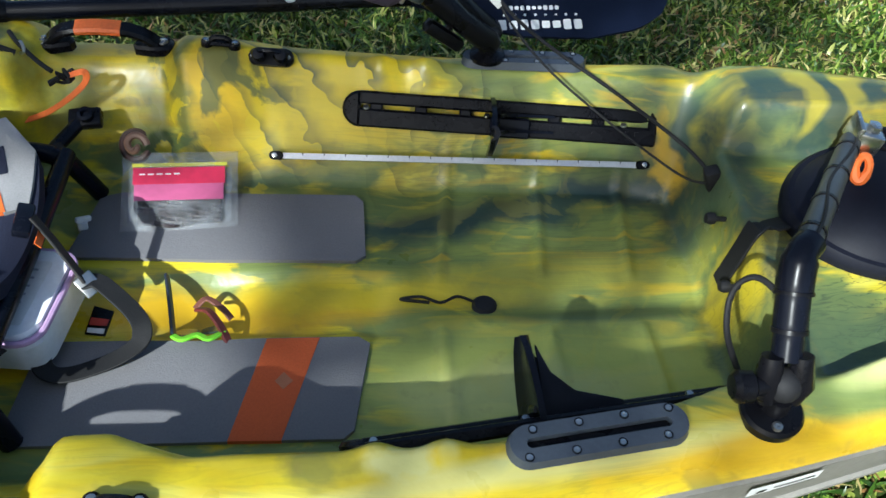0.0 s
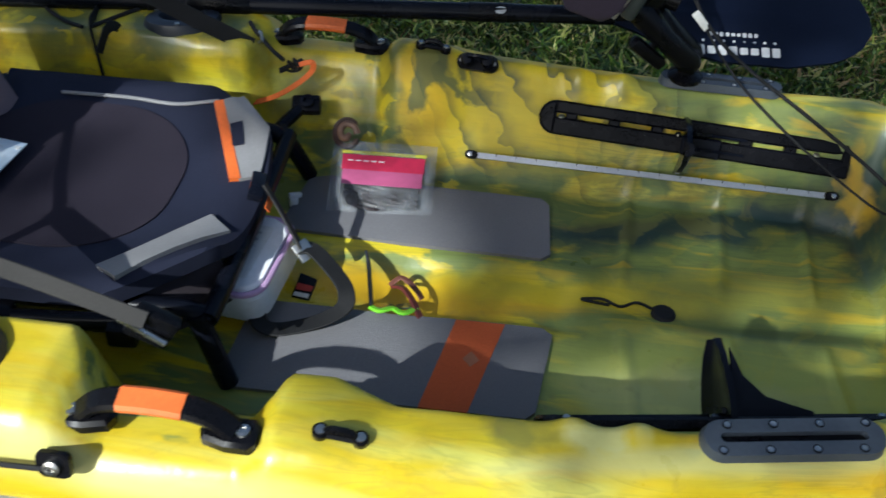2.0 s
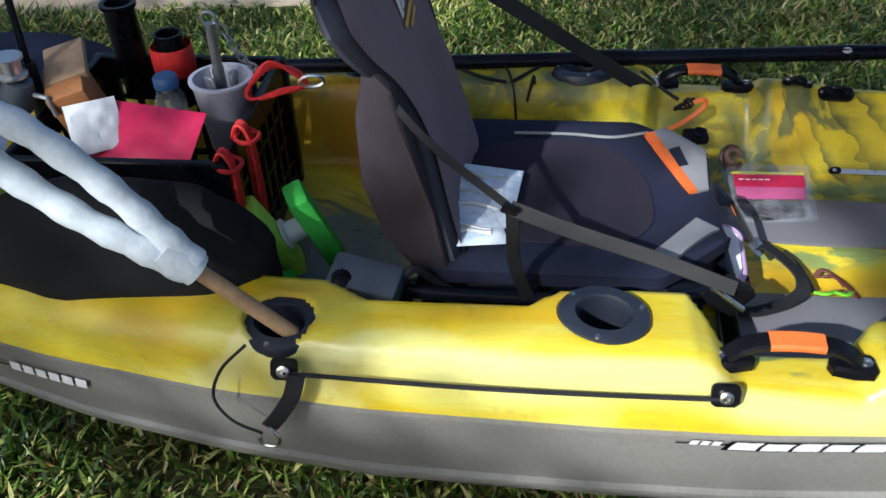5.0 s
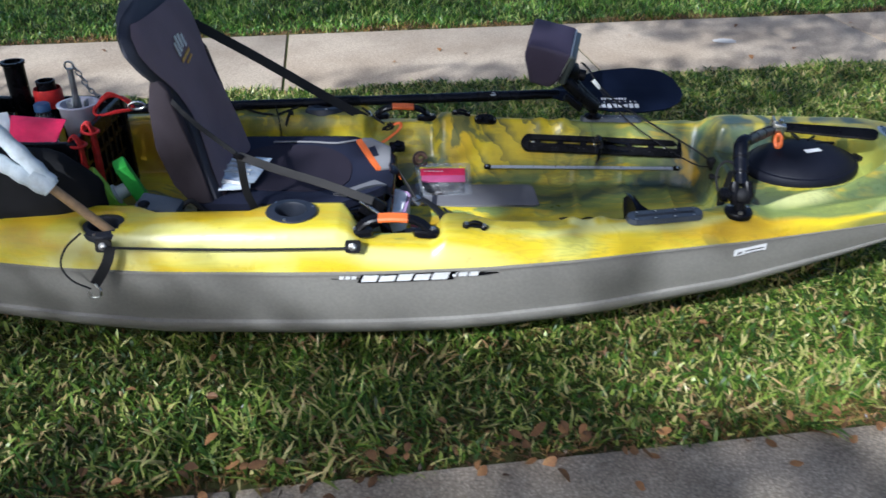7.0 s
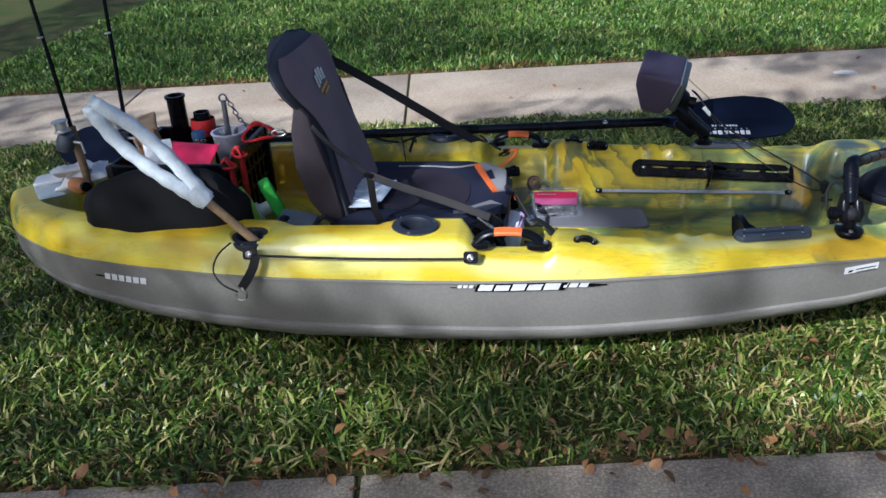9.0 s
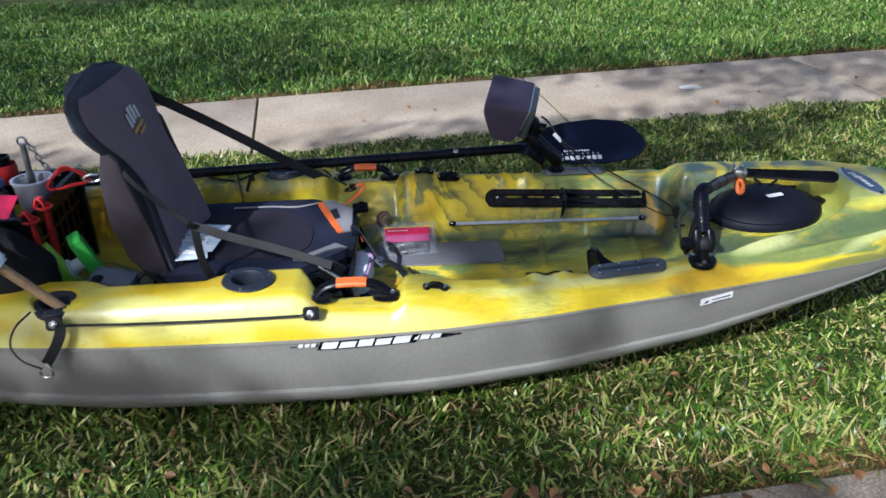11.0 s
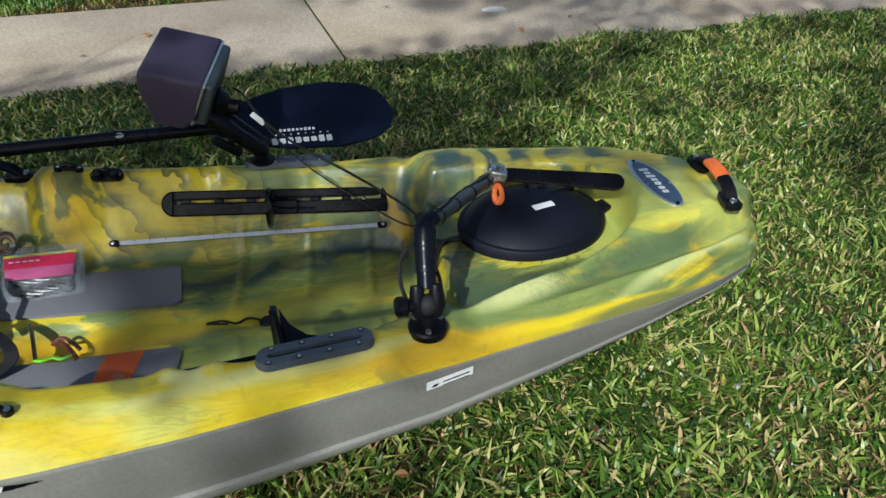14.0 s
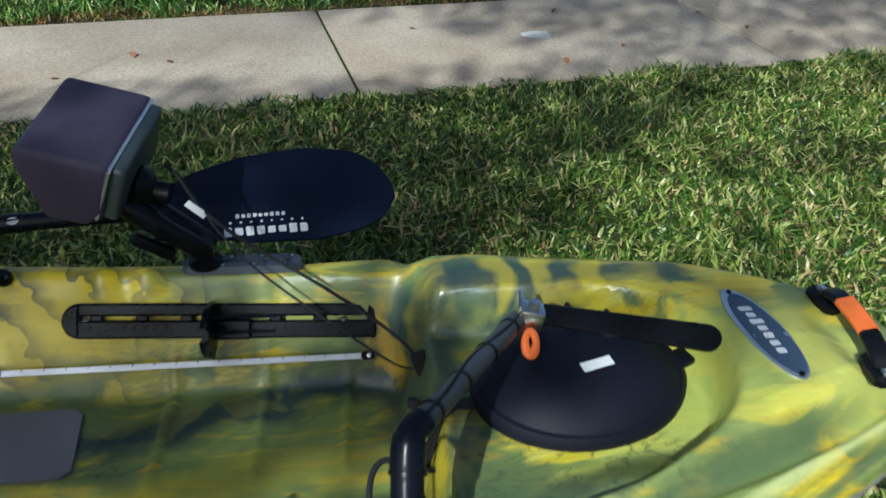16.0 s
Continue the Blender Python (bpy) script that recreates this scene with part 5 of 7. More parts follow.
    part("trim_edge", sheet(dense([(0.106, 0.166), (0.120, 0.168), (0.182, 0.036), (0.168, 0.030)], 4), 0.0075, 3), ORANGE, cushion, "orange piping").matrix_parent_inverse = Matrix()
    part("patch", sheet(dense([(0.143, 0.124), (0.160, 0.128), (0.172, 0.092), (0.156, 0.088)], 3), 0.0085, 2), CANVAS, cushion).matrix_parent_inverse = Matrix()
    part("trim_band", sheet(dense([(0.078, -0.172), (0.110, -0.190), (0.200, -0.066), (0.168, -0.042)], 4), 0.0065, 4), GREYCLOTH, cushion, "grey reflective trim band").matrix_parent_inverse = Matrix()
    part("piping", tube(smooth_path([on_pad(-0.12, 0.155, 0.004), on_pad(-0.02, 0.160, 0.004), on_pad(0.05, 0.158, 0.004), on_pad(0.112, 0.170, 0.004)], 6), 0.0028, 6), GREYCLOTH, cushion).matrix_parent_inverse = Matrix()

    # backrest: a padded slab, wide at the shoulders, leaning back
    def back(s, z, d):
        x = -0.216 - (z - 0.31) * 0.25 - 0.03 * max(0, (z - 0.6) / 0.17) ** 2
        w = back_half(z)
        curve = (0.022 - 0.030 * min(1, max(0, (z - 0.50) / 0.16))) * (abs(s) ** 2.2)
        return (x + curve + d - 0.018 * abs(s) ** 12 * (1 if d > 0 else -1), s * w - 0.024, z)
    nz, ns = 30, 22
    bm = bmesh.new()
    gs = []
    for d in (0.022, -0.022):
        gs.append([[bm.verts.new(back(2 * j / (ns - 1) - 1, 0.30 + 0.468 * i / (nz - 1), d * (1 - 0.8 * (i / (nz - 1)) ** 16))) for j in range(ns)] for i in range(nz)])
        g = gs[-1]
        for i in range(nz - 1):
            for j in range(ns - 1):
                bm.faces.new((g[i][j], g[i][j + 1], g[i + 1][j + 1], g[i + 1][j]))
    f, b = gs
    loop = [(0, j) for j in range(ns)] + [(i, ns - 1) for i in range(1, nz)] + [(nz - 1, j) for j in range(ns - 2, -1, -1)] + [(i, 0) for i in range(nz - 2, 0, -1)]
    for k in range(len(loop)):
        (i, j), (p, q) = loop[k], loop[(k + 1) % len(loop)]
        bm.faces.new((f[i][j], f[p][q], b[p][q], b[i][j]))
    rest = P("backrest", bm, EDGECLOTH_LIT, label="tall padded black backrest")
    bm = bmesh.new()
    g = [[bm.verts.new(back((2 * j / 15 - 1) * 0.92, z, 0.0265)) for j in range(16)] for z in (0.32 + 0.42 * i / 24 for i in range(25))]
    for i in range(24):
        for j in range(15):
            bm.faces.new((g[i][j], g[i][j + 1], g[i + 1][j + 1], g[i + 1][j]))
    part("mesh_panel", bm, BACKCLOTH, rest, "brown-black mesh back panel").matrix_parent_inverse = Matrix()
    # emblem: bars and a streak in place of a logo
    gold = material("gold_print", (0.62, 0.33, 0.06), 0.5, vary=0.1)
    for k, (s, z, w, h, mt) in enumerate(((-0.19, 0.652, 0.011, 0.034, PRINT), (-0.09, 0.660, 0.013, 0.040, PRINT), (0.01, 0.662, 0.013, 0.034, PRINT), (0.11, 0.658, 0.012, 0.030, PRINT), (-0.04, 0.630, 0.075, 0.008, gold), (0.03, 0.618, 0.05, 0.006, gold))):
        c = Vector(back(s, z, 0.030))
        part("emblem_bar", box((0.0016, w, h), c, (8, -15, 0), 0), mt, rest).matrix_parent_inverse = Matrix()
    # frame
    for s in (1, -1):
        y = 0.185 * s
        P("frame_rail", tube(smooth_path([(-0.30, y, 0.255), (-0.20, y, 0.272), (0.05, y, 0.280), (0.17, y * 0.97, 0.276), (0.205, y * 0.96, 0.262)], 5), 0.0135, 12), SATIN)
        P("front_leg", tube([(0.192, y, 0.275), (0.205, y * 1.05, 0.235), (0.222, y * 1.12, top_at(0.222, y * 1.12) + 0.004)], 0.013, 12), SATIN)
        P("rear_leg", tube([(-0.20, y, 0.272), (-0.245, y * 1.08, 0.23), (-0.26, y * 1.1, top_at(-0.26, y * 1.1) + 0.004)], 0.013, 12), SATIN)
        P("hinge", box((0.07, 0.022, 0.045), (-0.215, y * 1.06, 0.292), (0, 20, 0), 0.006), BLACK)
        bm = slab([(-0.300, 0.640), (-0.318, 0.56), (-0.318, 0.46), (-0.292, 0.37), (-0.255, 0.32), (-0.198, 0.305), (-0.222, 0.42), (-0.266, 0.60)], 0.030, None, 0.0)
        bmesh.ops.bevel(bm, geom=list(bm.edges), offset=0.009, segments=2, profile=0.5, affect="EDGES")
        place(bm, bm.verts, pose(0, s * 0.172 - 0.024 + 0.015, 0, 90, 0, 0))
        P("side_wing", bm, MESHCLOTH, None, "brown-black padded side wing")
        P("bolt", lathe([(0.008, 0), (0.007, 0.006), (0, 0.007)], (-0.21, y * 1.12, 0.30), (90 * s, 0, 0), 10), STEEL)
    P("front_tube", tube(smooth_path([(0.205, 0.185, 0.268), (0.206, 0.12, 0.266), (0.206, 0.0, 0.264), (0.206, -0.12, 0.266), (0.205, -0.185, 0.268)], 5), 0.0125, 12), SATIN)
    P("side_tube", tube(smooth_path([(-0.33, -0.232, 0.318), (-0.24, -0.236, 0.300), (-0.05, -0.236, 0.296), (0.10, -0.232, 0.302), (0.18, -0.228, 0.318)], 5), 0.011, 10), SATIN)
    for x in (-0.27, -0.02, 0.13):
        P("tube_clamp", box((0.034, 0.030, 0.030), (x, -0.236, 0.296), (0, 8, 10), 0.005), BLACK)
    P("cross_tube", tube([(-0.24, -0.185, 0.262), (-0.24, 0.185, 0.262)], 0.011, 10), SATIN)
    br = P("foot_bracket", box((0.046, 0.030, 0.018), (0.214, 0.258, 0.272), (24, 0, 8), 0.005), BLACK)
    part("bracket_boss", lathe([(0.011, 0), (0.011, 0.008), (0.006, 0.009), (0.005, 0.004), (0, 0.004)], (0.218, 0.254, 0.280), (24, 0, 0), 14), SATIN, br).matrix_parent_inverse = Matrix()
    P("bracket_strut", tube([(0.205, 0.250, 0.270), (0.186, 0.215, 0.262), (0.178, 0.190, 0.262)], 0.010, 10), SATIN)
    # mesh flap below the near front corner
    bm = tube(smooth_path([(0.085, -0.205, 0.300), (0.15, -0.165, 0.262), (0.20, -0.10, 0.258)], 5), 0, flat=(0.034, 0.002), up=(0.7, -0.7, 0.5))
    P("mesh_flap", bm, MESHCLOTH)
    # straps from the backrest's shoulders to the gunwales
    def strap(pts, mat, half=0.012, up=(0, 0, 1), name="strap", label=""):
        return P(name, tube(smooth_path(pts, 6), 0, flat=(half, 0.0016), up=up), mat, None, label)
    strap([(-0.300, 0.180, 0.652), (-0.16, 0.232, 0.548), (0.02, 0.272, 0.418), (0.125, 0.298, 0.345)], WEB, 0.013, (0.3, -1, 0.5), label="black shoulder strap")
    strap([(-0.282, -0.190, 0.590), (-0.215, -0.235, 0.540), (-0.12, -0.250, 0.464)], WEB, 0.0055, (0.3, -1, 0.6), label="thin black side strap")
    strap([(-0.118, -0.250, 0.462), (-0.04, -0.254, 0.432), (0.07, -0.258, 0.395), (0.180, -0.262, 0.352)], WEB_GREY, 0.0100, (0.3, -1, 0.8), "side_strap", "sun-bleached grey side strap")
    P("corner_bracket", box((0.050, 0.018, 0.050), (0.178, -0.250, 0.330), (0, 35, 5), 0.005), BLACK)
    P("bracket_pin", tube([(0.150, -0.262, 0.352), (0.195, -0.264, 0.318)], 0.0045, 8), STEEL)
    strap([(-0.115, -0.252, 0.458), (-0.11, -0.250, 0.37), (-0.085, -0.242, 0.29), (-0.08, -0.235, 0.25)], WEB, 0.009, (0.2, -1, 0.0))
    strap([(-0.10, 0.245, 0.345), (-0.09, 0.275, 0.372), (-0.085, 0.30, 0.35), (-0.085, 0.29, 0.30)], WEB, 0.008, (1, 0, 0.2))
    P("buckle", box((0.022, 0.006, 0.016), (-0.118, -0.254, 0.462), (0, 25, 0), 0.002), BLACK)
    P("front_buckle", box((0.020, 0.05, 0.012), (0.214, 0.012, 0.312), (0, 20, 8), 0.003), SATIN)
    P("strap_label", box((0.010, 0.030, 0.0012), (0.232, 0.000, 0.296), (0, 60, 4), 0), ORANGE)
    strap([(0.222, 0.018, 0.312), (0.240, 0.006, 0.288), (0.258, -0.008, 0.262), (0.274, -0.020, 0.238)], WEB_GREY, 0.011, (1, 0.6, 0.7))
    P("strap_clip", box((0.028, 0.024, 0.008), (0.278, -0.024, 0.236), (10, 35, -35), 0.002), STEEL)
    loop = [(0.270, -0.022, 0.237), (0.288, -0.020, 0.238), (0.313, -0.037, 0.230), (0.336, -0.055, 0.216), (0.345, -0.070, 0.205), (0.342, -0.086, 0.198), (0.318, -0.102, 0.190), (0.289, -0.114, 0.186), (0.264, -0.121, 0.184), (0.246, -0.122, 0.187), (0.234, -0.114, 0.192), (0.232, -0.100, 0.198), (0.238, -0.074, 0.207)]
    strap(loop, WEB, 0.0118, (0.12, 0.05, 1), "strap_tail", "loose black webbing strap tail")
    return seat


build_seat()


# ---- loose gear ----
def rooted(root):
    """Adds parts given in world coordinates to a thing."""
    def P(name, bm, mat, parent=None, label="", smooth=40):
        ob = part(name, bm, mat, parent or root, label, smooth)
        if parent is None:
            ob.matrix_parent_inverse = Matrix.Translation(-Vector(root.location))
        return ob
    return P


def build_paddle():
    a, b = Vector((-0.86, 0.285, 0.372)), Vector((0.70, 0.443, 0.366))
    way = (b - a).normalized()
    root = thing("paddle", "black two-bladed kayak paddle lying along the far gunwale", "paddle", a)
    P = rooted(root)
    P("shaft", tube([a + (b - a) * k / 10 for k in range(11)], 0.0145, 14), SATIN)
    mid = a + (b - a) * 0.585
    P("ferrule", tube([mid - way * 0.05, mid - way * 0.045, mid + way * 0.045, mid + way * 0.05], [0.0145, 0.0175, 0.0175, 0.0145], 14), BLACK)
    for k, t in enumerate((0.30, 0.84)):
        c = a + (b - a) * t
        P("drip_ring", tube([c, c + way * 0.06], 0.0158, 14), BLACK)
    c = a + (b - a) * 0.872
    q = P("ring_mark", tube([c - way * 0.022, c + way * 0.022], 0.0152, 14), SATIN)
    P("emblem", slab(ellipse(0.009, 0.006, 16), 0.0008, pose(c.x, c.y - 0.0108, c.z + 0.0100, 45, 0, 5), 0), material("worn_white_print", (0.35, 0.37, 0.4), 0.5, vary=0.2))
    # blades: a spooned plate with a spine
    navy = material("blade_navy_plastic", (0.006, 0.009, 0.024), 0.32, vary=0.2, scale=7, fine=220, bump=0.12, bumpdist=0.0008, spec=0.2)
    side = Vector((0, 0.87, 0.49))
    for start, go, flip in ((b - way * 0.02, way, 1), (a + way * 0.02, -way, -1)):
        sd = (side - go * side.dot(go)).normalized()
        n = go.cross(sd)
        if n.z < 0:
            n = -n
        bm = bmesh.new()
        L, m, k = 0.42, 24, 12
        gs = []
        for off in (0.003, -0.003):
            g = []
            for i in range(m):
                u = i / (m - 1)
                up = float(np.interp(u, (0, 0.08, 0.2, 0.4, 0.65, 0.85, 0.95, 1.0), (0.016, 0.030, 0.062, 0.088, 0.100, 0.092, 0.066, 0.020)))
                dn = float(np.interp(u, (0, 0.08, 0.2, 0.4, 0.65, 0.85, 0.95, 1.0), (0.016, 0.028, 0.056, 0.076, 0.080, 0.064, 0.040, 0.006)))
                row = []
                for j in range(k):
                    v = -dn + (up + dn) * j / (k - 1)
                    bend = 0.022 * u * u * -1 + 0.35 * v * v + 0.009 * math.exp(-(v / 0.012) ** 2) * (1 - u) ** 1.3
                    row.append(bm.verts.new(start + go * (L * u) + sd * v + n * (bend + off)))
                g.append(row)
            for i in range(m - 1):
                for j in range(k - 1):
                    bm.faces.new((g[i][j], g[i][j + 1], g[i + 1][j + 1], g[i + 1][j]))
            gs.append(g)
        f, r = gs
        loop = [(0, j) for j in range(k)] + [(i, k - 1) for i in range(1, m)] + [(m - 1, j) for j in range(k - 2, -1, -1)] + [(i, 0) for i in range(m - 2, 0, -1)]
        for q in range(len(loop)):
            (i, j), (s, t) = loop[q], loop[(q + 1) % len(loop)]
            bm.faces.new((f[i][j], f[s][t], r[s][t], r[i][j]))
        bl = P("blade", bm, navy, None, "dark navy asymmetric paddle blade")
        if flip > 0:
            # lettering as rows of bars along the lower edge
            for row, (v, h, cnt, w, gap, u0) in enumerate(((-0.056, 0.017, 8, 0.0125, 0.0048, 0.135), (-0.039, 0.0045, 8, 0.0045, 0.0120, 0.140), (-0.027, 0.008, 9, 0.0062, 0.0030, 0.152))):
                bmr = bmesh.new()
                for c in range(cnt):
                    u = u0 + c * (w + gap)
                    uu = u / L
                    bend = -0.022 * uu * uu + 0.35 * v * v + 0.009 * math.exp(-(v / 0.012) ** 2) * (1 - uu) ** 1.3
                    mm = Matrix((go, sd, n)).transposed().to_4x4()
                    mm.translation = start + go * u + sd * v + n * (bend + 0.0034)
                    wob = (1.0, 0.8, 1.0, 0.9, 0.7, 0.7, 1.0, 0.95, 0.85)[c]
                    slab(rounded(w, h * wob, 0.002, 2), 0.0006, mm, 0, bmr)
                o = part("lettering", bmr, PRINT, bl)
                o.matrix_parent_inverse = Matrix()


build_paddle()


def build_fish_finder():
    base = Vector((0.790, 0.330, top_at(0.79, 0.330) + 0.012))
    root = thing("fish_finder", "black fish finder under a purple-grey cover on a ball-mount arm", "fish finder", base)
    P = rooted(root)
    cover = material("purple_grey_neoprene", (0.055, 0.044, 0.076), 0.7, vary=0.15, scale=9, fine=300, bump=0.3, bumpdist=0.0008, spec=0.3)
    shell = material("grey_green_housing", (0.05, 0.062, 0.066), 0.4, vary=0.12, scale=12, fine=220, bump=0.08, bumpdist=0.0005)
    m = pose(0.651, 0.352, 0.516, 11, 12, -11)
    bm = slab([(-0.064, 0.058), (0.062, 0.058), (0.050, -0.030), (0.026, -0.058), (-0.030, -0.058), (-0.064, 0.018)], 0.178, pose(0, 0.089, 0, 90, 0, 0), 0.0)
    bmesh.ops.bevel(bm, geom=list(bm.edges), offset=0.010, segments=3, profile=0.5, affect="EDGES")
    place(bm, bm.verts, m)
    P("cover", bm, cover, None, "purple-grey zipped sun cover")
    bm = box((0.022, 0.160, 0.094), (0.062, 0, 0.004), (0, 8, 0), 0.007, 3)
    place(bm, bm.verts, m)
    hs = P("housing", bm, shell, None, "dark grey-green display housing")
    bm = tube([m @ Vector((0.060, -0.083, 0.052)), m @ Vector((0.060, 0.083, 0.052))], 0.003, 6)
    tube([m @ Vector((0.060, -0.085, 0.05)), m @ Vector((0.040, -0.085, -0.040))], 0.003, 6, bm)
    P("zip_edge", bm, ALU)
    bm = lathe([(0, -0.016), (0.030, -0.014), (0.034, 0.0), (0.026, 0.014), (0.016, 0.020), (0.016, 0.04), (0, 0.042)], (0, 0, 0), (0, 90, 0), 20)
    place(bm, bm.verts, m @ pose(0.078, -0.015, -0.030))
    P("back_mount", bm, BLACK)
    ball = Vector((0.706, 0.318, 0.448))
    low = base + Vector((0, 0, 0.035))
    P("ball", lathe([(0.019 * math.sin(t), -0.019 * math.cos(t)) for t in (math.pi * k / 12 for k in range(13))], ball, seg=18), RUBBER)
    P("lower_ball", lathe([(0.017 * math.sin(t), -0.017 * math.cos(t)) for t in (math.pi * k / 12 for k in range(13))], low, seg=18), RUBBER)
    d = (low - ball)
    for s in (-1, 1):
        o = Vector((0.2, 0.9, 0.1)).normalized() * 0.011 * s
        P("arm_half", tube([ball + o - d * 0.15, ball + o, ball + o * 1.25 + d * 0.5, low + o, low + o + d * 0.12], [0.014, 0.0195, 0.0165, 0.0185, 0.013], 12), BLACK)
    kn = Vector((0.723, 0.303, 0.386))
    P("clamp_knob", box((0.070, 0.022, 0.020), kn, (0, 40, 18), 0.007), BLACK)
    P("knob_stem", tube([kn, ball + d * 0.48], 0.006, 8), BLACK)
    P("base_post", lathe([(0.026, 0), (0.026, 0.006), (0.014, 0.012), (0.011, 0.030), (0, 0.03)], base, seg=20), BLACK)
    # two cables to the bulkhead clamp
    e = Vector((1.098, 0.136, 0.268))
    s0 = m @ Vector((0.098, 0.02, -0.01))
    P("cable", tube(smooth_path([s0, (0.765, 0.345, 0.478), (0.80, 0.318, 0.432), (0.86, 0.300, 0.382), (0.965, 0.255, 0.328), (1.06, 0.190, 0.285), e], 8), 0.0027, 8), RUBBER)
    P("power_cable", tube(smooth_path([s0, (0.775, 0.350, 0.462), (0.815, 0.310, 0.405), (0.87, 0.275, 0.352), (0.95, 0.232, 0.300), (1.03, 0.180, 0.262), (1.07, 0.150, 0.252), e - Vector((0, 0, 0.01))], 8), 0.0019, 8), RUBBER)
    P("cable_tag", box((0.036, 0.0022, 0.011), (0.790, 0.314, 0.437), (0, 48, 12), 0.0008), PRINT, None, "white cable tag")


build_fish_finder()


def build_mount_arm():
    base = Vector((1.028, -0.272, top_at(1.028, -0.272)))
    root = thing("mount_arm", "black ball-mount tube arm with steel clamp and flat blade", "mount arm", base)
    P = rooted(root)
    P("base_disc", lathe([(0.031, -0.006), (0.032, 0.005), (0.029, 0.009), (0.014, 0.012), (0.012, 0.03), (0, 0.03)], base, (4, 0, 0), 28), BLACK)
    for k in range(3):
        t = k * math.tau / 3 + 0.9 + math.pi / 2
        P("bolt", lathe([(0.0055, 0), (0.005, 0.004), (0.0025, 0.0045), (0, 0.003)], base + Vector((0.023 * math.cos(t), 0.023 * math.sin(t), 0.008)), seg=10), STEEL)
    c = base + Vector((0.0, 0.004, 0.042))
    P("ball", lathe([(0.018 * math.sin(t), -0.018 * math.cos(t)) for t in (math.pi * k / 12 for k in range(13))], c, seg=16), RUBBER)
    elbow = Vector((1.036, -0.196, 0.447))
    for s in (-1, 1):
        P("socket_half", tube([c + Vector((0.012 * s, -0.004, -0.018)), c + Vector((0.016 * s, 0, 0.0)), c + Vector((0.015 * s, 0.014, 0.028))], [0.0105, 0.0145, 0.0105], 12), BLACK)
    P("clamp_knob", lathe([(0.008, 0.0), (0.010, 0.014), (0.016, 0.018), (0.017, 0.032), (0.012, 0.037), (0, 0.038)], c + Vector((-0.016, -0.004, 0.004)), (0, -90, 0), 10), BLACK)
    up = (elbow - c)
    P("lower_tube", tube(smooth_path([c + up * 0.22, c + up * 0.5, c + up * 0.85, elbow + Vector((0.004, 0.010, 0.010)), elbow + Vector((0.018, 0.026, 0.012))], 6), [0.0150] * 6 + [0.0165] * 6 + [0.0178] * 6 + [0.0155] * 7, 16), SATIN)
    P("collar", tube([c + up * 0.46, c + up * 0.50], 0.0176, 16), BLACK)
    top = Vector((1.212, 0.062, 0.394))
    a = elbow + Vector((0.010, 0.016, 0.010))
    P("upper_tube", tube([a + (top - a) * k / 6 for k in range(7)], 0.0128, 14), material("dark_grey_tube", (0.045, 0.05, 0.056), 0.4, vary=0.15))
    cord = smooth_path([a + (top - a) * t + Vector((0.004 * math.sin(t * 9), -0.003 * math.cos(t * 7), 0.0138 + 0.0015 * math.sin(t * 9))) for t in (k / 9 for k in range(10))], 4)
    P("cord", tube(cord, 0.0018, 6), RUBBER)
    for t in (0.12, 0.36, 0.62, 0.88):
        q = a + (top - a) * t
        w = (top - a).normalized()
        P("cable_tie", tube([q, q + w * 0.005], 0.0142, 14), BLACK)
    P("elbow_tie", tube([c + up * 0.80, c + up * 0.83], 0.0190, 14), BLACK)
    # steel clamp, orange pull tag, flat black blade
    k = P("clamp", box((0.034, 0.030, 0.030), top + Vector((0.016, 0.0, 0.004)), (0, 10, -12), 0.004), STEEL, None, "stainless steel clamp with a hex bolt")
    bm = box((0.006, 0.040, 0.034), top + Vector((0.000, 0.004, 0.014)), (0, 10, -12), 0.002)
    part("jaw", bm, STEEL, k).matrix_parent_inverse = Matrix()
    part("hex_bolt", lathe([(0.009, 0), (0.009, 0.007), (0.006, 0.009), (0, 0.009)], top + Vector((0.020, 0, 0.019)), (0, 10, 0), 6), STEEL, k).matrix_parent_inverse = Matrix()
    tag = [top + Vector((0.012 + 0.0062 * math.cos(t), -0.026 - 0.004 * math.cos(t) + 0.004 * math.sin(t), -0.020 + 0.0155 * math.sin(t))) for t in (k2 * math.tau / 20 for k2 in range(20))]
    P("pull_tag", tube(tag, [0.0052 + 0.0024 * max(0, -math.sin(k2 * math.tau / 20)) for k2 in range(20)], 8, closed=True), ORANGE, None, "bright orange pull loop")
    bl = [(0.0, -0.014)] + [(0.204 + 0.018 * math.cos(t), 0.018 * math.sin(t)) for t in (-math.pi / 2 + math.pi * q / 10 for q in range(11))] + [(0.0, 0.014)]
    wv = Vector((0.209, -0.098, 0.014)).normalized()
    sv = Vector((0.35, 0.80, 0.52))
    sv = (sv - wv * sv.dot(wv)).normalized()
    mm = Matrix((wv, sv, wv.cross(sv))).transposed().to_4x4()
    mm.translation = top + Vector((0.032, -0.002, 0.006))
    P("blade", slab(bl, 0.006, mm, 0.002), BLACK, None, "flat black plastic blade")
    P("loop_cable", tube(smooth_path([(1.020, -0.215, 0.300), (1.000, -0.190, 0.345), (1.003, -0.165, 0.382), (1.022, -0.168, 0.405), (1.048, -0.205, 0.395), (1.056, -0.232, 0.37), (1.036, -0.244, 0.355)], 7), 0.0034, 8), RUBBER)


build_mount_arm()


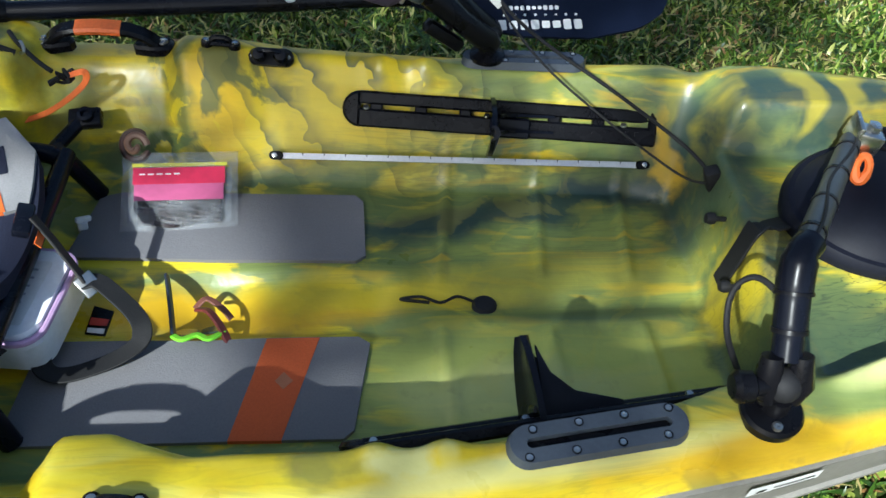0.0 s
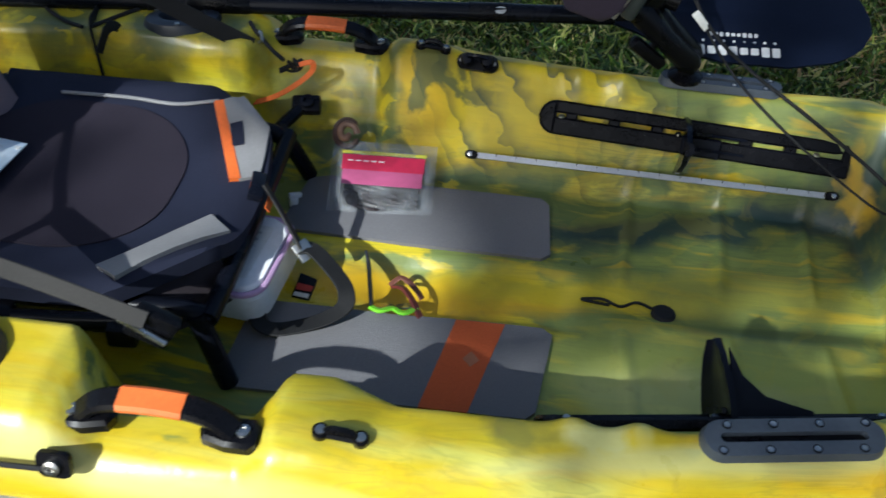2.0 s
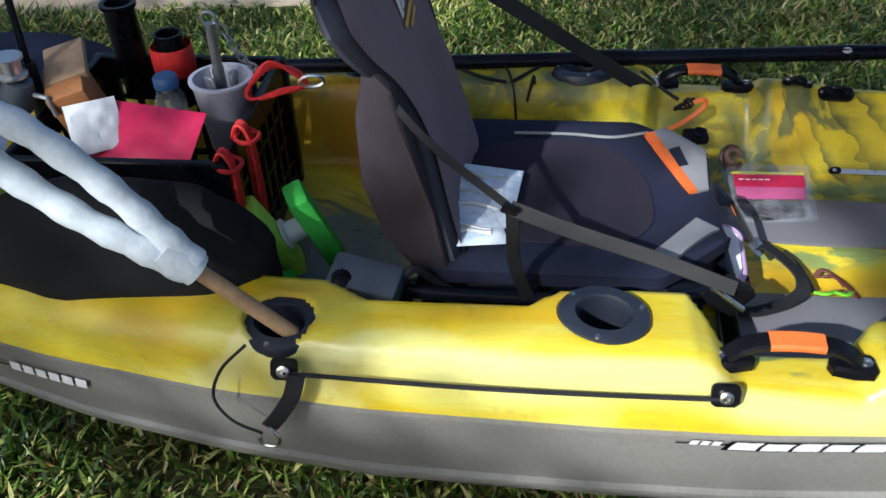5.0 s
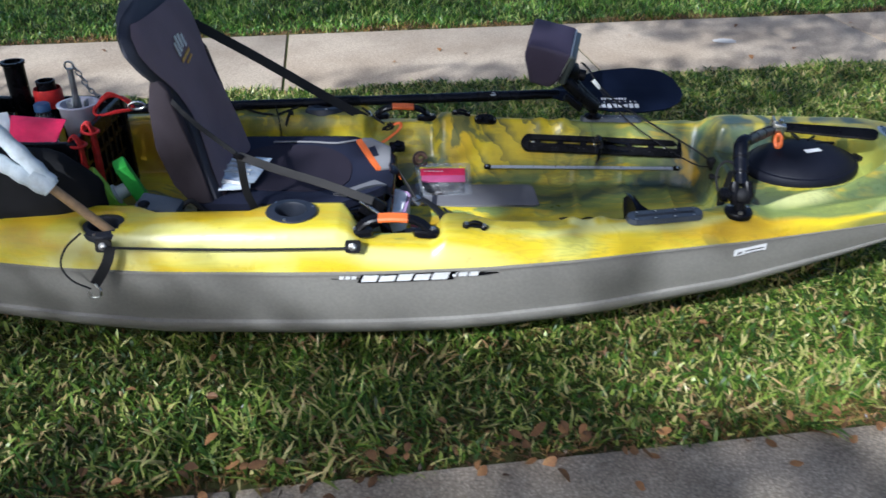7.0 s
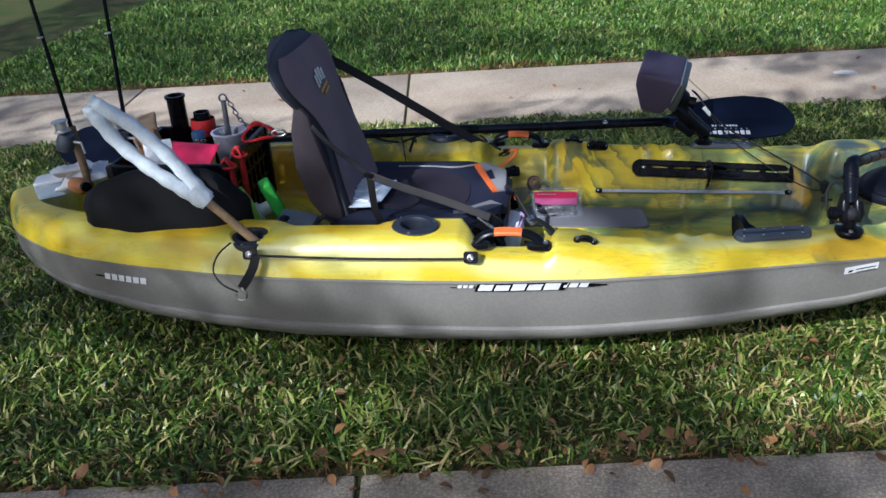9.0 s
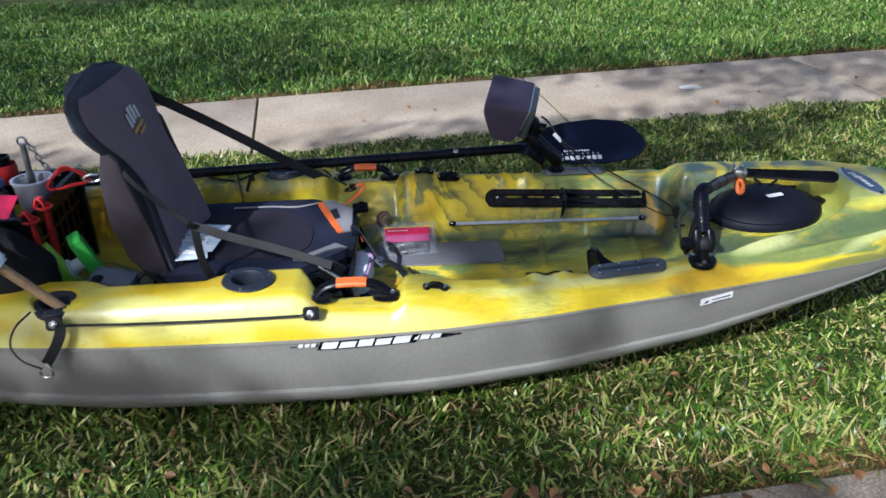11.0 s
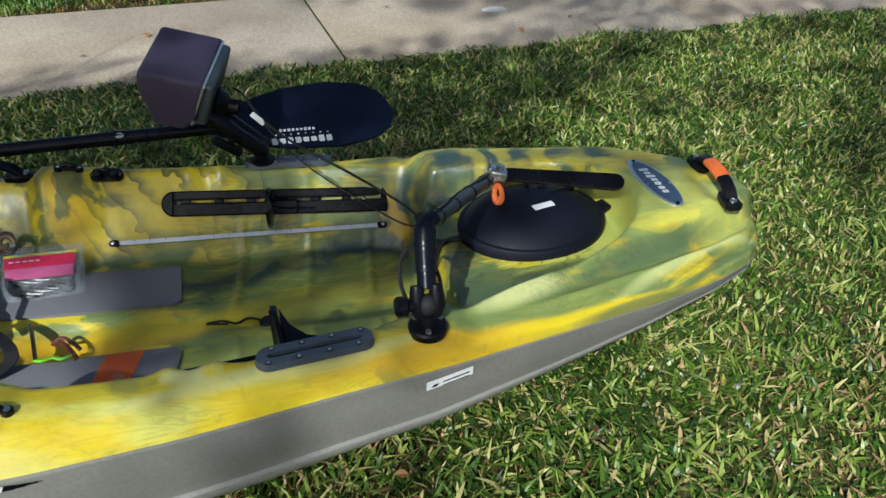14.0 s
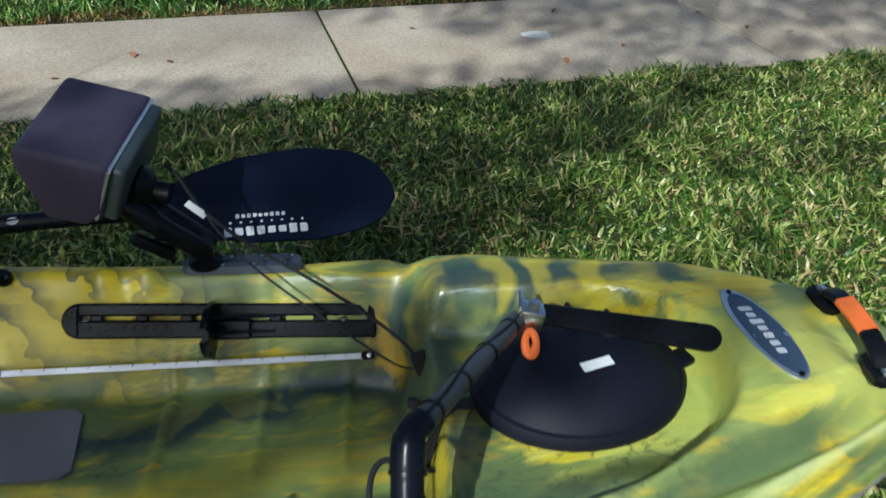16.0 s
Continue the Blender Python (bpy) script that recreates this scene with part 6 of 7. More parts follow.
def glass_film(name, tint, rough=0.12):
    m = bpy.data.materials.new(name)
    m.use_nodes = True
    t = m.node_tree
    b = t.nodes["Principled BSDF"]
    b.inputs["Base Color"].default_value = (*tint, 1)
    b.inputs["Roughness"].default_value = rough
    tr = t.nodes.new("ShaderNodeBsdfTransparent")
    mx = t.nodes.new("ShaderNodeMixShader")
    n = t.nodes.new("ShaderNodeTexNoise")
    n.inputs["Scale"].default_value, n.inputs["Detail"].default_value = 30, 4
    co = t.nodes.new("ShaderNodeTexCoord")
    t.links.new(co.outputs["Object"], n.inputs["Vector"])
    r = t.nodes.new("ShaderNodeMapRange")
    r.inputs["From Min"].default_value, r.inputs["From Max"].default_value = 0.35, 0.7
    r.inputs["To Min"].default_value, r.inputs["To Max"].default_value = 0.06, 0.30
    t.links.new(n.outputs["Fac"], r.inputs["Value"])
    t.links.new(r.outputs["Result"], mx.inputs[0])
    t.links.new(tr.outputs[0], mx.inputs[1])
    t.links.new(b.outputs[0], mx.inputs[2])
    bp = t.nodes.new("ShaderNodeBump")
    bp.inputs["Strength"].default_value, bp.inputs["Distance"].default_value = 0.8, 0.004
    t.links.new(n.outputs["Fac"], bp.inputs["Height"])
    t.links.new(bp.outputs["Normal"], b.inputs["Normal"])
    t.links.new(mx.outputs[0], t.nodes["Material Output"].inputs["Surface"])
    return m


FILM = glass_film("clear_plastic_film", (0.46, 0.49, 0.52), 0.2)


def pillow(nx, ny, w, h, thick, m, wob=0.002, seed=1):
    """A flat, slightly puffed and creased packet, as a closed mesh."""
    bm = bmesh.new()
    gs = []
    for s in (1, -1):
        g = [[None] * ny for _ in range(nx)]
        for i in range(nx):
            for j in range(ny):
                u, v = 2 * i / (nx - 1) - 1, 2 * j / (ny - 1) - 1
                puff = (1 - u ** 6) * (1 - v ** 6) * (0.65 + 0.35 * math.cos(u * 1.4) * math.cos(v * 1.4))
                cr = noise.noise(Vector((u * 3, v * 3, seed + s))) * wob * (1 - max(abs(u), abs(v)) ** 8)
                g[i][j] = bm.verts.new((u * w / 2, v * h / 2, thick / 2 + s * (thick / 2 * puff + 0.0008) + cr))
        for i in range(nx - 1):
            for j in range(ny - 1):
                bm.faces.new((g[i][j], g[i][j + 1], g[i + 1][j + 1], g[i + 1][j]))
        gs.append(g)
    f, b = gs
    loop = [(0, j) for j in range(ny)] + [(i, ny - 1) for i in range(1, nx)] + [(nx - 1, j) for j in range(ny - 2, -1, -1)] + [(i, 0) for i in range(nx - 2, 0, -1)]
    for k in range(len(loop)):
        (i, j), (p, q) = loop[k], loop[(k + 1) % len(loop)]
        bm.faces.new((f[i][j], f[p][q], b[p][q], b[i][j]))
    place(bm, bm.verts, m)
    return bm


def build_bait_pouch():
    """A resealable pouch of soft baits leaning on the cockpit's far side."""
    o, ex, ey = Vector((0.346, 0.185, 0.196)), Vector((0.155, 0.010, -0.004)).normalized(), Vector((-0.010, 0.095, 0.052)).normalized()
    ey = (ey - ex * ey.dot(ex)).normalized()
    m = Matrix((ex, ey, ex.cross(ey))).transposed().to_4x4()
    m.translation = o
    root = thing("bait_pouch", "clear pouch of dark soft baits with a pink header", "pouch", o)
    P = rooted(root)
    bag = P("bag", pillow(18, 14, 0.162, 0.118, 0.014, m, 0.003), FILM, None, "clear crinkled plastic bag")
    pink = material("magenta_print", (0.60, 0.020, 0.075), 0.35, vary=0.15, scale=20, fine=90)
    rose = material("pink_print", (0.50, 0.10, 0.23), 0.35, vary=0.12, scale=20, fine=90)
    yel = material("yellow_zip", (0.72, 0.66, 0.05), 0.4, vary=0.1)
    def strip(u0, u1, v0, v1, mat, name, label="", z=0.0145):
        bm = bmesh.new()
        box((u1 - u0, v1 - v0, 0.0012), ((u0 + u1) / 2, (v0 + v1) / 2, z), (0, 0, 0), 0, 1, bm)
        place(bm, bm.verts, m)
        return P(name, bm, mat, None, label)
    strip(-0.066, 0.066, 0.036, 0.041, yel, "zip_strip", "yellow zip strip", 0.012)
    h = strip(-0.064, 0.064, 0.008, 0.033, pink, "header", "magenta printed header", 0.0155)
    for k in range(5):
        strip(-0.055 + 0.012 * k, -0.047 + 0.012 * k, 0.022, 0.024, PRINT, "print_bar", z=0.0165)
    strip(-0.062, 0.062, -0.016, 0.008, rose, "window_band", "pink printed band", 0.0155)
    worm = material("dark_brown_soft_bait", (0.022, 0.014, 0.016), 0.25, vary=0.3, scale=40)
    rng = random.Random(5)
    strip(-0.058, 0.058, -0.050, -0.014, worm, "bait_mass", "dark soft baits packed together", 0.003)
    for k in range(9):
        y = -0.014 - 0.0042 * k
        pts = [m @ Vector((-0.058 + 0.115 * t, y + 0.005 * math.sin(t * 7 + k), 0.0065 + 0.002 * math.sin(t * 11 + k * 2))) for t in (q / 8 for q in range(9))]
        P("soft_bait", tube(pts, 0.0035, 6), worm)
    for s in (-1, 1):
        strip(s * 0.068 - 0.004, s * 0.068 + 0.004, -0.045, 0.035, FILM, "seal", z=0.006)


build_bait_pouch()


def build_small_things():
    # sealed food box with a lilac gasket
    at = Vector((0.163, -0.038, 0.192))
    root = thing("food_box", "clear plastic food box with a lilac seal under the seat", "box", at)
    P = rooted(root)
    frost = material("frosted_plastic", (0.82, 0.83, 0.86), 0.3, vary=0.08, scale=14, fine=120)
    lilac = material("lilac_seal", (0.52, 0.34, 0.56), 0.4, vary=0.1)
    m = pose(at.x, at.y, at.z, 0, 0, -6)
    bm = slab(rounded(0.180, 0.150, 0.03, 6), 0.042, None, 0.006)
    place(bm, bm.verts, m)
    P("tub", bm, frost)
    P("seal", tube([m @ Vector((x, y, 0.046)) for x, y in rounded(0.176, 0.146, 0.03, 6)], 0.0042, 8, closed=True), lilac, None, "lilac sealing rim")
    bm = slab(rounded(0.166, 0.136, 0.026, 6), 0.010, None, 0.004)
    place(bm, bm.verts, m @ pose(0, 0, 0.043))
    lid = P("lid", bm, frost)
    bm = slab(rounded(0.085, 0.10, 0.003, 2), 0.0006, None, 0)
    place(bm, bm.verts, m @ pose(0.02, 0.0, 0.0534))
    P("paper_label", bm, PRINT, None, "white paper label")
    bm = bmesh.new()
    for k in range(6):
        box((0.060, 0.003, 0.0006), (0.02, 0.035 - 0.013 * k, 0.0546), (0, 0, 0), 0, 1, bm)
    place(bm, bm.verts, m)
    P("print", bm, material("grey_print", (0.35, 0.36, 0.4), 0.6))

    # sunglasses lying in the foot hollow
    at = Vector((0.410, -0.012, top_at(0.41, -0.012)))
    root = thing("sunglasses", "sunglasses with lime-green front and dark arms", "sunglasses", at)
    P = rooted(root)
    lime = material("lime_plastic", (0.25, 0.72, 0.03), 0.35, vary=0.1)
    lens = material("dark_mirror_lens", (0.05, 0.07, 0.07), 0.12, vary=0.2, spec=0.8)
    z = at.z + 0.045
    front = smooth_path([(0.374, -0.058, z), (0.388, -0.068, z + 0.006), (0.404, -0.058, z + 0.002), (0.420, -0.066, z + 0.004), (0.436, -0.050, z - 0.002)], 5)
    P("brow", tube(front, 0, flat=(0.0045, 0.0022), up=(0, 0.4, 1)), lime, None, "lime-green brow rim")
    for x, y, rz in ((0.389, -0.046, 12), (0.420, -0.042, 22)):
        bm = slab(rounded(0.030, 0.026, 0.011, 5), 0.002, pose(x, y, z - 0.010, -34, 8, rz), 0.0005)
        P("lens", bm, lens)
    P("arm", tube(smooth_path([(0.374, -0.056, z), (0.368, -0.030, z + 0.004), (0.358, 0.010, z + 0.008), (0.349, 0.040, z + 0.004)], 5), 0, flat=(0.0055, 0.0022), up=(1, 0.2, 0.3)), material("slate_arm", (0.03, 0.04, 0.06), 0.4))
    P("arm", tube(smooth_path([(0.396, -0.012, z - 0.004), (0.414, -0.022, z + 0.004), (0.434, -0.048, z), (0.453, -0.084, z - 0.010)], 5), 0, flat=(0.0055, 0.0022), up=(0.3, 0.4, 1)), material("maroon_arm", (0.13, 0.025, 0.02), 0.4))
    P("strap", tube(smooth_path([(0.390, -0.004, z - 0.012), (0.405, 0.008, z - 0.006), (0.426, -0.004, z - 0.012), (0.438, -0.014, z - 0.022)], 5), 0, flat=(0.005, 0.0015), up=(0, 0.3, 1)), material("brown_strap", (0.17, 0.06, 0.04), 0.6))

    # coiled brown worm lying against the far wall
    at = Vector((0.281, 0.240, 0.238))
    root = thing("worm_lure", "coiled tan-brown soft worm lure on the cockpit wall", "lure", at)
    P = rooted(root)
    tan = material("tan_bait", (0.24, 0.13, 0.08), 0.35, vary=0.3, scale=40)
    dark = material("brown_bait", (0.07, 0.032, 0.022), 0.35, vary=0.3, scale=40)
    m = pose(*at, 52, 0, 4)
    P("coil", tube([m @ Vector(((0.0165 - 0.0022 * t) * math.cos(t), (0.0185 - 0.0024 * t) * math.sin(t), 0.008 + 0.001 * t)) for t in (0.25 * k for k in range(27))], [0.0055] * 24 + [0.005, 0.004, 0.0025], 8), tan)
    P("rim", tube([m @ Vector((0.0185 * math.cos(t), 0.0205 * math.sin(t), 0.006)) for t in (0.6 + 5.3 * k / 24 for k in range(25))], [0.0025] + [0.005] * 23 + [0.003], 8), dark)

    # white clip on the floor
    at = Vector((0.215, 0.135, top_at(0.215, 0.135)))
    root = thing("line_clip", "small white plastic clip beside the mat", "clip", at)
    P = rooted(root)
    P("body", box((0.014, 0.012, 0.018), at + Vector((0, 0, 0.009)), (0, 8, 20), 0.003), WHITE)
    P("ears", box((0.022, 0.007, 0.008), at + Vector((0.003, 0.002, 0.020)), (0, 20, 40), 0.002), WHITE)

    # leash bundled at the far handle, with its orange loop
    root = thing("leash", "bundled black leash with a bright orange loop by the far handle", "leash", (0.185, 0.285, 0.325))
    P = rooted(root)
    rnd = random.Random(4)
    knot = Vector((0.188, 0.284, 0.326))
    pts = [knot + Vector((rnd.uniform(-0.020, 0.020), rnd.uniform(-0.010, 0.008), rnd.uniform(-0.014, 0.014))) for k in range(16)]
    P("bundle", tube(smooth_path(pts, 5, True), 0.0024, 6, closed=True), RUBBER)
    P("lead", tube(smooth_path([knot + Vector((-0.01, 0, 0.008)), (0.158, 0.296, 0.342), (0.130, 0.318, 0.356), (0.112, 0.340, 0.362)], 5), 0.0035, 8), RUBBER)
    P("snap_hook", tube(smooth_path([(0.140, 0.305, 0.352), (0.128, 0.312, 0.346), (0.124, 0.322, 0.352), (0.134, 0.318, 0.360)], 5, True), 0.0024, 6, closed=True), STEEL)
    P("orange_loop", tube(smooth_path([knot + Vector((0.012, -0.004, 0.004)), (0.224, 0.278, 0.338), (0.222, 0.276, 0.322), (0.195, 0.272, 0.298), (0.158, 0.270, 0.274), (0.120, 0.272, 0.258), (0.088, 0.278, 0.252)], 6), 0, flat=(0.0048, 0.0014), up=(0.2, -0.4, 1)), ORANGE, None, "orange webbing loop")

    # printed bags of baits lying on the seat
    pb = material("pale_blue_bag", (0.56, 0.66, 0.76), 0.28, vary=0.25, scale=25, fine=60, second=(0.80, 0.84, 0.86), bump=0.3)
    pearl = material("pearl_bait", (0.62, 0.62, 0.6), 0.3, vary=0.2)
    for k, (x, y, z, rz, w, h, label) in enumerate(((-0.166, -0.052, 0.338, -6, 0.112, 0.158, "pale blue-white printed plastic tackle bag on the seat"), (-0.182, -0.146, 0.341, 12, 0.108, 0.078, "small pale blue bait packet lying on the seat"))):
        root = thing("tackle_bag", label, "bag", (x, y, z), "tackle bags on the seat")
        m = pose(x, y, z, 1 if k else -1, 3, rz)
        P = rooted(root)
        P("bag", pillow(14, 14, w, h, 0.012, m, 0.005, 3 + k), pb)
        for j in range(4 - 2 * k):
            pts = [m @ Vector((-w * 0.30 + w * 0.6 * t, -h * 0.30 + h * 0.20 * j + 0.010 * math.sin(t * 3 + j), 0.0135 + 0.0015 * math.sin(t * 6))) for t in (q / 8 for q in range(9))]
            P("soft_bait", tube(pts, 0.0036, 6), pearl)
        P("seal_strip", box((w * 0.96, 0.006, 0.002), m @ Vector((0, h * 0.42, 0.0075)), (0, 3, rz), 0, 1), PRINT)


build_small_things()


# ---- crate and the gear behind the seat ----
def build_crate():
    x0, x1, y0, y1, z0, z1 = -0.845, -0.525, -0.165, 0.165, 0.212, 0.462
    root = thing("milk_crate", "black plastic milk crate standing in the tank well", "crate", ((x0 + x1) / 2, 0, z0))
    P = rooted(root)
    corners = [(x0, y0), (x1, y0), (x1, y1), (x0, y1)]
    for k in range(4):
        (ax, ay), (bx, by) = corners[k], corners[(k + 1) % 4]
        L = math.hypot(bx - ax, by - ay)
        ang = math.degrees(math.atan2(by - ay, bx - ax))
        m = pose((ax + bx) / 2, (ay + by) / 2, 0, 0, 0, ang)

        def piece(name, bm, parent=None):
            place(bm, bm.verts, m)
            ob = P(name, bm, BLACK, parent)
            if parent:
                ob.matrix_parent_inverse = Matrix()
            return ob
        panel = piece("rim", box((L, 0.014, 0.045), (0, 0, z1 - 0.022), (0, 0, 0), 0.003, 1))
        piece("bottom_rail", box((L, 0.010, 0.03), (0, 0, z0 + 0.018), (0, 0, 0), 0.003, 1), panel)
        for r in range(1, 4):
            piece("rail", box((L, 0.006, 0.010), (0, 0, z0 + r * (z1 - z0) / 4.4), (0, 0, 0), 0, 1), panel)
        for c in range(9):
            piece("slat", box((0.010, 0.0075, z1 - z0 - 0.02), (-L / 2 + L * (c + 0.5) / 9, 0, (z0 + z1) / 2), (0, 0, 0), 0, 1), panel)
    for ax, ay in corners:
        P("corner_post", box((0.022, 0.022, z1 - z0), (ax, ay, (z0 + z1) / 2), (0, 0, 0), 0.004), BLACK)
    P("bottom", box((x1 - x0, y1 - y0, 0.008), ((x0 + x1) / 2, 0, z0 + 0.006), (0, 0, 0), 0.002, 1), BLACK)
    liner = material("black_cloth_liner", (0.012, 0.012, 0.013), 0.85, vary=0.3, scale=8, fine=400, bump=0.5, spec=0.2)
    bm = bmesh.new()
    box((x1 - x0 - 0.03, 0.004, z1 - z0 - 0.03), ((x0 + x1) / 2, y0 + 0.014, (z0 + z1) / 2), (0, 0, 0), 0, 1, bm)
    box((0.004, y1 - y0 - 0.03, z1 - z0 - 0.03), (x1 - 0.014, 0, (z0 + z1) / 2), (0, 0, 0), 0, 1, bm)
    P("liner", bm, liner, None, "black cloth liner inside the crate")

    # dry bag slumped against the crate on the near side
    root = thing("gear_bag", "slumped black cloth gear bag beside the crate", "bag", (-0.70, -0.24, 0.26))
    P = rooted(root)
    bm = bmesh.new()
    bmesh.ops.create_icosphere(bm, subdivisions=4, radius=1)
    for v in bm.verts:
        n = noise.noise(v.co * 1.6) * 0.12 + noise.noise(v.co * 4.5) * 0.05
        c = v.co * (1 + n)
        z = max(c.z, -0.75)
        v.co = Vector((-0.655 + c.x * 0.235, -0.250 + c.y * 0.078, 0.360 + z * 0.128))
    P("body", bm, liner)
    P("drawcord", tube(smooth_path([(-0.60, -0.30, 0.34), (-0.64, -0.315, 0.31), (-0.70, -0.312, 0.32), (-0.74, -0.30, 0.35)], 6), 0.003, 6), RUBBER)

    # grey cup with tools
    at = Vector((-0.585, 0.045, 0.36))
    root = thing("tool_cup", "pale grey plastic cup hung on the crate", "cup", at)
    P = rooted(root)
    P("cup", lathe([(0, 0), (0.034, 0), (0.036, 0.004), (0.047, 0.118), (0.051, 0.122), (0.051, 0.126), (0.044, 0.126), (0.034, 0.008), (0, 0.008)], at, (0, 0, 0), 28), material("pale_grey_plastic", (0.62, 0.61, 0.70), 0.4, vary=0.1))
    # folding anchor standing in the cup
    root = thing("folding_anchor", "galvanised folding anchor with a chain in the cup", "anchor", at + Vector((0, 0, 0.01)))
    P = rooted(root)
    galv = material("galvanised_steel", (0.34, 0.36, 0.38), 0.5, metal=0.7, vary=0.25, scale=30)
    P("shank", tube([at + Vector((-0.010, 0.008, 0.012)), at + Vector((-0.004, 0.004, 0.10)), at + Vector((0.0, 0.0, 0.215))], [0.009, 0.008, 0.0075], 10), galv)
    P("ring", tube([at + Vector((0.011 * math.cos(t), 0, 0.222 + 0.011 * math.sin(t))) for t in (k * math.tau / 16 for k in range(16))], 0.0028, 6, closed=True), galv)
    for k in range(3):
        t = k * 2.1
        P("fluke", box((0.006, 0.022, 0.10), at + Vector((0.018 * math.cos(t), 0.018 * math.sin(t), 0.085)), (0, 6, math.degrees(t)), 0.002, 1), galv)
    pts = [at + Vector(p) for p in ((0.012, 0.002, 0.215), (0.024, 0.004, 0.190), (0.032, 0.006, 0.165), (0.045, 0.010, 0.146), (0.060, 0.012, 0.130))]
    sp = smooth_path(pts, 2)
    for k, p in enumerate(sp):
        ax = 90 if k % 2 else 0
        m = pose(*p, 0, 50, 10) @ pose(0, 0, 0, 0, 0, 0) @ pose(0, 0, 0, ax, 0, 0)
        P("chain_link", tube([m @ Vector((0.0085 * math.cos(t), 0.0055 * math.sin(t), 0)) for t in (q * math.tau / 10 for q in range(10))], 0.0018, 6, closed=True), galv)

    # red paracord hanks over the crate's corner
    red = material("red_paracord", (0.72, 0.022, 0.018), 0.6, vary=0.3, scale=60, fine=300, bump=0.5)
    for k, (x, y, z, l) in enumerate(((-0.522, -0.155, 0.468, 0.205), (-0.512, -0.095, 0.478, 0.215))):
        root = thing("cord_hank", "hank of bright red cord hung over the crate rim", "cord", (x, y, z), "red cord hanks")
        P = rooted(root)
        for j in range(3):
            o = 0.006 * (j - 1)
            pts = smooth_path([(x - 0.02, y + o, z - 0.03), (x - 0.004, y + o, z + 0.006), (x + 0.012, y + o - 0.004, z - 0.02), (x + 0.016, y + o * 1.6 - 0.014, z - l * 0.6), (x + 0.012, y + o * 2.0 - 0.02, z - l), (x + 0.009, y + o * 1.6 - 0.012, z - l * 0.97), (x + 0.008, y + o - 0.002, z - 0.03)], 6)
            P("strand", tube(pts, 0.0034, 6), red)
        P("wrap", tube(smooth_path([(x - 0.006, y - 0.016, z - 0.012), (x + 0.016, y - 0.018, z - 0.016), (x + 0.020, y + 0.012, z - 0.018), (x - 0.004, y + 0.014, z - 0.010)], 5, True), 0.0038, 8, closed=True), red)
    root = thing("cord_hank", "hank of bright red cord hung over the crate rim", "cord", (-0.545, 0.04, 0.475), "red cord hanks")
    P = rooted(root)
    for j in range(4):
        pts = smooth_path([(-0.535, 0.02 + 0.006 * j, 0.478), (-0.505, 0.05, 0.500 + 0.003 * j), (-0.470, 0.072 - 0.004 * j, 0.486), (-0.455, 0.068, 0.462), (-0.49, 0.038 + 0.004 * j, 0.462), (-0.528, 0.016, 0.462)], 6, True)
        P("strand", tube(pts, 0.0036, 6, closed=True), red)
    P("carabiner", tube([(-0.445 + 0.020 * math.cos(t), 0.066 + 0.004 * math.cos(t), 0.470 + 0.010 * math.sin(t)) for t in (q * math.tau / 14 for q in range(14))], 0.003, 6, closed=True), STEEL)

    # pink bag, white packet, blue-capped bottle, tan box, black holder
    root = thing("lure_bag", "hot-pink lure bag standing in the crate", "bag", (-0.66, -0.09, 0.43))
    P = rooted(root)
    hot = material("hot_pink_plastic", (0.72, 0.02, 0.10), 0.4, vary=0.2, scale=12, fine=60)
    P("bag", pillow(14, 12, 0.17, 0.12, 0.02, pose(-0.665, -0.090, 0.440, 34, 0, -12), 0.006, 9), hot)
    P("seal_strip", box((0.150, 0.006, 0.010), (-0.672, -0.042, 0.474), (34, 0, -12), 0.002), hot, None, "folded pink seal strip")
    root = thing("packet", "crumpled white packet in the crate", "packet", (-0.74, -0.08, 0.45))
    rooted(root)("packet", pillow(12, 12, 0.075, 0.085, 0.014, pose(-0.742, -0.082, 0.462, 35, 0, 30), 0.008, 12), WHITE)
    root = thing("bottle", "bottle with a blue screw cap in the crate", "bottle", (-0.68, 0.05, 0.38))
    P = rooted(root)
    P("body", lathe([(0, 0), (0.024, 0), (0.026, 0.06), (0.014, 0.085), (0.012, 0.095), (0, 0.095)], (-0.68, 0.05, 0.38), seg=18), FILM)
    P("cap", lathe([(0.020, 0.085), (0.020, 0.100), (0.017, 0.104), (0, 0.104)], (-0.68, 0.05, 0.38), seg=18), material("blue_cap", (0.05, 0.13, 0.30), 0.4))
    root = thing("lure_box", "orange-brown wooden lure box in the crate", "box", (-0.80, 0.0, 0.42))
    P = rooted(root)
    wood = material("orange_brown_wood", (0.46, 0.19, 0.06), 0.6, vary=0.25, scale=12, fine=90, stretch=(1, 1, 6))
    P("body", box((0.060, 0.085, 0.13), (-0.800, -0.005, 0.452), (14, -12, 22), 0.004), wood)
    P("lid", box((0.064, 0.089, 0.014), (-0.815, 0.012, 0.520), (14, -12, 22), 0.003), material("tan_wood", (0.42, 0.28, 0.16), 0.7, vary=0.2, scale=14))
    root = thing("rod_tube", "black upright rod tube fixed to the crate", "tube", (-0.745, 0.15, 0.40))
    P = rooted(root)
    P("tube", lathe([(0.026, 0), (0.026, 0.155), (0.030, 0.158), (0.030, 0.165), (0.022, 0.165), (0.022, 0.02), (0, 0.02)], (-0.775, 0.145, 0.40), seg=20), BLACK)
    P("tube_wrap", lathe([(0.034, 0.05), (0.036, 0.06), (0.036, 0.09), (0.034, 0.1)], (-0.70, 0.14, 0.395), seg=14), red)
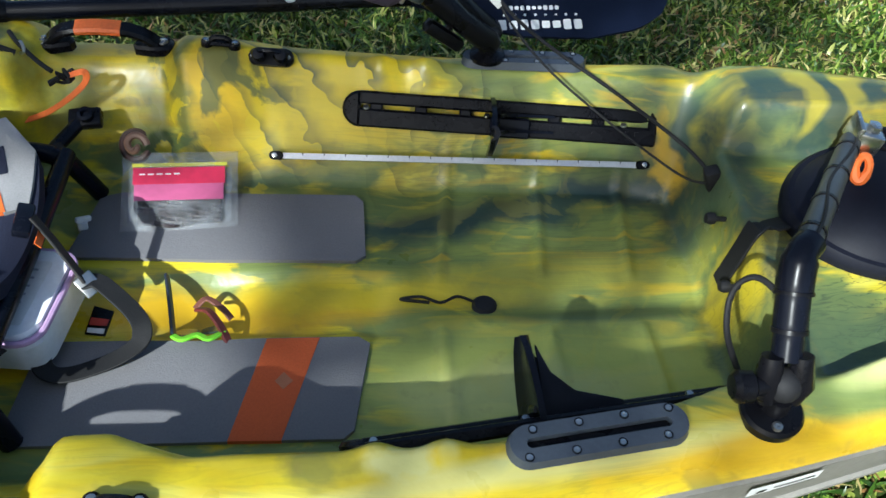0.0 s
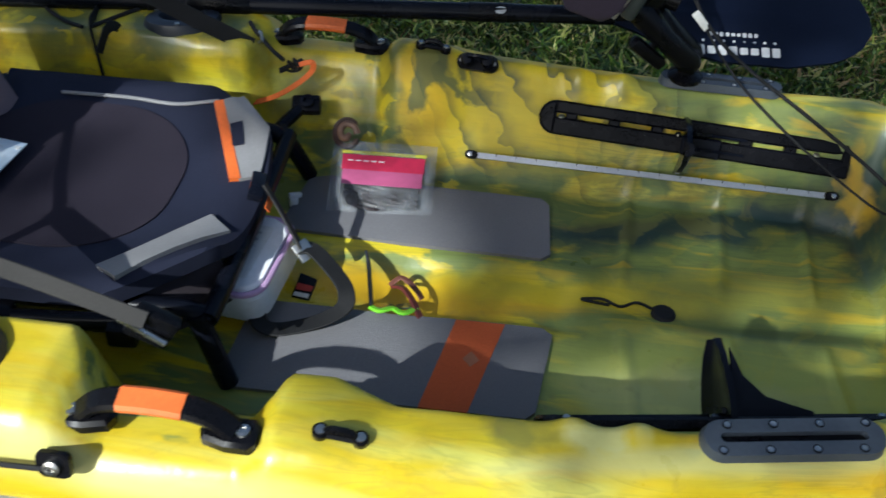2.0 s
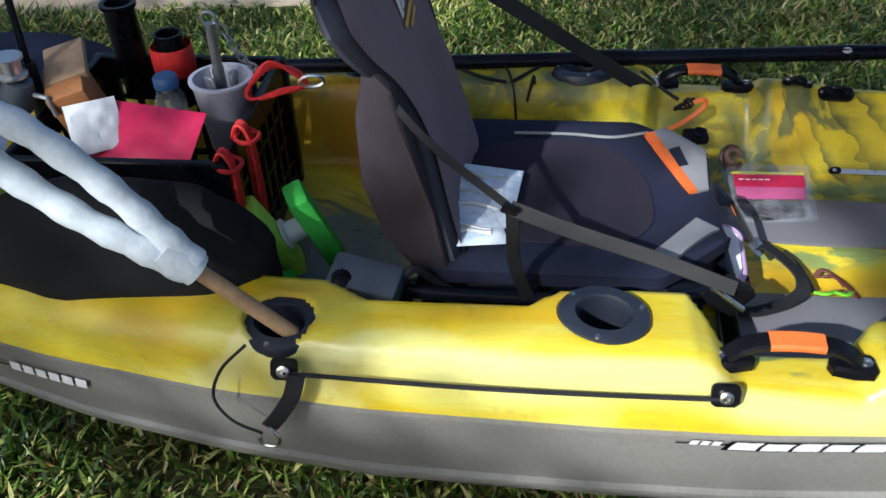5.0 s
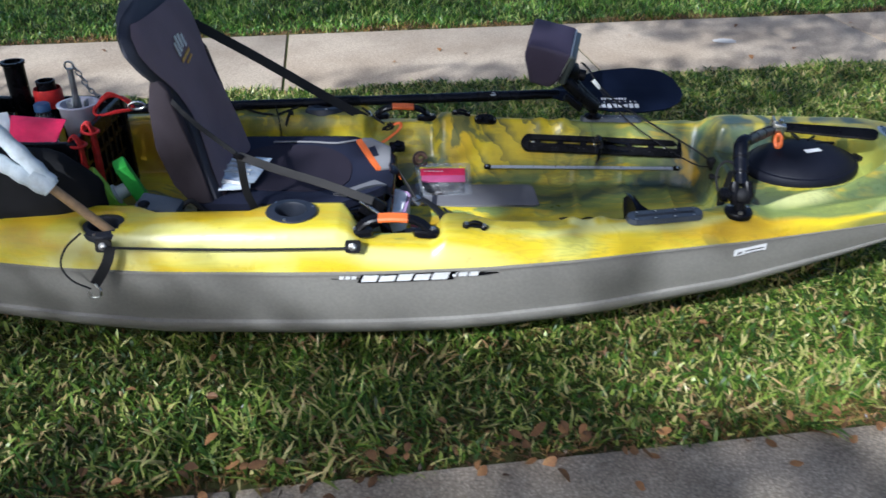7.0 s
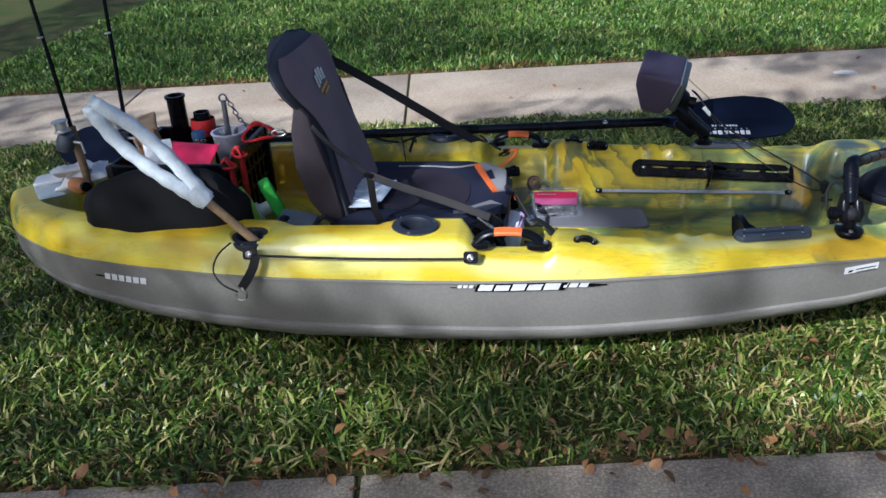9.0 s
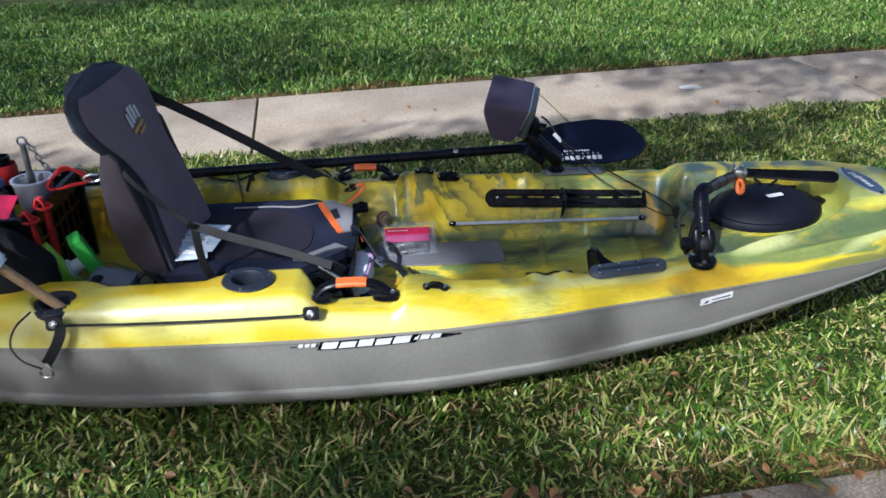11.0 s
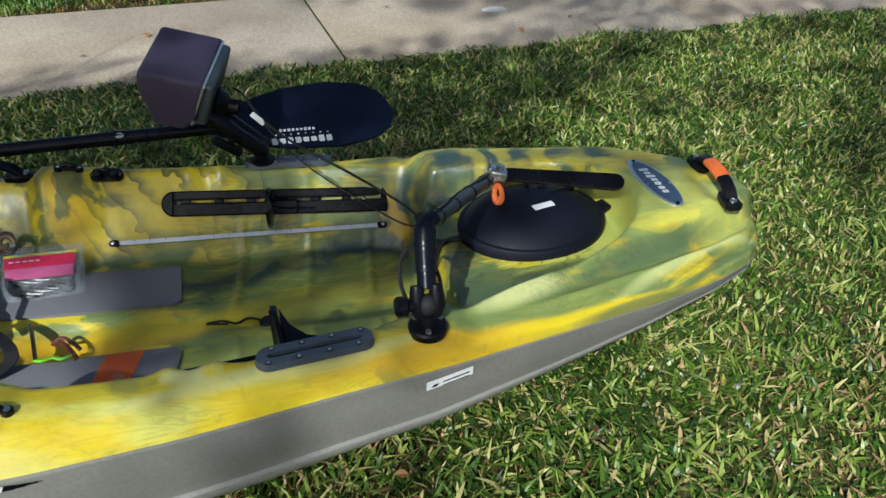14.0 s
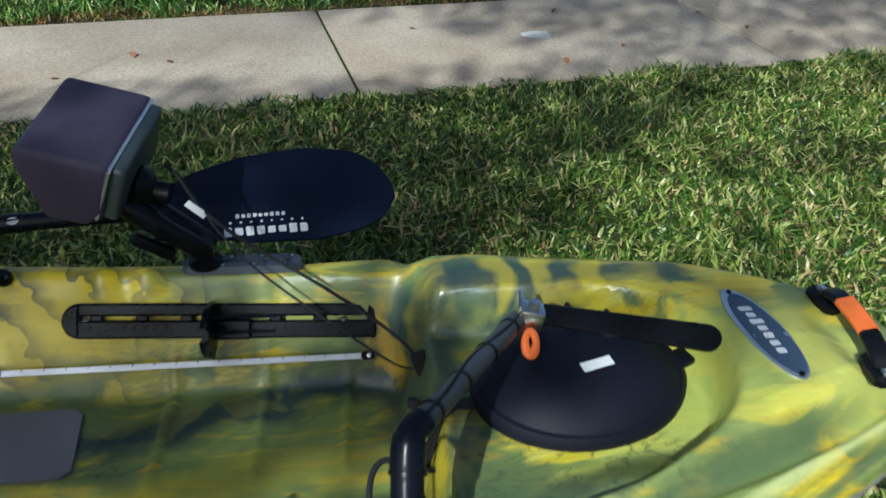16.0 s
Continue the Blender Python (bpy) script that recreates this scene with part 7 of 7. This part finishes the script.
    P("second_tube", lathe([(0.024, 0), (0.024, 0.13), (0.020, 0.13), (0.020, 0.02), (0, 0.02)], (-0.70, 0.14, 0.385), seg=18), BLACK)

    # net with a foam-wrapped frame, its wooden handle in the stern rod holder
    root = thing("landing_net", "landing net with pale foam-wrapped hoop and wooden handle", "net", (-0.405, -0.362, 0.33))
    P = rooted(root)
    foam = material("pale_blue_white_foam", (0.70, 0.76, 0.79), 0.8, vary=0.15, scale=10, fine=120, bump=0.4)
    ash = material("pale_wood", (0.50, 0.32, 0.16), 0.55, vary=0.25, scale=16, fine=120, stretch=(1, 1, 1))
    a, b = Vector((-0.392, -0.362, 0.330)), Vector((-0.505, -0.376, 0.458))
    P("handle", tube([a, a + (b - a) * 0.5, b], 0.0105, 12), ash, None, "pale wooden handle")
    w = (b - a).normalized()
    across = Vector((0.62, 0.35, 0.70)).normalized()
    for side in (-1, 1):
        run = [b - w * 0.012 + across * 0.008 * side, b + w * 0.05 + across * 0.016 * side, b + w * 0.13 + across * 0.025 * side, b + w * 0.22 + across * 0.026 * side, b + w * 0.29 + across * 0.014 * side, b + w * 0.325 + across * 0.006 * side]
        h = smooth_path(run, 6)
        P("foam_wrap", tube(h, [0.0168 + 0.0016 * math.sin(k * 1.7 + side) for k in range(len(h))], 12), foam, None, "pale foam wrapped round the hoop")
    P("binding", tube([b - w * 0.02, b + w * 0.03], 0.0215, 12), foam)
    P("cord", tube(smooth_path([(-0.44, -0.405, 0.35), (-0.47, -0.425, 0.325), (-0.482, -0.440, 0.29), (-0.462, -0.449, 0.258), (-0.424, -0.452, 0.238)], 6), 0.0022, 6), RUBBER)

    # lime and green foam line holders
    limef = material("lime_foam", (0.52, 0.88, 0.08), 0.75, vary=0.12, scale=20, fine=200, bump=0.3)
    grn = material("green_foam", (0.08, 0.55, 0.06), 0.75, vary=0.12, scale=20, fine=200, bump=0.3)
    for k, (mt, at, turn, size, label) in enumerate(((limef, (-0.478, -0.145, 0.315), (8, -24, 20), (0.030, 0.055, 0.150), "lime foam line holder leaning on the crate"), (grn, (-0.412, -0.130, 0.330), (6, -20, 25), (0.032, 0.055, 0.155), "green foam line holder wound with pale line"), (limef, (-0.512, -0.17, 0.272), (0, 20, 10), (0.045, 0.05, 0.05), "lime foam offcut behind the seat"))):
        root = thing("line_holder", label, "line holder", at, "foam line holders")
        P = rooted(root)
        P("board", box(size, at, turn, 0.006), mt)
    root = thing("line_spool", "pale line spool between the foam holders", "spool", (-0.445, -0.125, 0.30))
    P = rooted(root)
    P("spool", lathe([(0.026, -0.02), (0.026, -0.016), (0.018, -0.014), (0.018, 0.014), (0.026, 0.016), (0.026, 0.02), (0, 0.02)], (-0.445, -0.125, 0.318), (0, 70, 20), 18), WHITE)
    root = thing("line_holder", "dark green foam line holder lying in the tank well", "line holder", (-0.47, -0.20, 0.25), "foam line holders")
    rooted(root)("board", box((0.07, 0.05, 0.03), (-0.465, -0.205, 0.262), (10, 5, 30), 0.006), grn)

    # small blue-grey device with a knob and strap beside the seat
    root = thing("gear_device", "small blue-grey device block beside the seat frame", "clamp", (-0.315, -0.255, 0.30))
    P = rooted(root)
    P("block", box((0.100, 0.060, 0.050), (-0.315, -0.258, 0.330), (12, 8, -8), 0.009), SLATE)
    P("knob", lathe([(0.016, 0), (0.016, 0.016), (0.010, 0.02), (0, 0.02)], (-0.345, -0.27, 0.338), (20, 0, 0), 12), BLACK)
    P("strap", tube(smooth_path([(-0.28, -0.255, 0.315), (-0.25, -0.24, 0.345), (-0.225, -0.225, 0.315), (-0.20, -0.215, 0.29)], 5), 0.006, 8), RUBBER)

    # loose things behind the crate
    root = thing("towel", "crumpled white towel behind the crate", "towel", (-1.03, -0.01, 0.345))
    P = rooted(root)
    P("cloth", pillow(18, 14, 0.15, 0.11, 0.045, pose(-1.03, -0.01, 0.352, 6, -8, 24), 0.022, 21), WHITE)
    P("fold", pillow(14, 10, 0.11, 0.06, 0.026, pose(-1.045, -0.04, 0.388, -10, 6, 40), 0.014, 23), WHITE)
    root = thing("lure_bottle", "orange-brown bait bottle lying by the towel", "bottle", (-1.00, -0.085, 0.36))
    P = rooted(root)
    P("body", lathe([(0, -0.045), (0.022, -0.042), (0.024, 0.02), (0.014, 0.034), (0.012, 0.044), (0, 0.044)], (-1.00, -0.085, 0.372), (80, 0, 50), 16), wood)
    P("cap", lathe([(0.014, 0.040), (0.014, 0.056), (0, 0.058)], (-1.00, -0.085, 0.372), (80, 0, 50), 12), BLACK)
    root = thing("tackle_tub", "pale blue plastic tackle tub in the stern", "tub", (-1.10, -0.06, 0.34))
    P = rooted(root)
    tub = material("pale_blue_tub", (0.45, 0.55, 0.68), 0.35, vary=0.12, scale=14)
    P("body", slab(rounded(0.085, 0.060, 0.012, 4), 0.040, pose(-1.10, -0.06, 0.340, 4, -6, 18), 0.004), tub)
    P("lid", slab(rounded(0.090, 0.065, 0.012, 4), 0.008, pose(-1.10, -0.06, 0.381, 4, -6, 18), 0.003), WHITE)

    # two rods with reels standing behind the crate
    for k, (x, y, lean, cork) in enumerate(((-0.985, -0.05, -4, 0), (-0.875, -0.02, 3, 1))):
        at = Vector((x, y, 0.235))
        root = thing("fishing_rod", "upright fishing rod with a spinning reel", "fishing rod", at, "rods behind the crate")
        P = rooted(root)
        up = Vector((math.sin(radians(lean)), 0.02, math.cos(radians(lean))))
        P("butt", tube([at, at + up * 0.30], 0.012, 10), RUBBER if k else material("cork_grip", (0.30, 0.20, 0.11), 0.8, vary=0.25, scale=60))
        P("blank", tube([at + up * 0.30, at + up * 1.0, at + up * 1.75], [0.006, 0.004, 0.002], 8), SATIN)
        r = at + up * 0.27 + Vector((0.0, -0.045, 0))
        P("reel_foot", box((0.012, 0.05, 0.03), r + Vector((0, 0.022, 0)), (0, 0, 0), 0.003, 1), SATIN)
        P("reel_body", lathe([(0, -0.03), (0.022, -0.024), (0.026, 0), (0.02, 0.024), (0, 0.03)], r, (0, 20, 0), 16), SLATE)
        P("spool", lathe([(0.022, -0.016), (0.022, -0.012), (0.016, -0.010), (0.016, 0.010), (0.022, 0.012), (0.022, 0.016), (0, 0.016)], r + up * 0.045, (0, lean, 0), 16), ALU)
        P("crank", tube([r + Vector((0.02, 0, 0)), r + Vector((0.05, -0.01, 0)), r + Vector((0.055, -0.01, -0.03))], 0.004, 6), ALU)
        for j in range(4):
            g = at + up * (0.55 + 0.3 * j)
            P("guide", tube([g + Vector((0.008 * math.cos(t), -0.012 + 0.008 * math.sin(t), 0)) for t in (q * math.tau / 10 for q in range(10))], 0.0012, 5, closed=True), ALU)


build_crate()


# ---- fallen leaves ----
def build_leaves():
    rng = random.Random(8)
    tan = material("dead_leaf", (0.28, 0.145, 0.05), 0.7, vary=0.35, scale=14, fine=120, second=(0.20, 0.09, 0.03), per_object=0.5)
    meshes = []
    for k in range(3):
        bm = bmesh.new()
        L, W = 0.055 + 0.012 * k, 0.020 + 0.004 * k
        cols = []
        for i in range(8):
            u = i / 7
            w = W * math.sin(math.pi * min(1, u * 0.94 + 0.05)) ** 0.8 * (1 - 0.3 * u)
            z = 0.006 + 0.012 * math.sin(u * 2.6 + k) * (0.5 + 0.3 * k)
            cols.append([bm.verts.new((L * (u - 0.5), v * w, z + abs(v) * w * (0.5 - 0.3 * k))) for v in (-1, 0, 1)])
        for a, b in zip(cols, cols[1:]):
            for j in range(2):
                bm.faces.new((a[j], b[j], b[j + 1], a[j + 1]))
        ob = part("dead_leaf", bm, tan)
        meshes.append(ob)
    for k in range(240):
        s = rng.uniform(-3.2, 1.6)
        d = rng.gauss(-0.005, 0.035) if k % 6 else rng.uniform(0.0, 0.4)
        if k % 8 == 0:
            s, d = rng.gauss(-0.25, 0.35), -0.24 - abs(rng.gauss(0, 0.05))
        if k % 13 == 0:
            d = rng.uniform(-0.7, -0.1)
        if k > 165 and k % 3:
            s, d = rng.uniform(-1.6, 0.9), rng.gauss(0.0, 0.018)
        p = NEAR0 + WAY * s + SIDE * d
        z = 0.0 if d < 0 else 0.035
        m = pose(p[0], p[1], z, rng.uniform(-28, 28), rng.uniform(-24, 24), rng.uniform(0, 360)) @ Matrix.Scale(rng.uniform(0.28, 0.56), 4)
        if k % 15 == 7:
            p = FAR0 + WAY * rng.uniform(-1.2, 4.2) + SIDE * rng.uniform(0.15, 0.8)
            m = pose(p[0], p[1], 0.0, rng.uniform(-10, 10), rng.uniform(-10, 10), rng.uniform(0, 360)) @ Matrix.Scale(rng.uniform(0.35, 0.6), 4)
        if k < 3:
            ob = meshes[k]
        else:
            ob = new("dead_leaf", meshes[k % 3].data)
        ob.matrix_basis = m
        tagged(ob, "curled brown dead leaf lying on the pavement" if k % 15 == 7 else "curled brown dead leaf on the path edge", "leaf", "dead leaves")


build_leaves()


# ---- unseen tree behind the camera, added to cast its shade over the boat ----
def shade_want(x, y):
    """How much of the sun the crown keeps from the ground at (x, y): 0 open, 1 closed."""
    calm = 1 - 0.9 * np.clip((y - 1.3) / 0.4, 0, 1)
    mown = 0.8 * np.clip((y - 2.7) / 0.5, 0, 1)
    base = 0.84 - 0.36 * (1 - calm) + mown * np.array([noise.noise(Vector((a * 0.8, b * 1.5, 6.2))) for a, b in zip(x, y)]) + calm * 0.90 * np.array([noise.noise(Vector((a * 0.75, b * 0.75, 3.3))) for a, b in zip(x, y)]) + calm * 0.70 * np.array([noise.noise(Vector((a * 2.2, b * 3.4, 9.1))) for a, b in zip(x, y)])

    def gap(cx, cy, rx, ry, deg=0.0):
        c, s = math.cos(radians(deg)), math.sin(radians(deg))
        u, v = (x - cx) * c + (y - cy) * s, -(x - cx) * s + (y - cy) * c
        return np.exp(-((u / rx) ** 2 + (v / ry) ** 2) ** 1.5)
    for g in GAPS:
        base = base - g[5] * gap(*g[:5])
    return np.clip(base, 0, 1)


GAPS = (
    (0.98, 0.05, 0.36, 0.24, 0, -0.6),      # closed over the forward cockpit
    (-0.78, 0.0, 0.26, 0.22, 0, -0.6),      # closed over the tank well
    (-0.36, 0.0, 0.12, 0.09, 0, 0.8),
    (-0.95, -0.70, 0.35, 0.14, 0, 0.6),
    (0.36, -0.27, 0.52, 0.16, 2, 1.2),      # along the near gunwale amidships
    (-0.50, -0.28, 0.26, 0.14, 0, -0.5),
    (0.28, 0.07, 0.28, 0.14, 0, 0.9),       # floor mats
    (-0.06, 0.28, 0.24, 0.13, 0, 0.8),      # the chair's back
    (0.40, 0.42, 0.34, 0.10, 0, 0.3),       # far cockpit wall
    (1.48, -0.08, 0.42, 0.12, -12, 2.0),    # flank of the bow
    (1.50, -0.36, 0.62, 0.20, 10, 1.5),     # grass below the bow
    (0.78, -0.70, 0.26, 0.11, 8, 1.5),
    (-0.25, -0.66, 0.6, 0.10, 6, -0.4),     # grass beside the stern
    (-0.55, -0.48, 0.42, 0.09, 0, -0.9),    # flank of the stern
    (0.33, -0.47, 0.34, 0.08, 0, 0.9),
    (-0.6, 2.05, 1.5, 0.40, 7, 1.3),        # far pavement
    (1.15, 1.95, 0.5, 0.22, 7, 0.7),
    (2.3, 1.0, 0.9, 0.5, 20, 0.9),         # verge beyond the bow
    (2.3, -0.2, 0.9, 0.6, 0, 1.0),
    (0.4, 4.2, 3.0, 0.8, 8, 0.7),
    (-1.6, 3.5, 1.6, 0.6, 8, -0.5),
    (2.9, 2.50, 1.2, 0.30, 8, -0.2),        # shade on the far pavement
    (2.6, 4.0, 2.2, 0.7, 8, 1.0),
    (3.4, 4.6, 2.2, 1.2, 0, 0.6),
    (1.35, -0.66, 0.40, 0.13, 8, 1.0),
    (0.55, -1.02, 0.75, 0.20, 7, -0.5),
    (1.95, -0.62, 0.5, 0.22, 0, 0.5),
    (0.12, -0.80, 0.40, 0.12, 4, -0.4),
    (-0.75, -0.82, 0.5, 0.2, 6, 0.2),
    (1.95, -0.95, 0.5, 0.25, 0, 0.9),       # near path
    (1.28, -0.80, 0.34, 0.20, 7, 1.1),
    (0.92, -0.40, 0.26, 0.07, 20, 0.6),     # grass below the forward flank
    (2.7, 3.3, 1.0, 0.4, 8, 0.5),           # sunlit lawn
)


def build_tree():
    rng = np.random.default_rng(21)
    root = thing("tree", "unseen shade tree added behind the path to cast the dapple", "tree", (-6.2, -3.6, -0.02))
    P = rooted(root)
    bark = material("grey_brown_bark", (0.16, 0.12, 0.09), 0.9, vary=0.35, scale=8, fine=40, bump=0.9, bumpdist=0.02, stretch=(1, 1, 0.3))
    foot = Vector((-6.2, -3.6, -0.05))
    fork = foot + Vector((0.2, 0.1, 2.6))
    P("trunk", tube(smooth_path([foot, foot + Vector((0.05, 0, 0.5)), foot + Vector((0.1, 0.05, 1.6)), fork], 5), [0.26, 0.24, 0.21, 0.20, 0.19, 0.18, 0.18, 0.17, 0.17, 0.16, 0.16, 0.16, 0.15, 0.15, 0.15, 0.15], 14), bark)
    s = np.array(sd)
    # leaves hang on the sun's rays wherever shade_want asks for shade
    n = 96000
    px, py = rng.uniform(-4.5, 6.5, n), rng.uniform(-2.6, 6.5, n)
    keep = rng.uniform(0, 1, n) < shade_want(px, py) ** 1.3
    px, py = px[keep], py[keep]
    n = len(px)
    far = rng.uniform(6.4, 8.6, n)
    c = np.stack([px, py, np.full(n, 0.2)], 1) + s[None] * far[:, None]
    for k in range(6):
        t = rng.choice(np.nonzero((px < -2.2) & (py < 1.0))[0])
        end = Vector(c[t])
        P("limb", tube(smooth_path([fork, fork + (end - fork) * 0.35 + Vector((0, 0, 0.5)), fork + (end - fork) * 0.7 + Vector((0, 0, 0.3)), end], 5), [0.075 - 0.0042 * q for q in range(16)], 8), bark)
    a = rng.normal(size=(n, 3))
    a /= np.linalg.norm(a, axis=1)[:, None]
    b = np.cross(a, rng.normal(size=(n, 3)))
    b /= np.linalg.norm(b, axis=1)[:, None]
    l, w = rng.uniform(0.035, 0.075, n)[:, None], rng.uniform(0.018, 0.034, n)[:, None]
    v = np.stack([c - a * l, c + b * w, c + a * l, c - b * w], 1).reshape(-1, 3)
    f = np.arange(n * 4).reshape(-1, 4)
    me = quick_mesh("crown", v, f)
    crown = meshed("crown", me, grass_material("tree_leaf", ((0.2, (0.03, 0.07, 0.012)), (0.6, (0.06, 0.12, 0.02)), (1.0, (0.10, 0.15, 0.03)))), root, "small leaves set along the sun's rays to shape the shade", 0)
    crown.matrix_parent_inverse = Matrix.Translation(-Vector(root.location))
    tagged(crown, kind="stuff")


build_tree()
